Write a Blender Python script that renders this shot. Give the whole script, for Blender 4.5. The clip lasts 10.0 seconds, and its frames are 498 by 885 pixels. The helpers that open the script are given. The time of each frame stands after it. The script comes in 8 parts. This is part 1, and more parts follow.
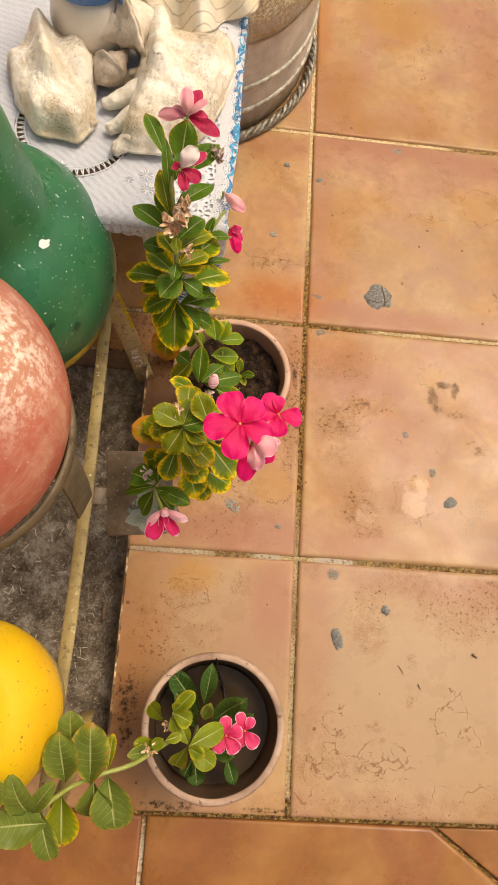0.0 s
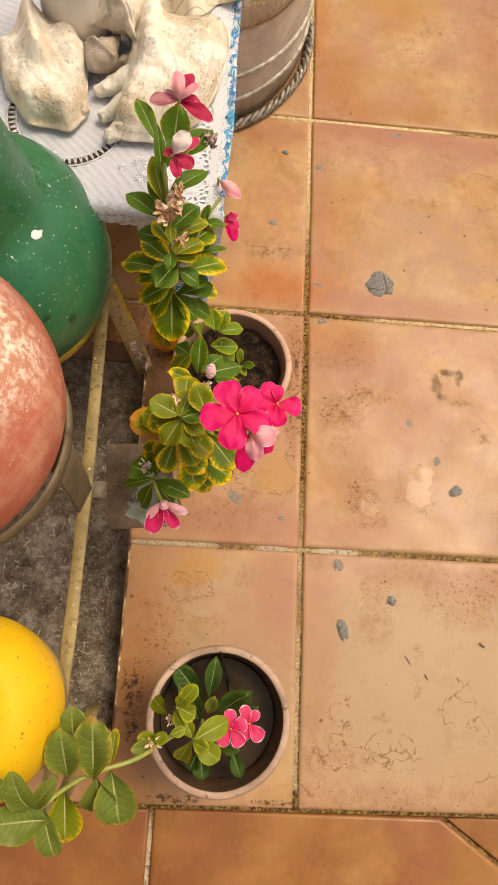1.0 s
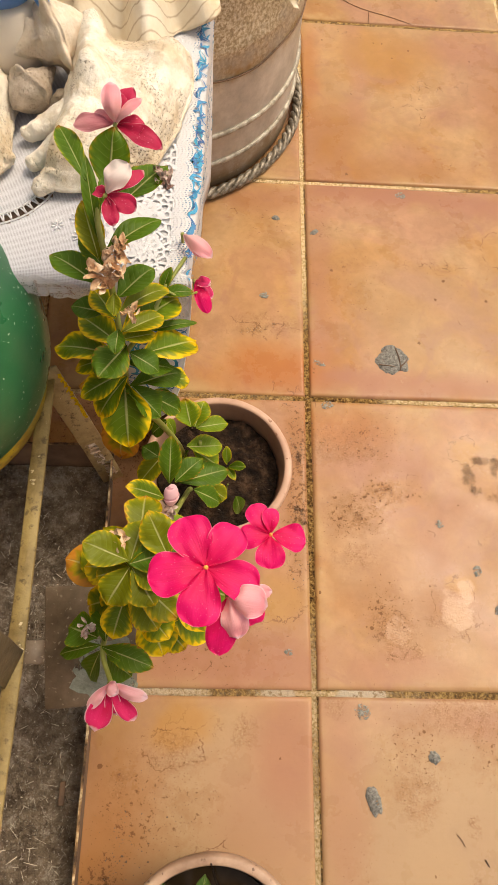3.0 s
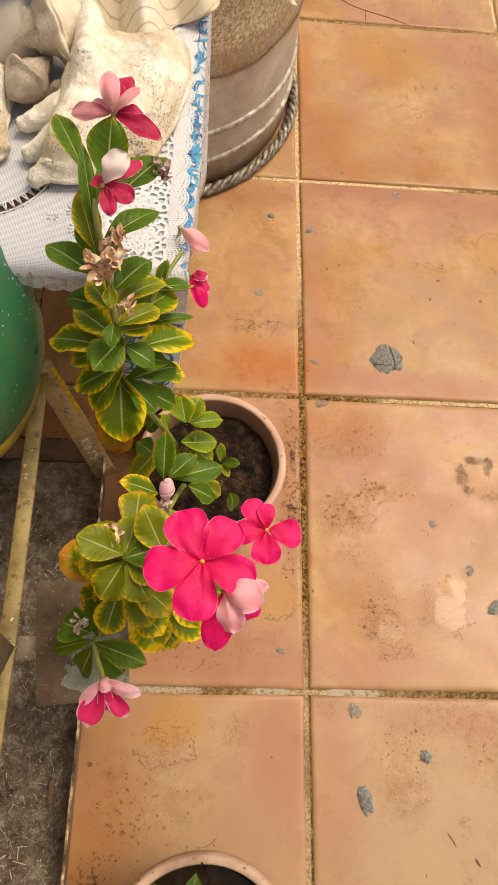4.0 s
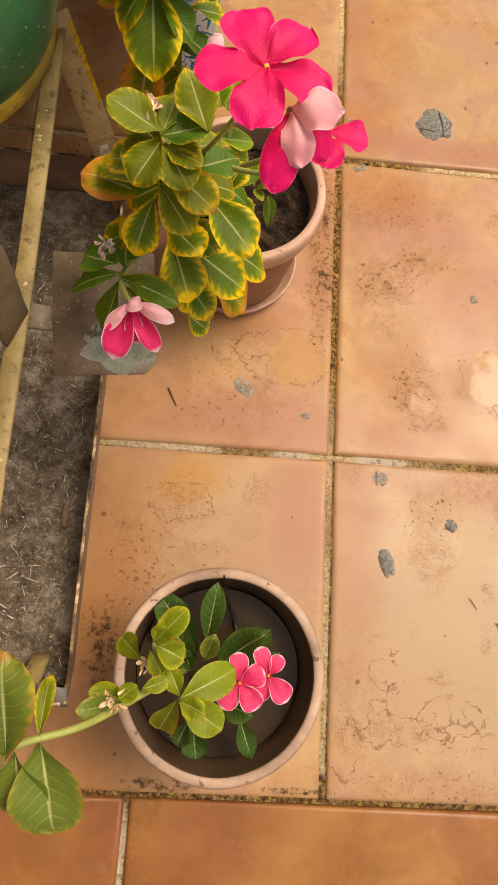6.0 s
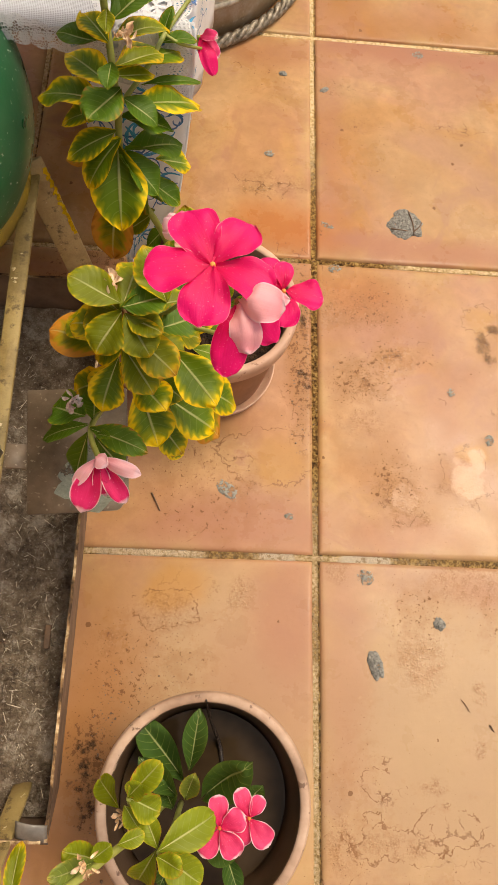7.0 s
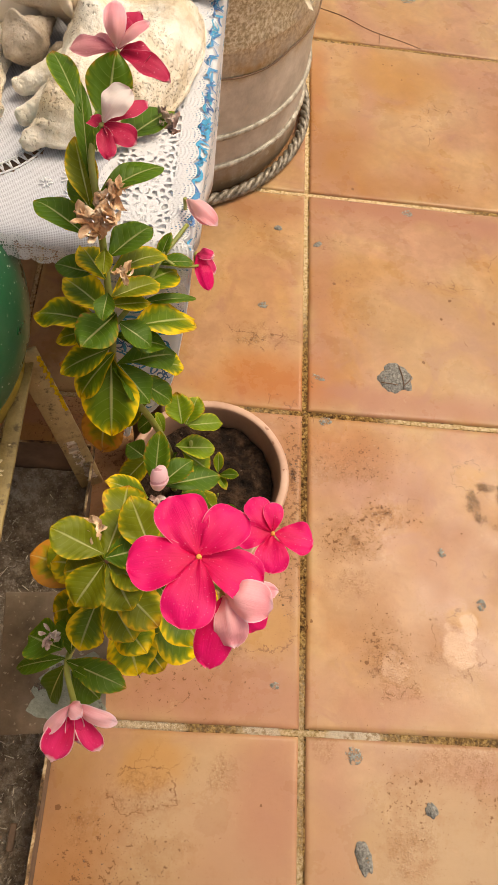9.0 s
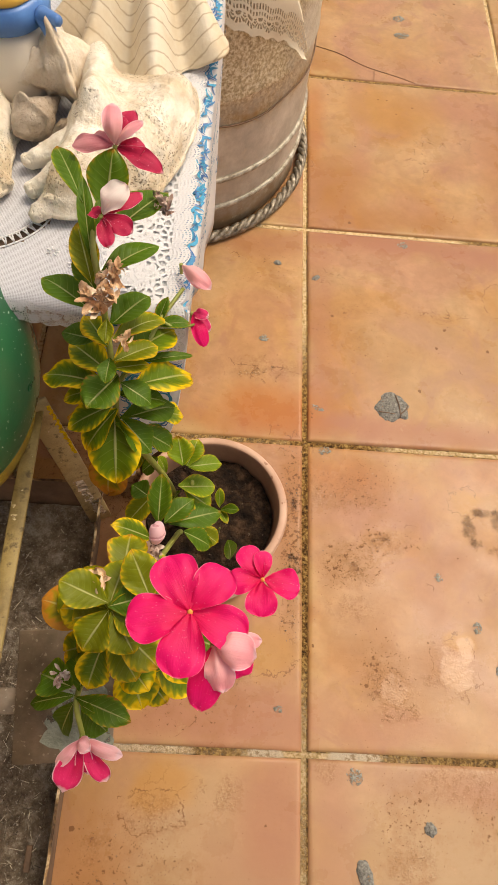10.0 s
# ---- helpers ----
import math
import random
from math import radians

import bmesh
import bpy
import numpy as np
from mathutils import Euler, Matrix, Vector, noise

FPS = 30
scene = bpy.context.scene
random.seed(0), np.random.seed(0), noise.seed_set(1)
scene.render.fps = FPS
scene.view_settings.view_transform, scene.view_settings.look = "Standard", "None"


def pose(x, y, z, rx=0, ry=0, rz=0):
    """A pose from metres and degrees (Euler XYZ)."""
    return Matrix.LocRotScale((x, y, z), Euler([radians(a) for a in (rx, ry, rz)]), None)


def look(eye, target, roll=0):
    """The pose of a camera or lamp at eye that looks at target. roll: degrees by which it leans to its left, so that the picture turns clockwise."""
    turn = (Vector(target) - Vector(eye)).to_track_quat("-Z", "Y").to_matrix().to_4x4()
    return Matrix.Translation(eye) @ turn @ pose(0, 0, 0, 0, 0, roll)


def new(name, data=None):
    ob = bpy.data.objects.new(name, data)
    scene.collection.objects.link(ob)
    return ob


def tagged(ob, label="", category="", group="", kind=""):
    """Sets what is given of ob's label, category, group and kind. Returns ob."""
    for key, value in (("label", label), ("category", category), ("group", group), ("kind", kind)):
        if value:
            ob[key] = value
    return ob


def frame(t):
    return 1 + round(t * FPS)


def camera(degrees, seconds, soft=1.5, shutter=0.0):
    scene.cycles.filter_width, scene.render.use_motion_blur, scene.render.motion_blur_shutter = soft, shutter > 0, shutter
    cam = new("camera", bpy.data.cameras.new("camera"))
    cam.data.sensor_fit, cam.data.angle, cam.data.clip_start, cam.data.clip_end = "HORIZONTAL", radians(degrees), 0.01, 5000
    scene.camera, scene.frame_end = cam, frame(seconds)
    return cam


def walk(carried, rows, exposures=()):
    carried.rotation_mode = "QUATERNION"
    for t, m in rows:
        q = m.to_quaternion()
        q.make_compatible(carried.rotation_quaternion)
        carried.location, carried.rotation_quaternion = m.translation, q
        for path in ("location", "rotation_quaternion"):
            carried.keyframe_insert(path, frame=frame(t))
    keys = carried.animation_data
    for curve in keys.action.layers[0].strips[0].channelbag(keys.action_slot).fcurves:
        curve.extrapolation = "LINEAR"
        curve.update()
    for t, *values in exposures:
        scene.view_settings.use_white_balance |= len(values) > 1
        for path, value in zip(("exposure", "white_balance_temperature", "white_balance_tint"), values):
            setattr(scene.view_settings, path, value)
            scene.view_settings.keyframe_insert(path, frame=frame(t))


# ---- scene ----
cam = camera(40.0, 10.0, soft=0.55)
PATH = [
    (0, (-0.167, -0.134, 1.061), (-0.02, 0.435, -0.851), 18.5),
    (0.5, (-0.166, -0.135, 1.058), (-0.031, 0.409, -0.862), 17.9),
    (1, (-0.159, -0.133, 1.052), (-0.03, 0.414, -0.867), 16.4),
    (1.5, (-0.158, -0.105, 0.98), (-0.073, 0.536, -0.913), 9.4),
    (2, (-0.159, -0.061, 0.918), (-0.093, 0.685, -0.937), 6.5),
    (2.5, (-0.143, -0.044, 0.892), (-0.063, 0.718, -0.955), 7.3),
    (3, (-0.131, -0.034, 0.882), (-0.033, 0.725, -0.966), 8.6),
    (4.3, (-0.138, -0.039, 0.872), (-0.002, 0.722, -0.972), 12.2),
    (4.5, (-0.141, -0.055, 0.857), (0.003, 0.661, -1.004), 13.9),
    (5, (-0.142, -0.109, 0.814), (0.009, 0.503, -1.084), 16.1),
    (5.4, (-0.149, -0.15, 0.779), (-0.023, 0.394, -1.141), 16.4),
    (5.5, (-0.149, -0.165, 0.77), (-0.026, 0.359, -1.156), 16.8),
    (5.7, (-0.149, -0.187, 0.76), (-0.014, 0.299, -1.175), 19.3),
    (6.8, (-0.14, -0.147, 0.78), (-0.018, 0.456, -1.123), 14.2),
    (7, (-0.133, -0.131, 0.785), (-0.009, 0.515, -1.104), 13.0),
    (7.5, (-0.127, -0.095, 0.797), (0.024, 0.654, -1.052), 13.3),
    (8, (-0.14, -0.068, 0.793), (0.015, 0.748, -1.027), 14.2),
    (8.5, (-0.142, -0.048, 0.795), (0.006, 0.807, -1.007), 13.7),
    (9, (-0.137, -0.04, 0.809), (0.002, 0.825, -0.989), 12.9),
    (9.5, (-0.128, -0.035, 0.82), (0.016, 0.843, -0.971), 12.6),
    (10, (-0.128, -0.031, 0.855), (-0.026, 0.86, -0.933), 9.7),
]
walk(cam, [(t, look(eye, target, roll)) for t, eye, target, roll in PATH], exposures=[(0.0, -0.12, 7600, 10), (1.2, -0.10, 7600, 10), (2.2, -0.02, 7600, 10), (3.0, -0.08, 7600, 10), (4.5, -0.12, 7600, 10), (5.5, 0.03, 7600, 10), (7.0, 0.02, 7600, 10), (8.5, -0.08, 7600, 10), (10.0, -0.14, 7600, 10)])

# ---- world, sun, exposure ----
world = bpy.data.worlds.new("sky")
scene.world = world
world.use_nodes = True
wn = world.node_tree
sky = wn.nodes.new("ShaderNodeTexSky")
sky.sky_type = "NISHITA"
sky.sun_disc = False
sky.sun_elevation, sky.sun_rotation = radians(62), radians(60)
sky.dust_density, sky.air_density = 6.0, 1.0
wn.links.new(sky.outputs[0], wn.nodes["Background"].inputs[0])
wn.nodes["Background"].inputs[1].default_value = 0.168
sun_data = bpy.data.lights.new("sun", "SUN")
sun_data.energy, sun_data.angle, sun_data.color = 1.85, radians(24), (1.0, 0.95, 0.87)
sun = new("sun", sun_data)
sun.matrix_world = look((1.1, 0.72, 2.6), (0, 0, 0))


# ---- material helpers ----
def mat(name, rough=0.6, metal=0.0, spec=0.5):
    m = bpy.data.materials.new(name)
    m.use_nodes = True
    b = m.node_tree.nodes["Principled BSDF"]
    b.inputs["Roughness"].default_value = rough
    b.inputs["Metallic"].default_value = metal
    b.inputs["Specular IOR Level"].default_value = spec
    return m, m.node_tree, b


def node(nt, kind, **ins):
    n = nt.nodes.new(kind)
    for key, value in ins.items():
        n.inputs[key.replace("_", " ")].default_value = value
    return n


def noise_tex(nt, scale, detail=4.0, rough=0.55, vec=None, warp=0.0):
    n = node(nt, "ShaderNodeTexNoise", Scale=scale, Detail=detail, Roughness=rough, Distortion=warp)
    if vec is not None:
        nt.links.new(vec, n.inputs["Vector"])
    return n.outputs["Fac"]


def ramp(nt, fac, stops):
    r = nt.nodes.new("ShaderNodeValToRGB")
    els = r.color_ramp.elements
    while len(els) < len(stops):
        els.new(0.5)
    for e, (p, c) in zip(els, stops):
        e.position = p
        e.color = (*c, 1) if len(c) == 3 else c
    nt.links.new(fac, r.inputs[0])
    return r.outputs[0]


def mix(nt, fac, a, b, kind="MIX"):
    n = nt.nodes.new("ShaderNodeMix")
    n.data_type, n.blend_type = "RGBA", kind
    for sock, value in ((n.inputs[0], fac), (n.inputs[6], a), (n.inputs[7], b)):
        if isinstance(value, (int, float)):
            sock.default_value = value
        elif isinstance(value, tuple):
            sock.default_value = (*value, 1)
        else:
            nt.links.new(value, sock)
    return n.outputs[2]


def calc(nt, op, a, b=0.0, c=0.0):
    n = nt.nodes.new("ShaderNodeMath")
    n.operation = op
    for sock, value in zip(n.inputs, (a, b, c)):
        if isinstance(value, (int, float)):
            sock.default_value = value
        else:
            nt.links.new(value, sock)
    return n.outputs[0]


def bump(nt, b, height, strength=0.3, dist=0.002):
    n = node(nt, "ShaderNodeBump", Strength=strength, Distance=dist)
    nt.links.new(height, n.inputs["Height"])
    nt.links.new(n.outputs[0], b.inputs["Normal"])


def where(nt):
    return nt.nodes.new("ShaderNodeNewGeometry").outputs["Position"]


def local(nt):
    return nt.nodes.new("ShaderNodeTexCoord").outputs["Object"]


def rnd(nt):
    return nt.nodes.new("ShaderNodeObjectInfo").outputs["Random"]


def speckled(name, stops, scale, rough=0.6, metal=0.0, bump_s=0.2, bump_scale=None, dist=0.001, detail=6.0, spec=0.5, fine=None):
    """A material of noise-mixed colours with a finer grain over it and relief."""
    m, nt, b = mat(name, rough, metal, spec)
    p = where(nt)
    col = ramp(nt, noise_tex(nt, scale, detail, 0.6, p), stops)
    if fine:
        spots = ramp(nt, noise_tex(nt, fine[0], 3.0, 0.5, p), [(fine[1], (0, 0, 0)), (fine[1] + 0.05, (1, 1, 1))])
        col = mix(nt, spots, col, fine[2])
    nt.links.new(col, b.inputs["Base Color"])
    bump(nt, b, noise_tex(nt, bump_scale or scale * 6, 5.0, 0.6, p), bump_s, dist)
    return m


def spot(nt, p, x, y, rx, ry, soft=0.5):
    """A mask that is 1 inside an ellipse on the floor and fades over its rim; also the distance from its middle, 1 at the rim."""
    d = nt.nodes.new("ShaderNodeVectorMath")
    d.operation = "SUBTRACT"
    nt.links.new(p, d.inputs[0])
    d.inputs[1].default_value = (x, y, 0)
    k = nt.nodes.new("ShaderNodeVectorMath")
    k.operation = "MULTIPLY"
    nt.links.new(d.outputs[0], k.inputs[0])
    k.inputs[1].default_value = (1 / rx, 1 / ry, 0)
    ln = nt.nodes.new("ShaderNodeVectorMath")
    ln.operation = "LENGTH"
    nt.links.new(k.outputs[0], ln.inputs[0])
    m = nt.nodes.new("ShaderNodeMapRange")
    m.interpolation_type = "SMOOTHSTEP"
    for key, value in (("From Min", 1 - soft), ("From Max", 1 + soft), ("To Min", 1.0), ("To Max", 0.0)):
        m.inputs[key].default_value = value
    nt.links.new(ln.outputs["Value"], m.inputs["Value"])
    return m.outputs[0], ln.outputs["Value"]


def spots(nt, p, rows, soft=0.5):
    """Several ellipses at once, each with its own strength."""
    out = None
    for x, y, rx, ry, k in rows:
        m = calc(nt, "MULTIPLY", spot(nt, p, x, y, rx, ry, soft)[0], k)
        out = m if out is None else calc(nt, "MAXIMUM", out, m)
    return out


def warped(nt, p, scale, amount, detail=4.0):
    """The position p pushed about by noise."""
    n = nt.nodes.new("ShaderNodeTexNoise")
    n.inputs["Scale"].default_value, n.inputs["Detail"].default_value, n.inputs["Roughness"].default_value = scale, detail, 0.6
    nt.links.new(p, n.inputs["Vector"])
    c = nt.nodes.new("ShaderNodeVectorMath")
    c.operation = "SUBTRACT"
    nt.links.new(n.outputs["Color"], c.inputs[0])
    c.inputs[1].default_value = (0.5, 0.5, 0.5)
    k = nt.nodes.new("ShaderNodeVectorMath")
    k.operation = "SCALE"
    k.inputs["Scale"].default_value = amount
    nt.links.new(c.outputs[0], k.inputs[0])
    a = nt.nodes.new("ShaderNodeVectorMath")
    nt.links.new(p, a.inputs[0])
    nt.links.new(k.outputs[0], a.inputs[1])
    return a.outputs[0]


# stains burnt or soaked into the clay: x, y, half width, half length, strength
RED_STAINS = [(-0.050, 0.450, 0.075, 0.040, 0.85), (0.045, 0.352, 0.060, 0.030, 0.55), (0.010, 1.06, 0.025, 0.10, 0.6), (-0.12, 0.43, 0.06, 0.02, 0.4)]
BROWN_STAINS = [(0.055, 0.90, 0.055, 0.085, 0.65), (0.15, 0.835, 0.17, 0.028, 0.5), (-0.235, -0.20, 0.050, 0.14, 0.75), (-0.02, 0.25, 0.020, 0.14, 0.5), (-0.09, 0.165, 0.10, 0.02, 0.4), (0.36, 0.93, 0.04, 0.15, 0.5)]
PINK_STAINS = [(0.15, 0.20, 0.10, 0.15, 0.40), (0.10, 0.03, 0.09, 0.025, 0.6), (-0.06, -0.13, 0.06, 0.08, 0.4), (0.16, 0.778, 0.19, 0.020, 0.85), (0.33, 0.765, 0.08, 0.026, 0.8), (0.17, 0.425, 0.21, 0.022, 0.75), (-0.090, 0.040, 0.12, 0.040, 0.85), (-0.035, -0.065, 0.045, 0.085, 0.7), (0.022, 0.62, 0.020, 0.17, 0.5), (0.09, 0.315, 0.11, 0.05, 0.55), (0.27, -0.03, 0.12, 0.02, 0.5), (-0.07, 0.76, 0.07, 0.03, 0.5), (0.03, -0.12, 0.025, 0.12, 0.4), (0.29, 1.13, 0.10, 0.03, 0.45)]
OCHRE_STAINS = [(-0.045, 0.113, 0.036, 0.036, 0.9), (-0.161, -0.040, 0.034, 0.026, 0.9), (0.222, 0.325, 0.022, 0.020, 0.7), (0.322, 0.674, 0.034, 0.036, 0.45), (0.16, 1.115, 0.09, 0.05, 0.6), (0.215, 0.632, 0.036, 0.014, 0.5), (0.105, 0.268, 0.030, 0.016, 0.5), (0.195, 0.135, 0.016, 0.012, 0.8), (-0.08, 0.62, 0.05, 0.10, 0.35)]
BEIGE_WASH = [(0.19, -0.19, 0.24, 0.18, 0.85), (-0.13, -0.17, 0.14, 0.16, 0.85), (0.22, 0.13, 0.14, 0.12, 0.2), (0.20, 0.55, 0.12, 0.10, 0.3)]
SCRIBBLES = [(0.233, 1.036, 0.030, 0.022, 1.0), (0.212, 0.641, 0.048, 0.016, 1.0), (-0.065, 0.517, 0.055, 0.022, 1.0), (-0.150, -0.052, 0.052, 0.030, 0.35), (0.338, 0.466, 0.026, 0.020, 1.0), (0.071, -0.232, 0.018, 0.026, 0.9), (0.140, -0.292, 0.050, 0.022, 0.8), (0.244, -0.318, 0.055, 0.014, 0.8), (0.034, 0.700, 0.020, 0.016, 1.0), (-0.020, 0.25, 0.022, 0.12, 0.9), (-0.110, 0.118, 0.030, 0.030, 0.7), (-0.04, 0.415, 0.03, 0.012, 0.9), (0.30, 1.03, 0.02, 0.02, 0.6)]
# last row: some real specks, mostly the shade under the table put into colour
FLECKS_AND_SHADE = [(0.060, 0.335, 0.09, 0.05, 0.9), (-0.240, -0.215, 0.028, 0.050, 1.6), (0.27, -0.06, 0.10, 0.05, 1.1), (0.105, 0.262, 0.05, 0.025, 1.0), (0.060, 0.225, 0.05, 0.04, 1.0), (0.115, -0.07, 0.04, 0.06, 0.9), (0.10, 0.10, 0.04, 0.04, 1.0), (-0.018, 0.26, 0.022, 0.13, 1.5), (0.07, 0.60, 0.06, 0.08, 0.6), (-0.13, 0.07, 0.10, 0.06, 0.8), (-0.19, -0.12, 0.08, 0.06, 0.9), (0.17, -0.345, 0.30, 0.02, 0.8), (0.03, -0.25, 0.04, 0.10, 0.6), (-0.05, 0.70, 0.05, 0.06, 0.6), (-0.27, 0.33, 0.10, 0.08, 1.3)]
# polished spots whose glare is put into a paler colour
POLISHED_GLARE = [(0.187, 0.100, 0.019, 0.024, 1.0), (0.202, 0.126, 0.010, 0.017, 1.0), (0.108, 0.076, 0.015, 0.018, 0.8), (0.175, 0.128, 0.006, 0.005, 0.7)]
GRAINED = [(0.107, 0.071, 0.023, 0.026, 0.8), (0.185, 0.103, 0.028, 0.036, 0.5), (0.090, 0.090, 0.016, 0.014, 0.7), (0.060, 0.172, 0.034, 0.018, 0.6), (0.117, -0.110, 0.026, 0.034, 0.6), (0.182, -0.022, 0.050, 0.026, 0.7), (0.182, -0.144, 0.009, 0.009, 0.9), (0.177, -0.200, 0.009, 0.008, 0.9), (0.122, -0.235, 0.014, 0.009, 0.8), (0.024, -0.292, 0.014, 0.024, 0.9), (-0.084, -0.042, 0.014, 0.018, 0.7), (-0.171, -0.067, 0.034, 0.022, 0.7), (0.026, -0.014, 0.016, 0.012, 0.6), (-0.087, 0.080, 0.020, 0.012, 0.6), (0.064, 0.228, 0.034, 0.028, 0.8), (0.105, 0.262, 0.030, 0.014, 0.8), (0.048, 0.330, 0.060, 0.030, 0.6), (0.080, -0.293, 0.040, 0.010, 0.7), (-0.060, 0.520, 0.050, 0.018, 0.6), (0.030, 0.700, 0.020, 0.014, 0.6), (-0.224, -0.101, 0.020, 0.014, 0.6), (0.210, 0.640, 0.040, 0.010, 0.5), (0.128, 0.055, 0.010, 0.010, 0.8), (0.152, 0.088, 0.010, 0.008, 0.6)]
RINGS = [(-0.171, -0.062, 0.036, 0.026), (-0.058, 0.122, 0.060, 0.036), (0.061, -0.234, 0.017, 0.013), (0.060, -0.273, 0.0085, 0.0075), (0.137, -0.276, 0.036, 0.022), (0.222, 0.325, 0.024, 0.022), (0.322, 0.674, 0.036, 0.038), (0.185, 0.108, 0.030, 0.040), (0.107, 0.073, 0.024, 0.027), (0.085, -0.292, 0.050, 0.016), (0.240, -0.225, 0.030, 0.022), (0.020, -0.315, 0.020, 0.030)]


def tile_material(name="terracotta_tile", tones=((0.375, 0.176, 0.058), (0.405, 0.218, 0.085), (0.435, 0.255, 0.118), (0.462, 0.288, 0.148)), pink_tone=(0.405, 0.215, 0.128), wear=1.0, stained=True):
    """Sealed fired clay: soft clouded tones, soaked stains with dried rims, dark flecks and hair-thin scribbles of dirt."""
    m, nt, b = mat(name, 0.3, 0.0, 0.22)
    p = where(nt)
    shift = nt.nodes.new("ShaderNodeVectorMath")
    shift.operation = "ADD"
    nt.links.new(p, shift.inputs[0])
    comb = nt.nodes.new("ShaderNodeCombineXYZ")
    nt.links.new(calc(nt, "MULTIPLY", rnd(nt), 11.3), comb.inputs[0])
    nt.links.new(calc(nt, "MULTIPLY", rnd(nt), 3.0), comb.inputs[2])
    nt.links.new(comb.outputs[0], shift.inputs[1])
    v = shift.outputs[0]
    col = ramp(nt, noise_tex(nt, 5.2, 3.5, 0.50, v, 0.9), [(0.32, tones[0]), (0.44, tones[1]), (0.54, tones[2]), (0.68, tones[3])])
    pink = ramp(nt, noise_tex(nt, 4.2, 3.0, 0.5, v, 1.4), [(0.46, (0, 0, 0)), (0.60, (0.8, 0.8, 0.8))])
    col = mix(nt, pink, col, pink_tone)
    cloud = noise_tex(nt, 16.0, 4.0, 0.6, v, 0.6)
    col = mix(nt, 0.30, col, ramp(nt, noise_tex(nt, 60.0, 6.0, 0.7, v, 0.4), [(0.32, (0.36, 0.34, 0.32)), (0.68, (0.62, 0.62, 0.62))]), "OVERLAY")
    col = mix(nt, 0.52, col, ramp(nt, cloud, [(0.30, (0.36, 0.33, 0.30)), (0.70, (0.62, 0.62, 0.62))]), "OVERLAY")
    scum = ramp(nt, noise_tex(nt, 30.0, 5.0, 0.65, v, 1.0), [(0.52, (0, 0, 0)), (0.66, (0.35, 0.35, 0.35))])
    col = mix(nt, calc(nt, "MULTIPLY", scum, wear), col, (0.330, 0.165, 0.090))
    rim = None
    crack = bare = 0.0
    if stained:
        w = warped(nt, p, 13.0, 0.050)
        at = nt.nodes.new("ShaderNodeSeparateXYZ")
        nt.links.new(warped(nt, p, 26.0, 0.030), at.inputs[0])
        near = None
        for axis, pitch in ((0, 0.39), (1, 0.4)):
            q = calc(nt, "MULTIPLY", calc(nt, "ABSOLUTE", calc(nt, "SUBTRACT", calc(nt, "FRACT", calc(nt, "ADD", calc(nt, "DIVIDE", at.outputs[axis], pitch), 0.5)), 0.5)), pitch)
            near = q if near is None else calc(nt, "MINIMUM", near, q)
        wash = calc(nt, "MULTIPLY", ramp(nt, calc(nt, "MULTIPLY", near, 10.0), [(0.06, (1, 1, 1)), (0.28, (0, 0, 0))]), ramp(nt, noise_tex(nt, 12.0, 4.0, 0.6, v), [(0.46, (0, 0, 0)), (0.60, (0.75, 0.75, 0.75))]))
        col = mix(nt, wash, col, (0.470, 0.310, 0.135))
        plum = ramp(nt, noise_tex(nt, 9.0, 4.0, 0.55, v, 1.8), [(0.57, (0, 0, 0)), (0.68, (0.55, 0.55, 0.55))])
        col = mix(nt, plum, col, (0.330, 0.158, 0.105))
        col = mix(nt, spots(nt, w, BEIGE_WASH, 0.6), col, (0.392, 0.262, 0.150))
        col = mix(nt, spots(nt, w, PINK_STAINS, 0.7), col, (0.345, 0.150, 0.088))
        col = mix(nt, spots(nt, w, BROWN_STAINS, 0.7), col, (0.330, 0.140, 0.042))
        col = mix(nt, spots(nt, w, RED_STAINS, 0.7), col, (0.390, 0.130, 0.028))
        col = mix(nt, calc(nt, "MULTIPLY", spots(nt, w, OCHRE_STAINS, 0.45), 0.75), col, (0.415, 0.205, 0.050))
        jag = warped(nt, p, 38.0, 0.030)
        gate = ramp(nt, noise_tex(nt, 55.0, 3.0, 0.6, p), [(0.46, (0, 0, 0)), (0.53, (1, 1, 1))])
        crooked = warped(nt, p, 48.0, 0.046)
        for x, y, rx, ry in RINGS:
            d = spot(nt, crooked, x, y, rx, ry)[1]
            thin = 0.0011 / min(rx, ry)
            ring = ramp(nt, d, [(1 - 2 * thin, (0, 0, 0)), (1 - thin, (1, 1, 1)), (1, (1, 1, 1)), (1 + thin, (0, 0, 0))])
            rim = ring if rim is None else calc(nt, "MAXIMUM", rim, ring)
        col = mix(nt, calc(nt, "MULTIPLY", calc(nt, "MULTIPLY", rim, ramp(nt, noise_tex(nt, 42.0, 3.0, 0.6, p), [(0.42, (0, 0, 0)), (0.50, (1, 1, 1))])), 0.75), col, (0.175, 0.075, 0.026))
        vor = node(nt, "ShaderNodeTexVoronoi", Scale=36.0)
        vor.feature = "DISTANCE_TO_EDGE"
        nt.links.new(jag, vor.inputs["Vector"])
        line = ramp(nt, vor.outputs["Distance"], [(0.014, (1, 1, 1)), (0.034, (0, 0, 0))])
        crack = calc(nt, "MULTIPLY", calc(nt, "MULTIPLY", line, gate), calc(nt, "MINIMUM", spots(nt, w, SCRIBBLES, 0.3), 1.0))
        col = mix(nt, calc(nt, "MULTIPLY", crack, 0.75), col, (0.150, 0.062, 0.022))
        # faint short scratches anywhere
        vor2 = node(nt, "ShaderNodeTexVoronoi", Scale=15.0)
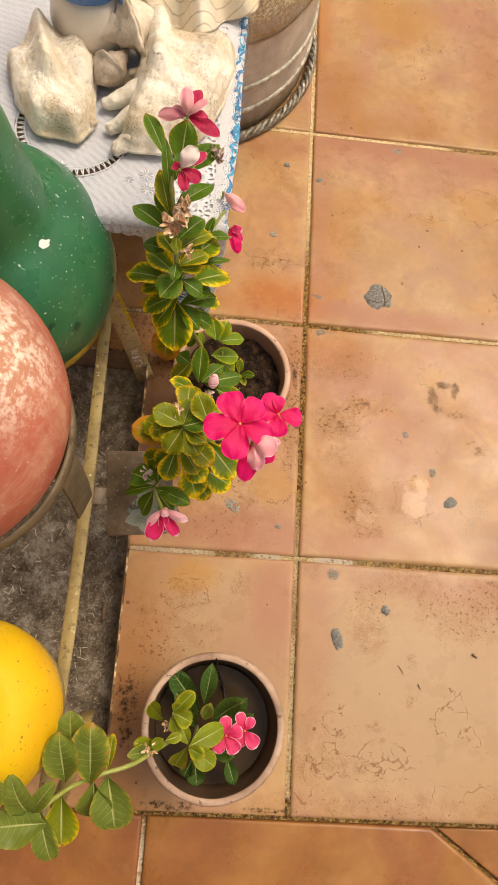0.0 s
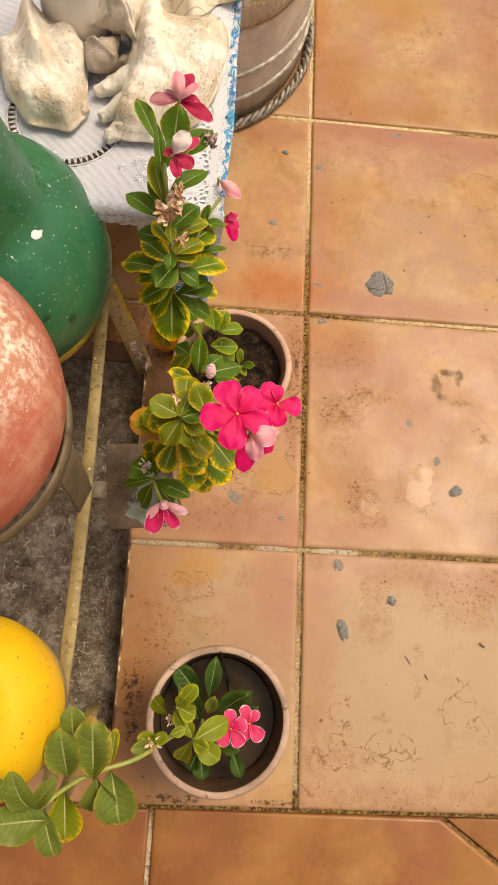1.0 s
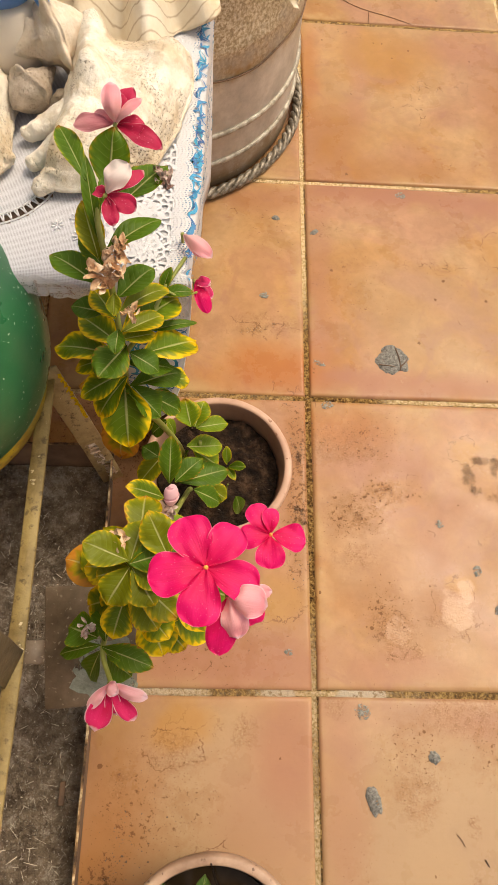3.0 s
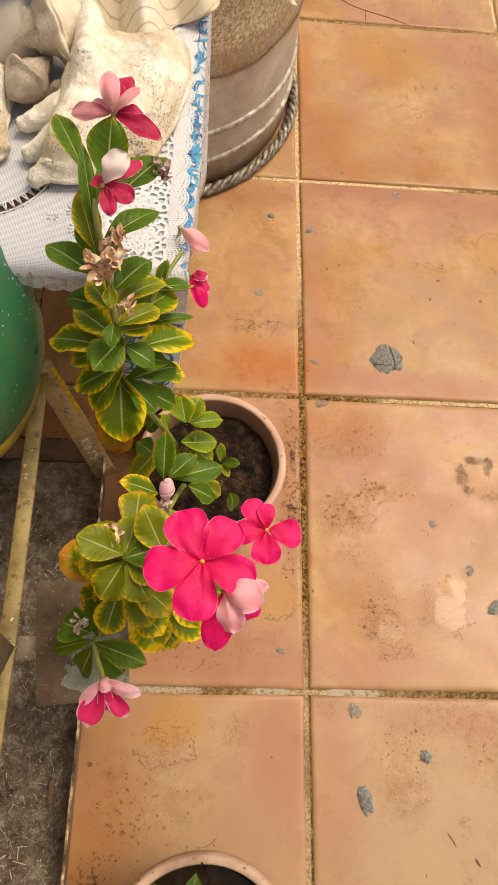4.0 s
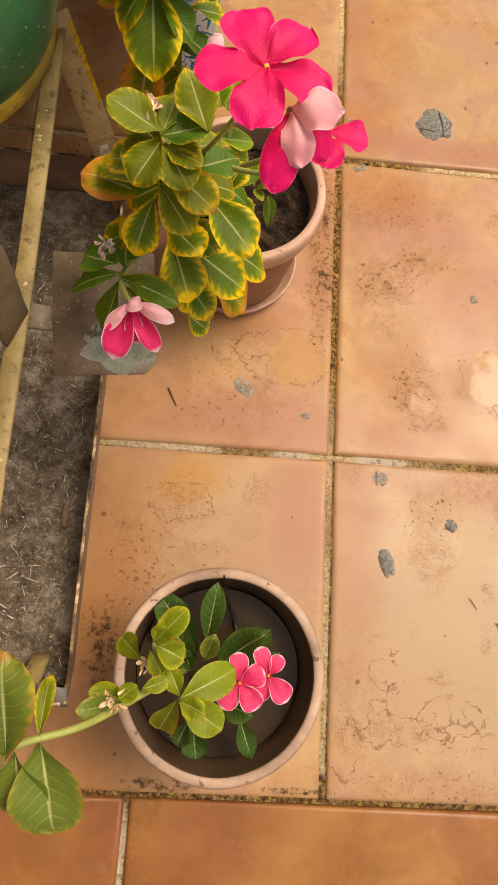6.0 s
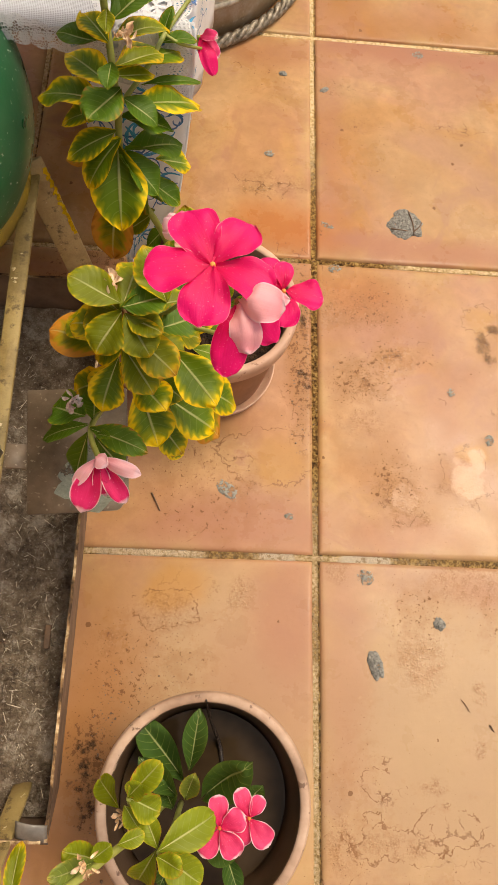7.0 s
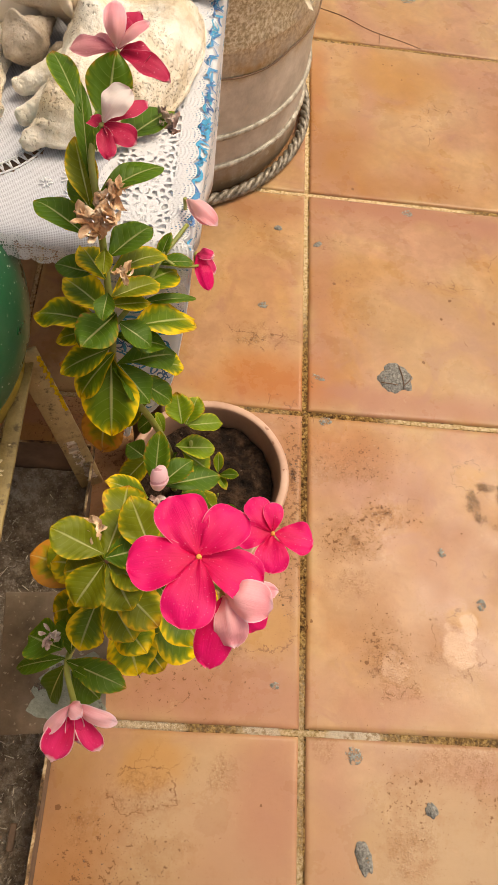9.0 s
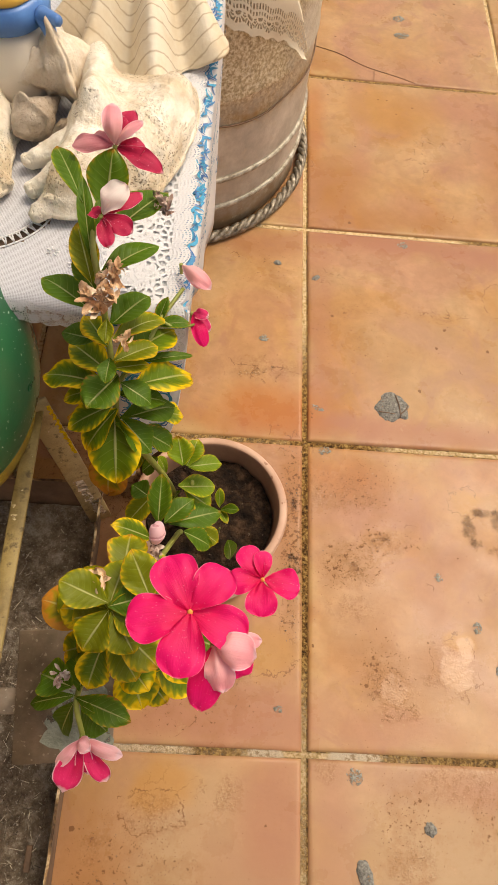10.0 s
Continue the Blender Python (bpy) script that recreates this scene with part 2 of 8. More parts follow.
        vor2.feature = "DISTANCE_TO_EDGE"
        nt.links.new(jag, vor2.inputs["Vector"])
        hair = ramp(nt, vor2.outputs["Distance"], [(0.004, (1, 1, 1)), (0.011, (0, 0, 0))])
        some = ramp(nt, noise_tex(nt, 11.0, 3.0, 0.6, v), [(0.60, (0, 0, 0)), (0.64, (0.8, 0.8, 0.8))])
        col = mix(nt, calc(nt, "MULTIPLY", calc(nt, "MULTIPLY", hair, some), gate), col, (0.16, 0.070, 0.028))
        # crusts of sandy grains, brown between pale
        zone = spots(nt, warped(nt, p, 45.0, 0.026), GRAINED, 0.45)
        zone = calc(nt, "MULTIPLY", zone, ramp(nt, noise_tex(nt, 85.0, 4.0, 0.65, p), [(0.42, (0.08, 0.08, 0.08)), (0.60, (1, 1, 1))]))
        sand = noise_tex(nt, 380.0, 4.0, 0.65, p)
        col = mix(nt, calc(nt, "MULTIPLY", zone, ramp(nt, sand, [(0.40, (0.95, 0.95, 0.95)), (0.54, (0.35, 0.35, 0.35))])), col, (0.225, 0.098, 0.034))
        col = mix(nt, calc(nt, "MULTIPLY", zone, ramp(nt, sand, [(0.58, (0, 0, 0)), (0.66, (0.45, 0.45, 0.45))])), col, (0.58, 0.40, 0.24))
        # smoother spots, lightened to stand in for the glare on them
        bare = spots(nt, warped(nt, p, 50.0, 0.024), POLISHED_GLARE, 0.14)
        col = mix(nt, calc(nt, "MULTIPLY", bare, 0.50), col, (0.53, 0.325, 0.195))
        crack = calc(nt, "SUBTRACT", crack, calc(nt, "MULTIPLY", zone, calc(nt, "MULTIPLY", sand, 2.2)))
        dense = calc(nt, "ADD", spots(nt, w, FLECKS_AND_SHADE, 0.6), ramp(nt, noise_tex(nt, 7.0, 3.0, 0.6, v), [(0.54, (0.05, 0.05, 0.05)), (0.74, (0.40, 0.40, 0.40))]))
    else:
        dense = ramp(nt, noise_tex(nt, 7.0, 3.0, 0.6, v), [(0.5, (0.05, 0.05, 0.05)), (0.75, (0.4, 0.4, 0.4))])
    # grit: clusters of ragged grains, densest where soil was trodden in and where shade under the table is painted, and
    # single flecks
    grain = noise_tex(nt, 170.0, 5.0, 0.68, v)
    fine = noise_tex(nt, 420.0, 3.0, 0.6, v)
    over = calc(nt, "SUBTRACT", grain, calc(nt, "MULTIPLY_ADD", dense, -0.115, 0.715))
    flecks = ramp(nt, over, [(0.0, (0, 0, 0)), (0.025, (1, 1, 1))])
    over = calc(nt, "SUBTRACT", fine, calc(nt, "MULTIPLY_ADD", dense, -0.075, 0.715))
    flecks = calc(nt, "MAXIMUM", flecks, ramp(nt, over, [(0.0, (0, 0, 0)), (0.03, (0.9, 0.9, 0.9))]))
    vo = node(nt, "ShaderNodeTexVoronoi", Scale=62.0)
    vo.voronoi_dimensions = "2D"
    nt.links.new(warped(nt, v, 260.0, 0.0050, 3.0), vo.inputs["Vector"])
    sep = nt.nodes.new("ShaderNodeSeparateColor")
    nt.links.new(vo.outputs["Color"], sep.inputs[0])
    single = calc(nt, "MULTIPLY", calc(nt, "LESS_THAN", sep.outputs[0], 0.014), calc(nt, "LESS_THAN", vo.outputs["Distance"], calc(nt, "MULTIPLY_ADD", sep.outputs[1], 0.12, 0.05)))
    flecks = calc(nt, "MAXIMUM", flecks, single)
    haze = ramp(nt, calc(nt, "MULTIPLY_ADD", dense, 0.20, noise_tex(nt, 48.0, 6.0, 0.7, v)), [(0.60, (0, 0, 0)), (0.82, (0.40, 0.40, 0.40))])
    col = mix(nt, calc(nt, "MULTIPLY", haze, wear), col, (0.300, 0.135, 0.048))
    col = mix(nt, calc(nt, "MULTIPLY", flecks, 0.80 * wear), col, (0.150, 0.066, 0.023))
    pale = ramp(nt, noise_tex(nt, 24.0, 7.0, 0.72, v), [(0.64, (0, 0, 0)), (0.72, (0.28, 0.28, 0.28))])
    col = mix(nt, calc(nt, "MULTIPLY", pale, wear), col, (0.60, 0.42, 0.25))
    nt.links.new(col, b.inputs["Base Color"])
    r = ramp(nt, noise_tex(nt, 14.0, 6.0, 0.65, v), [(0.35, (0.22, 0.22, 0.22)), (0.65, (0.44, 0.44, 0.44))])
    nt.links.new(calc(nt, "SUBTRACT", calc(nt, "ADD", r, calc(nt, "MULTIPLY", flecks, 0.3)), calc(nt, "MULTIPLY", bare, 0.14)), b.inputs["Roughness"])
    h = calc(nt, "ADD", calc(nt, "MULTIPLY", noise_tex(nt, 9.0, 3.0, 0.5, v), 0.20), calc(nt, "MULTIPLY", noise_tex(nt, 120.0, 5.0, 0.7, v), 0.16))
    h = calc(nt, "ADD", h, calc(nt, "MULTIPLY", pale, 0.10))
    h = calc(nt, "ADD", h, calc(nt, "MULTIPLY", flecks, 0.22))
    bump(nt, b, calc(nt, "SUBTRACT", h, calc(nt, "MULTIPLY", crack, 0.30)), 0.34, 0.003)
    return m


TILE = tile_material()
TILE_BROWN = tile_material("brown_terracotta_tile", ((0.22, 0.082, 0.022), (0.26, 0.108, 0.030), (0.29, 0.128, 0.036), (0.32, 0.15, 0.048)), (0.25, 0.092, 0.034), 0.3, False)


def grout_material():
    """Sandy mortar: pale where it is sound, brown where dirt has settled in, with crumbs gone."""
    m, nt, b = mat("grout", 0.9, 0.0, 0.2)
    p = where(nt)
    w = warped(nt, p, 30.0, 0.03)
    sand = ramp(nt, noise_tex(nt, 260.0, 4.0, 0.7, p), [(0.34, (0.36, 0.225, 0.085)), (0.46, (0.64, 0.46, 0.23)), (0.62, (0.82, 0.66, 0.42))])
    soiled = ramp(nt, noise_tex(nt, 210.0, 5.0, 0.7, p), [(0.36, (0.040, 0.019, 0.008)), (0.49, (0.22, 0.115, 0.032)), (0.62, (0.54, 0.35, 0.12))])
    dirty = spots(nt, w, [(0.0, 0.30, 0.03, 0.26, 1.0), (0.04, 0.4, 0.075, 0.02, 1.0), (-0.10, 0.4, 0.09, 0.02, 0.8), (0.30, 0.0, 0.20, 0.02, 0.9), (0.33, 0.8, 0.06, 0.02, 0.9), (-0.10, 0.0, 0.03, 0.02, 0.8), (0.12, 0.0, 0.03, 0.02, 0.7), (0.0, -0.08, 0.02, 0.04, 0.5), (-0.1, 1.19, 0.6, 0.03, 0.9), (0.0, -0.36, 0.7, 0.02, 1.0)], 0.3)
    patchy = ramp(nt, noise_tex(nt, 22.0, 4.0, 0.6, p), [(0.59, (0, 0, 0)), (0.66, (0.7, 0.7, 0.7))])
    at = nt.nodes.new("ShaderNodeSeparateXYZ")
    nt.links.new(p, at.inputs[0])
    off = calc(nt, "MULTIPLY", calc(nt, "ABSOLUTE", calc(nt, "SUBTRACT", calc(nt, "FRACT", calc(nt, "ADD", calc(nt, "DIVIDE", calc(nt, "ADD", at.outputs[0], 0.0012), 0.39), 0.5)), 0.5)), 0.39)
    for y in (0.0, 0.4, 0.8, 1.19, -0.361):
        off = calc(nt, "MINIMUM", off, calc(nt, "ABSOLUTE", calc(nt, "SUBTRACT", at.outputs[1], y)))
    off = calc(nt, "MULTIPLY_ADD", calc(nt, "SUBTRACT", noise_tex(nt, 120.0, 4.0, 0.6, p), 0.5), 0.0032, off)
    flank = ramp(nt, calc(nt, "MULTIPLY", off, 100.0), [(0.24, (0, 0, 0)), (0.36, (0.95, 0.95, 0.95))])
    col = mix(nt, calc(nt, "MAXIMUM", calc(nt, "MAXIMUM", dirty, patchy), flank), sand, soiled)
    white = spots(nt, w, [(0.058, 0.0, 0.030, 0.02, 0.9), (-0.045, 0.0, 0.020, 0.02, 0.8), (-0.19, 0.0, 0.06, 0.02, 0.5), (-0.200, -0.52, 0.02, 0.14, 0.9)], 0.15)
    col = mix(nt, white, col, ramp(nt, noise_tex(nt, 160.0, 4.0, 0.65, p), [(0.4, (0.42, 0.30, 0.18)), (0.5, (0.74, 0.64, 0.49))]))
    nt.links.new(col, b.inputs["Base Color"])
    bump(nt, b, noise_tex(nt, 330.0, 5.0, 0.75, p), 0.9, 0.003)
    return m


GROUT = grout_material()
POT_CLAY = speckled("pot_clay", [(0.3, (0.44, 0.250, 0.165)), (0.6, (0.57, 0.365, 0.260)), (0.8, (0.64, 0.45, 0.34))], 18.0, 0.55, bump_s=0.12, bump_scale=120, fine=(170.0, 0.66, (0.30, 0.15, 0.09)))
POT_DIRTY = speckled("weathered_pot_clay", [(0.3, (0.26, 0.160, 0.105)), (0.5, (0.42, 0.275, 0.190)), (0.7, (0.54, 0.39, 0.29))], 26.0, 0.6, bump_s=0.2, bump_scale=140, fine=(120.0, 0.64, (0.16, 0.09, 0.055)))
POT_INNER = speckled("shaded_pot_clay", [(0.3, (0.26, 0.140, 0.085)), (0.6, (0.36, 0.205, 0.130))], 25.0, 0.7, bump_s=0.15, bump_scale=120)
# wet clay, darkened further to hold the shade inside the pot
POT_WET_SHADED = speckled("wet_shaded_pot_clay", [(0.3, (0.060, 0.034, 0.018)), (0.6, (0.125, 0.072, 0.040))], 25.0, 0.3, bump_s=0.15, bump_scale=120)
SOIL = speckled("potting_soil", [(0.3, (0.006, 0.004, 0.003)), (0.5, (0.026, 0.0145, 0.008)), (0.68, (0.090, 0.050, 0.028))], 70.0, 0.95, bump_s=1.0, bump_scale=120, dist=0.012, fine=(260.0, 0.69, (0.15, 0.11, 0.08)), spec=0.2)


def dry_soil():
    """Grey crusted soil: lumps parted by dark cracks, pale grains."""
    m, nt, b = mat("grey_soil", 0.95, 0.0, 0.12)
    p = where(nt)
    q = warped(nt, p, 60.0, 0.02)
    col = ramp(nt, noise_tex(nt, 34.0, 9.0, 0.82, p), [(0.36, (0.085, 0.060, 0.040)), (0.50, (0.235, 0.182, 0.128)), (0.63, (0.48, 0.42, 0.34))])
    cr = node(nt, "ShaderNodeTexVoronoi", Scale=120.0)
    cr.feature = "DISTANCE_TO_EDGE"
    nt.links.new(q, cr.inputs["Vector"])
    gap = ramp(nt, cr.outputs["Distance"], [(0.02, (0.30, 0.30, 0.30)), (0.10, (0, 0, 0))])
    gap = calc(nt, "MULTIPLY", gap, ramp(nt, noise_tex(nt, 20.0, 3.0, 0.6, p), [(0.46, (0, 0, 0)), (0.60, (1, 1, 1))]))
    col = mix(nt, gap, col, (0.045, 0.030, 0.020))
    grains = ramp(nt, noise_tex(nt, 330.0, 3.0, 0.6, p), [(0.60, (0, 0, 0)), (0.66, (0.8, 0.8, 0.8))])
    col = mix(nt, grains, col, (0.50, 0.44, 0.36))
    nt.links.new(col, b.inputs["Base Color"])
    h = calc(nt, "SUBTRACT", calc(nt, "ADD", noise_tex(nt, 110.0, 6.0, 0.7, p), calc(nt, "MULTIPLY", grains, 0.3)), calc(nt, "MULTIPLY", gap, 0.8))
    bump(nt, b, h, 1.0, 0.010)
    return m


DRY_SOIL = dry_soil()
CARD = speckled("cardboard", [(0.3, (0.11, 0.066, 0.040)), (0.6, (0.22, 0.135, 0.082))], 30.0, 0.9, bump_s=0.3, bump_scale=120)
CARD_EDGE = speckled("cardboard_edge", [(0.40, (0.055, 0.028, 0.013)), (0.52, (0.28, 0.165, 0.075)), (0.64, (0.66, 0.50, 0.30))], 70.0, 0.9, bump_s=0.6, bump_scale=300)
STRAW = speckled("straw", [(0.40, (0.10, 0.075, 0.05)), (0.56, (0.70, 0.62, 0.48))], 60.0, 0.8)
GREY_SHEET = speckled("grey_plastic", [(0.3, (0.16, 0.145, 0.125)), (0.7, (0.26, 0.24, 0.21))], 60.0, 0.25, bump_s=0.1)
CRACK = speckled("crack_line", [(0.35, (0.13, 0.06, 0.025)), (0.65, (0.28, 0.145, 0.065))], 200.0, 0.8)
WET_WOOD = speckled("wet_dark_wood", [(0.3, (0.008, 0.006, 0.005)), (0.7, (0.035, 0.024, 0.018))], 90.0, 0.25, bump_s=0.5)
SMUDGE = speckled("brown_smudge", [(0.3, (0.10, 0.06, 0.035)), (0.7, (0.22, 0.13, 0.075))], 60.0, 0.7)


def ragged(name, dark, light, scale, keep):
    """A flaking deposit: ragged holes in it show the tile beneath."""
    m, nt, b = mat(name, 0.85, 0.0, 0.2)
    p = where(nt)
    n = noise_tex(nt, scale, 6.0, 0.7, p)
    nt.links.new(ramp(nt, noise_tex(nt, scale * 1.7, 5.0, 0.7, p), [(0.35, dark), (0.65, light)]), b.inputs["Base Color"])
    nt.links.new(ramp(nt, n, [(keep, (0, 0, 0)), (keep + 0.06, (1, 1, 1))]), b.inputs["Alpha"])
    bump(nt, b, n, 0.8, 0.004)
    return m




def ghost(name, colour, scale, low, high, most):
    """A thin film of dirt or wear that fades in and out over the tile."""
    m, nt, b = mat(name, 0.7, 0.0, 0.2)
    p = where(nt)
    b.inputs["Base Color"].default_value = (*colour, 1)
    uv = nt.nodes.new("ShaderNodeTexCoord").outputs["UV"]
    sep = nt.nodes.new("ShaderNodeSeparateXYZ")
    nt.links.new(uv, sep.inputs[0])
    f = calc(nt, "SUBTRACT", noise_tex(nt, scale, 7.0, 0.72, p), calc(nt, "MULTIPLY", calc(nt, "POWER", sep.outputs[0], 2.5), 0.30))
    nt.links.new(ramp(nt, f, [(low, (0, 0, 0)), (high, (most,) * 3)]), b.inputs["Alpha"])
    nt.links.new(ramp(nt, noise_tex(nt, scale * 2, 4.0, 0.6, p), [(0.3, tuple(c * 0.7 for c in colour)), (0.7, tuple(c * 1.2 for c in colour))]), b.inputs["Base Color"])
    return m


GHOST = ghost("brown_dirt_film", (0.23, 0.105, 0.038), 95.0, 0.40, 0.58, 0.40)
GHOST_DARK = ghost("dark_soil_film", (0.085, 0.046, 0.022), 105.0, 0.44, 0.58, 0.85)
HOOF = ghost("soft_brown_print", (0.16, 0.088, 0.042), 70.0, 0.30, 0.54, 0.50)
def sole_print():
    """Pale dust left by a studded sole: small dots in rows, fading out."""
    m, nt, b = mat("pale_sole_dust", 0.8, 0.0, 0.2)
    p = where(nt)
    b.inputs["Base Color"].default_value = (0.62, 0.45, 0.30, 1)
    dots = node(nt, "ShaderNodeTexVoronoi", Scale=165.0, Randomness=0.12)
    dots.voronoi_dimensions = "2D"
    nt.links.new(p, dots.inputs["Vector"])
    sep = nt.nodes.new("ShaderNodeSeparateXYZ")
    nt.links.new(nt.nodes.new("ShaderNodeTexCoord").outputs["UV"], sep.inputs[0])
    fade = ramp(nt, sep.outputs[0], [(0.5, (0.50, 0.50, 0.50)), (1.0, (0, 0, 0))])
    gone = ramp(nt, noise_tex(nt, 30.0, 4.0, 0.6, p), [(0.36, (0.1, 0.1, 0.1)), (0.58, (1, 1, 1))])
    stud = ramp(nt, dots.outputs["Distance"], [(0.22, (1, 1, 1)), (0.36, (0.15, 0.15, 0.15))])
    nt.links.new(calc(nt, "MULTIPLY", calc(nt, "MULTIPLY", fade, gone), stud), b.inputs["Alpha"])
    return m


SOLE = sole_print()
SPLASH = ragged("mortar_crust", (0.10, 0.096, 0.084), (0.34, 0.325, 0.285), 210.0, 0.34)
SCUFF = ragged("pale_scuff", (0.20, 0.20, 0.17), (0.36, 0.35, 0.30), 210.0, 0.46)
WHITE_FLAKE = speckled("white_flake", [(0.4, (0.7, 0.68, 0.62)), (0.6, (0.8, 0.78, 0.74))], 60.0, 0.7)


def painted(name, base, dark, light, fleck=(0.7, 0.72, 0.65), rough=0.35, patch=0.60, soft=0.1, light_amt=1.0, wear_scale=9.0, chips=0.685, bald=None):
    """Old brushed paint: broad tone shifts, worn patches, tiny chips."""
    m, nt, b = mat(name, rough)
    v = local(nt)
    col = ramp(nt, noise_tex(nt, 7.0, 4.0, 0.6, v, 0.6), [(0.3, dark), (0.6, base)])
    worn = ramp(nt, noise_tex(nt, wear_scale, 9.0, 0.78, v, 0.3), [(patch, (0, 0, 0)), (patch + soft, (light_amt,) * 3)])
    col = mix(nt, worn, col, light)
    if bald:
        d = nt.nodes.new("ShaderNodeVectorMath")
        d.operation = "DISTANCE"
        nt.links.new(warped(nt, v, 22.0, 0.05), d.inputs[0])
        d.inputs[1].default_value = bald[0]
        area = ramp(nt, d.outputs["Value"], [(bald[1] * 0.4, (1, 1, 1)), (bald[1] * 1.3, (0, 0, 0))])
        crust = ramp(nt, noise_tex(nt, 110.0, 7.0, 0.75, v), [(0.46, (0, 0, 0)), (0.56, (0.9, 0.9, 0.9))])
        col = mix(nt, calc(nt, "MULTIPLY", area, 0.55), col, (0.56, 0.33, 0.20))
        col = mix(nt, calc(nt, "MULTIPLY", area, crust), col, fleck)
    chip = ramp(nt, noise_tex(nt, 260.0, 3.0, 0.55, v), [(chips, (0, 0, 0)), (chips + 0.025, (1, 1, 1))])
    col = mix(nt, chip, col, fleck)
    nt.links.new(col, b.inputs["Base Color"])
    nt.links.new(ramp(nt, noise_tex(nt, 20.0, 4.0, 0.6, v), [(0.3, (rough - 0.08,) * 3), (0.7, (rough + 0.18,) * 3)]), b.inputs["Roughness"])
    bump(nt, b, calc(nt, "ADD", noise_tex(nt, 45.0, 5.0, 0.6, v), calc(nt, "MULTIPLY", worn, 0.3)), 0.2, 0.003)
    return m


GREEN = painted("green_paint", (0.021, 0.150, 0.058), (0.011, 0.088, 0.036), (0.050, 0.20, 0.090), rough=0.28, patch=0.60, chips=0.672)
GREEN_DARK = speckled("dark_green_drip", [(0.3, (0.008, 0.040, 0.020)), (0.7, (0.015, 0.070, 0.035))], 60.0, 0.4)
RED = painted("faded_red_paint", (0.45, 0.120, 0.075), (0.33, 0.070, 0.042), (0.62, 0.40, 0.27), (0.80, 0.68, 0.57), rough=0.40, patch=0.53, soft=0.16, light_amt=0.60, wear_scale=13.0, chips=0.68, bald=((0.085, 0.020, 0.090), 0.060))
YELLOW = painted("yellow_paint", (0.78, 0.50, 0.012), (0.66, 0.36, 0.008), (0.80, 0.54, 0.05), (0.30, 0.18, 0.02), rough=0.4, patch=0.56, chips=0.665)
def iron_material(name, base, dark, light, amount):
    """Flat iron under old khaki paint: grime, chipped edges, flaked patches."""
    m, nt, b = mat(name, 0.55, 0.0, 0.35)
    p = where(nt)
    col = ramp(nt, noise_tex(nt, 26.0, 6.0, 0.7, p), [(0.34, dark), (0.56, base)])
    grime = ramp(nt, noise_tex(nt, 110.0, 5.0, 0.7, p), [(0.56, (0, 0, 0)), (0.66, (0.75, 0.75, 0.75))])
    col = mix(nt, grime, col, (0.07, 0.045, 0.022))
    flake = ramp(nt, noise_tex(nt, 75.0, 6.0, 0.65, p), [(amount, (0, 0, 0)), (amount + 0.02, (1, 1, 1))])
    col = mix(nt, flake, col, light)
    nt.links.new(col, b.inputs["Base Color"])
    bump(nt, b, calc(nt, "SUBTRACT", noise_tex(nt, 140.0, 5.0, 0.6, p), calc(nt, "MULTIPLY", flake, 0.5)), 0.4, 0.003)
    return m


IRON = iron_material("khaki_painted_iron", (0.325, 0.240, 0.092), (0.195, 0.138, 0.052), (0.62, 0.52, 0.32), 0.66)
IRON_DULL = iron_material("dull_brown_iron", (0.170, 0.130, 0.075), (0.105, 0.078, 0.044), (0.42, 0.34, 0.22), 0.68)
IRON_FLAKED = iron_material("flaking_khaki_iron", (0.50, 0.375, 0.185), (0.32, 0.225, 0.105), (0.78, 0.66, 0.50), 0.68)
FLAKED_BARE = ragged("bare_flaked_paint", (0.62, 0.50, 0.38), (0.78, 0.68, 0.56), 120.0, 0.42)
YELLOW_CRUST = ragged("yellow_paint_crust", (0.62, 0.40, 0.01), (0.85, 0.60, 0.02), 160.0, 0.34)
IRON_YELLOW = painted("yellow_chipped_iron", (0.42, 0.30, 0.035), (0.22, 0.15, 0.04), (0.55, 0.40, 0.03), (0.08, 0.06, 0.03), rough=0.5, patch=0.5)
PLATE = speckled("grimy_plate", [(0.34, (0.115, 0.080, 0.050)), (0.5, (0.200, 0.145, 0.095)), (0.66, (0.28, 0.215, 0.150))], 34.0, 0.5, bump_s=0.3, bump_scale=160, fine=(260.0, 0.63, (0.36, 0.30, 0.22)))
PLATE_WORN = ragged("worn_grey_green", (0.22, 0.235, 0.180), (0.34, 0.355, 0.280), 60.0, 0.36)


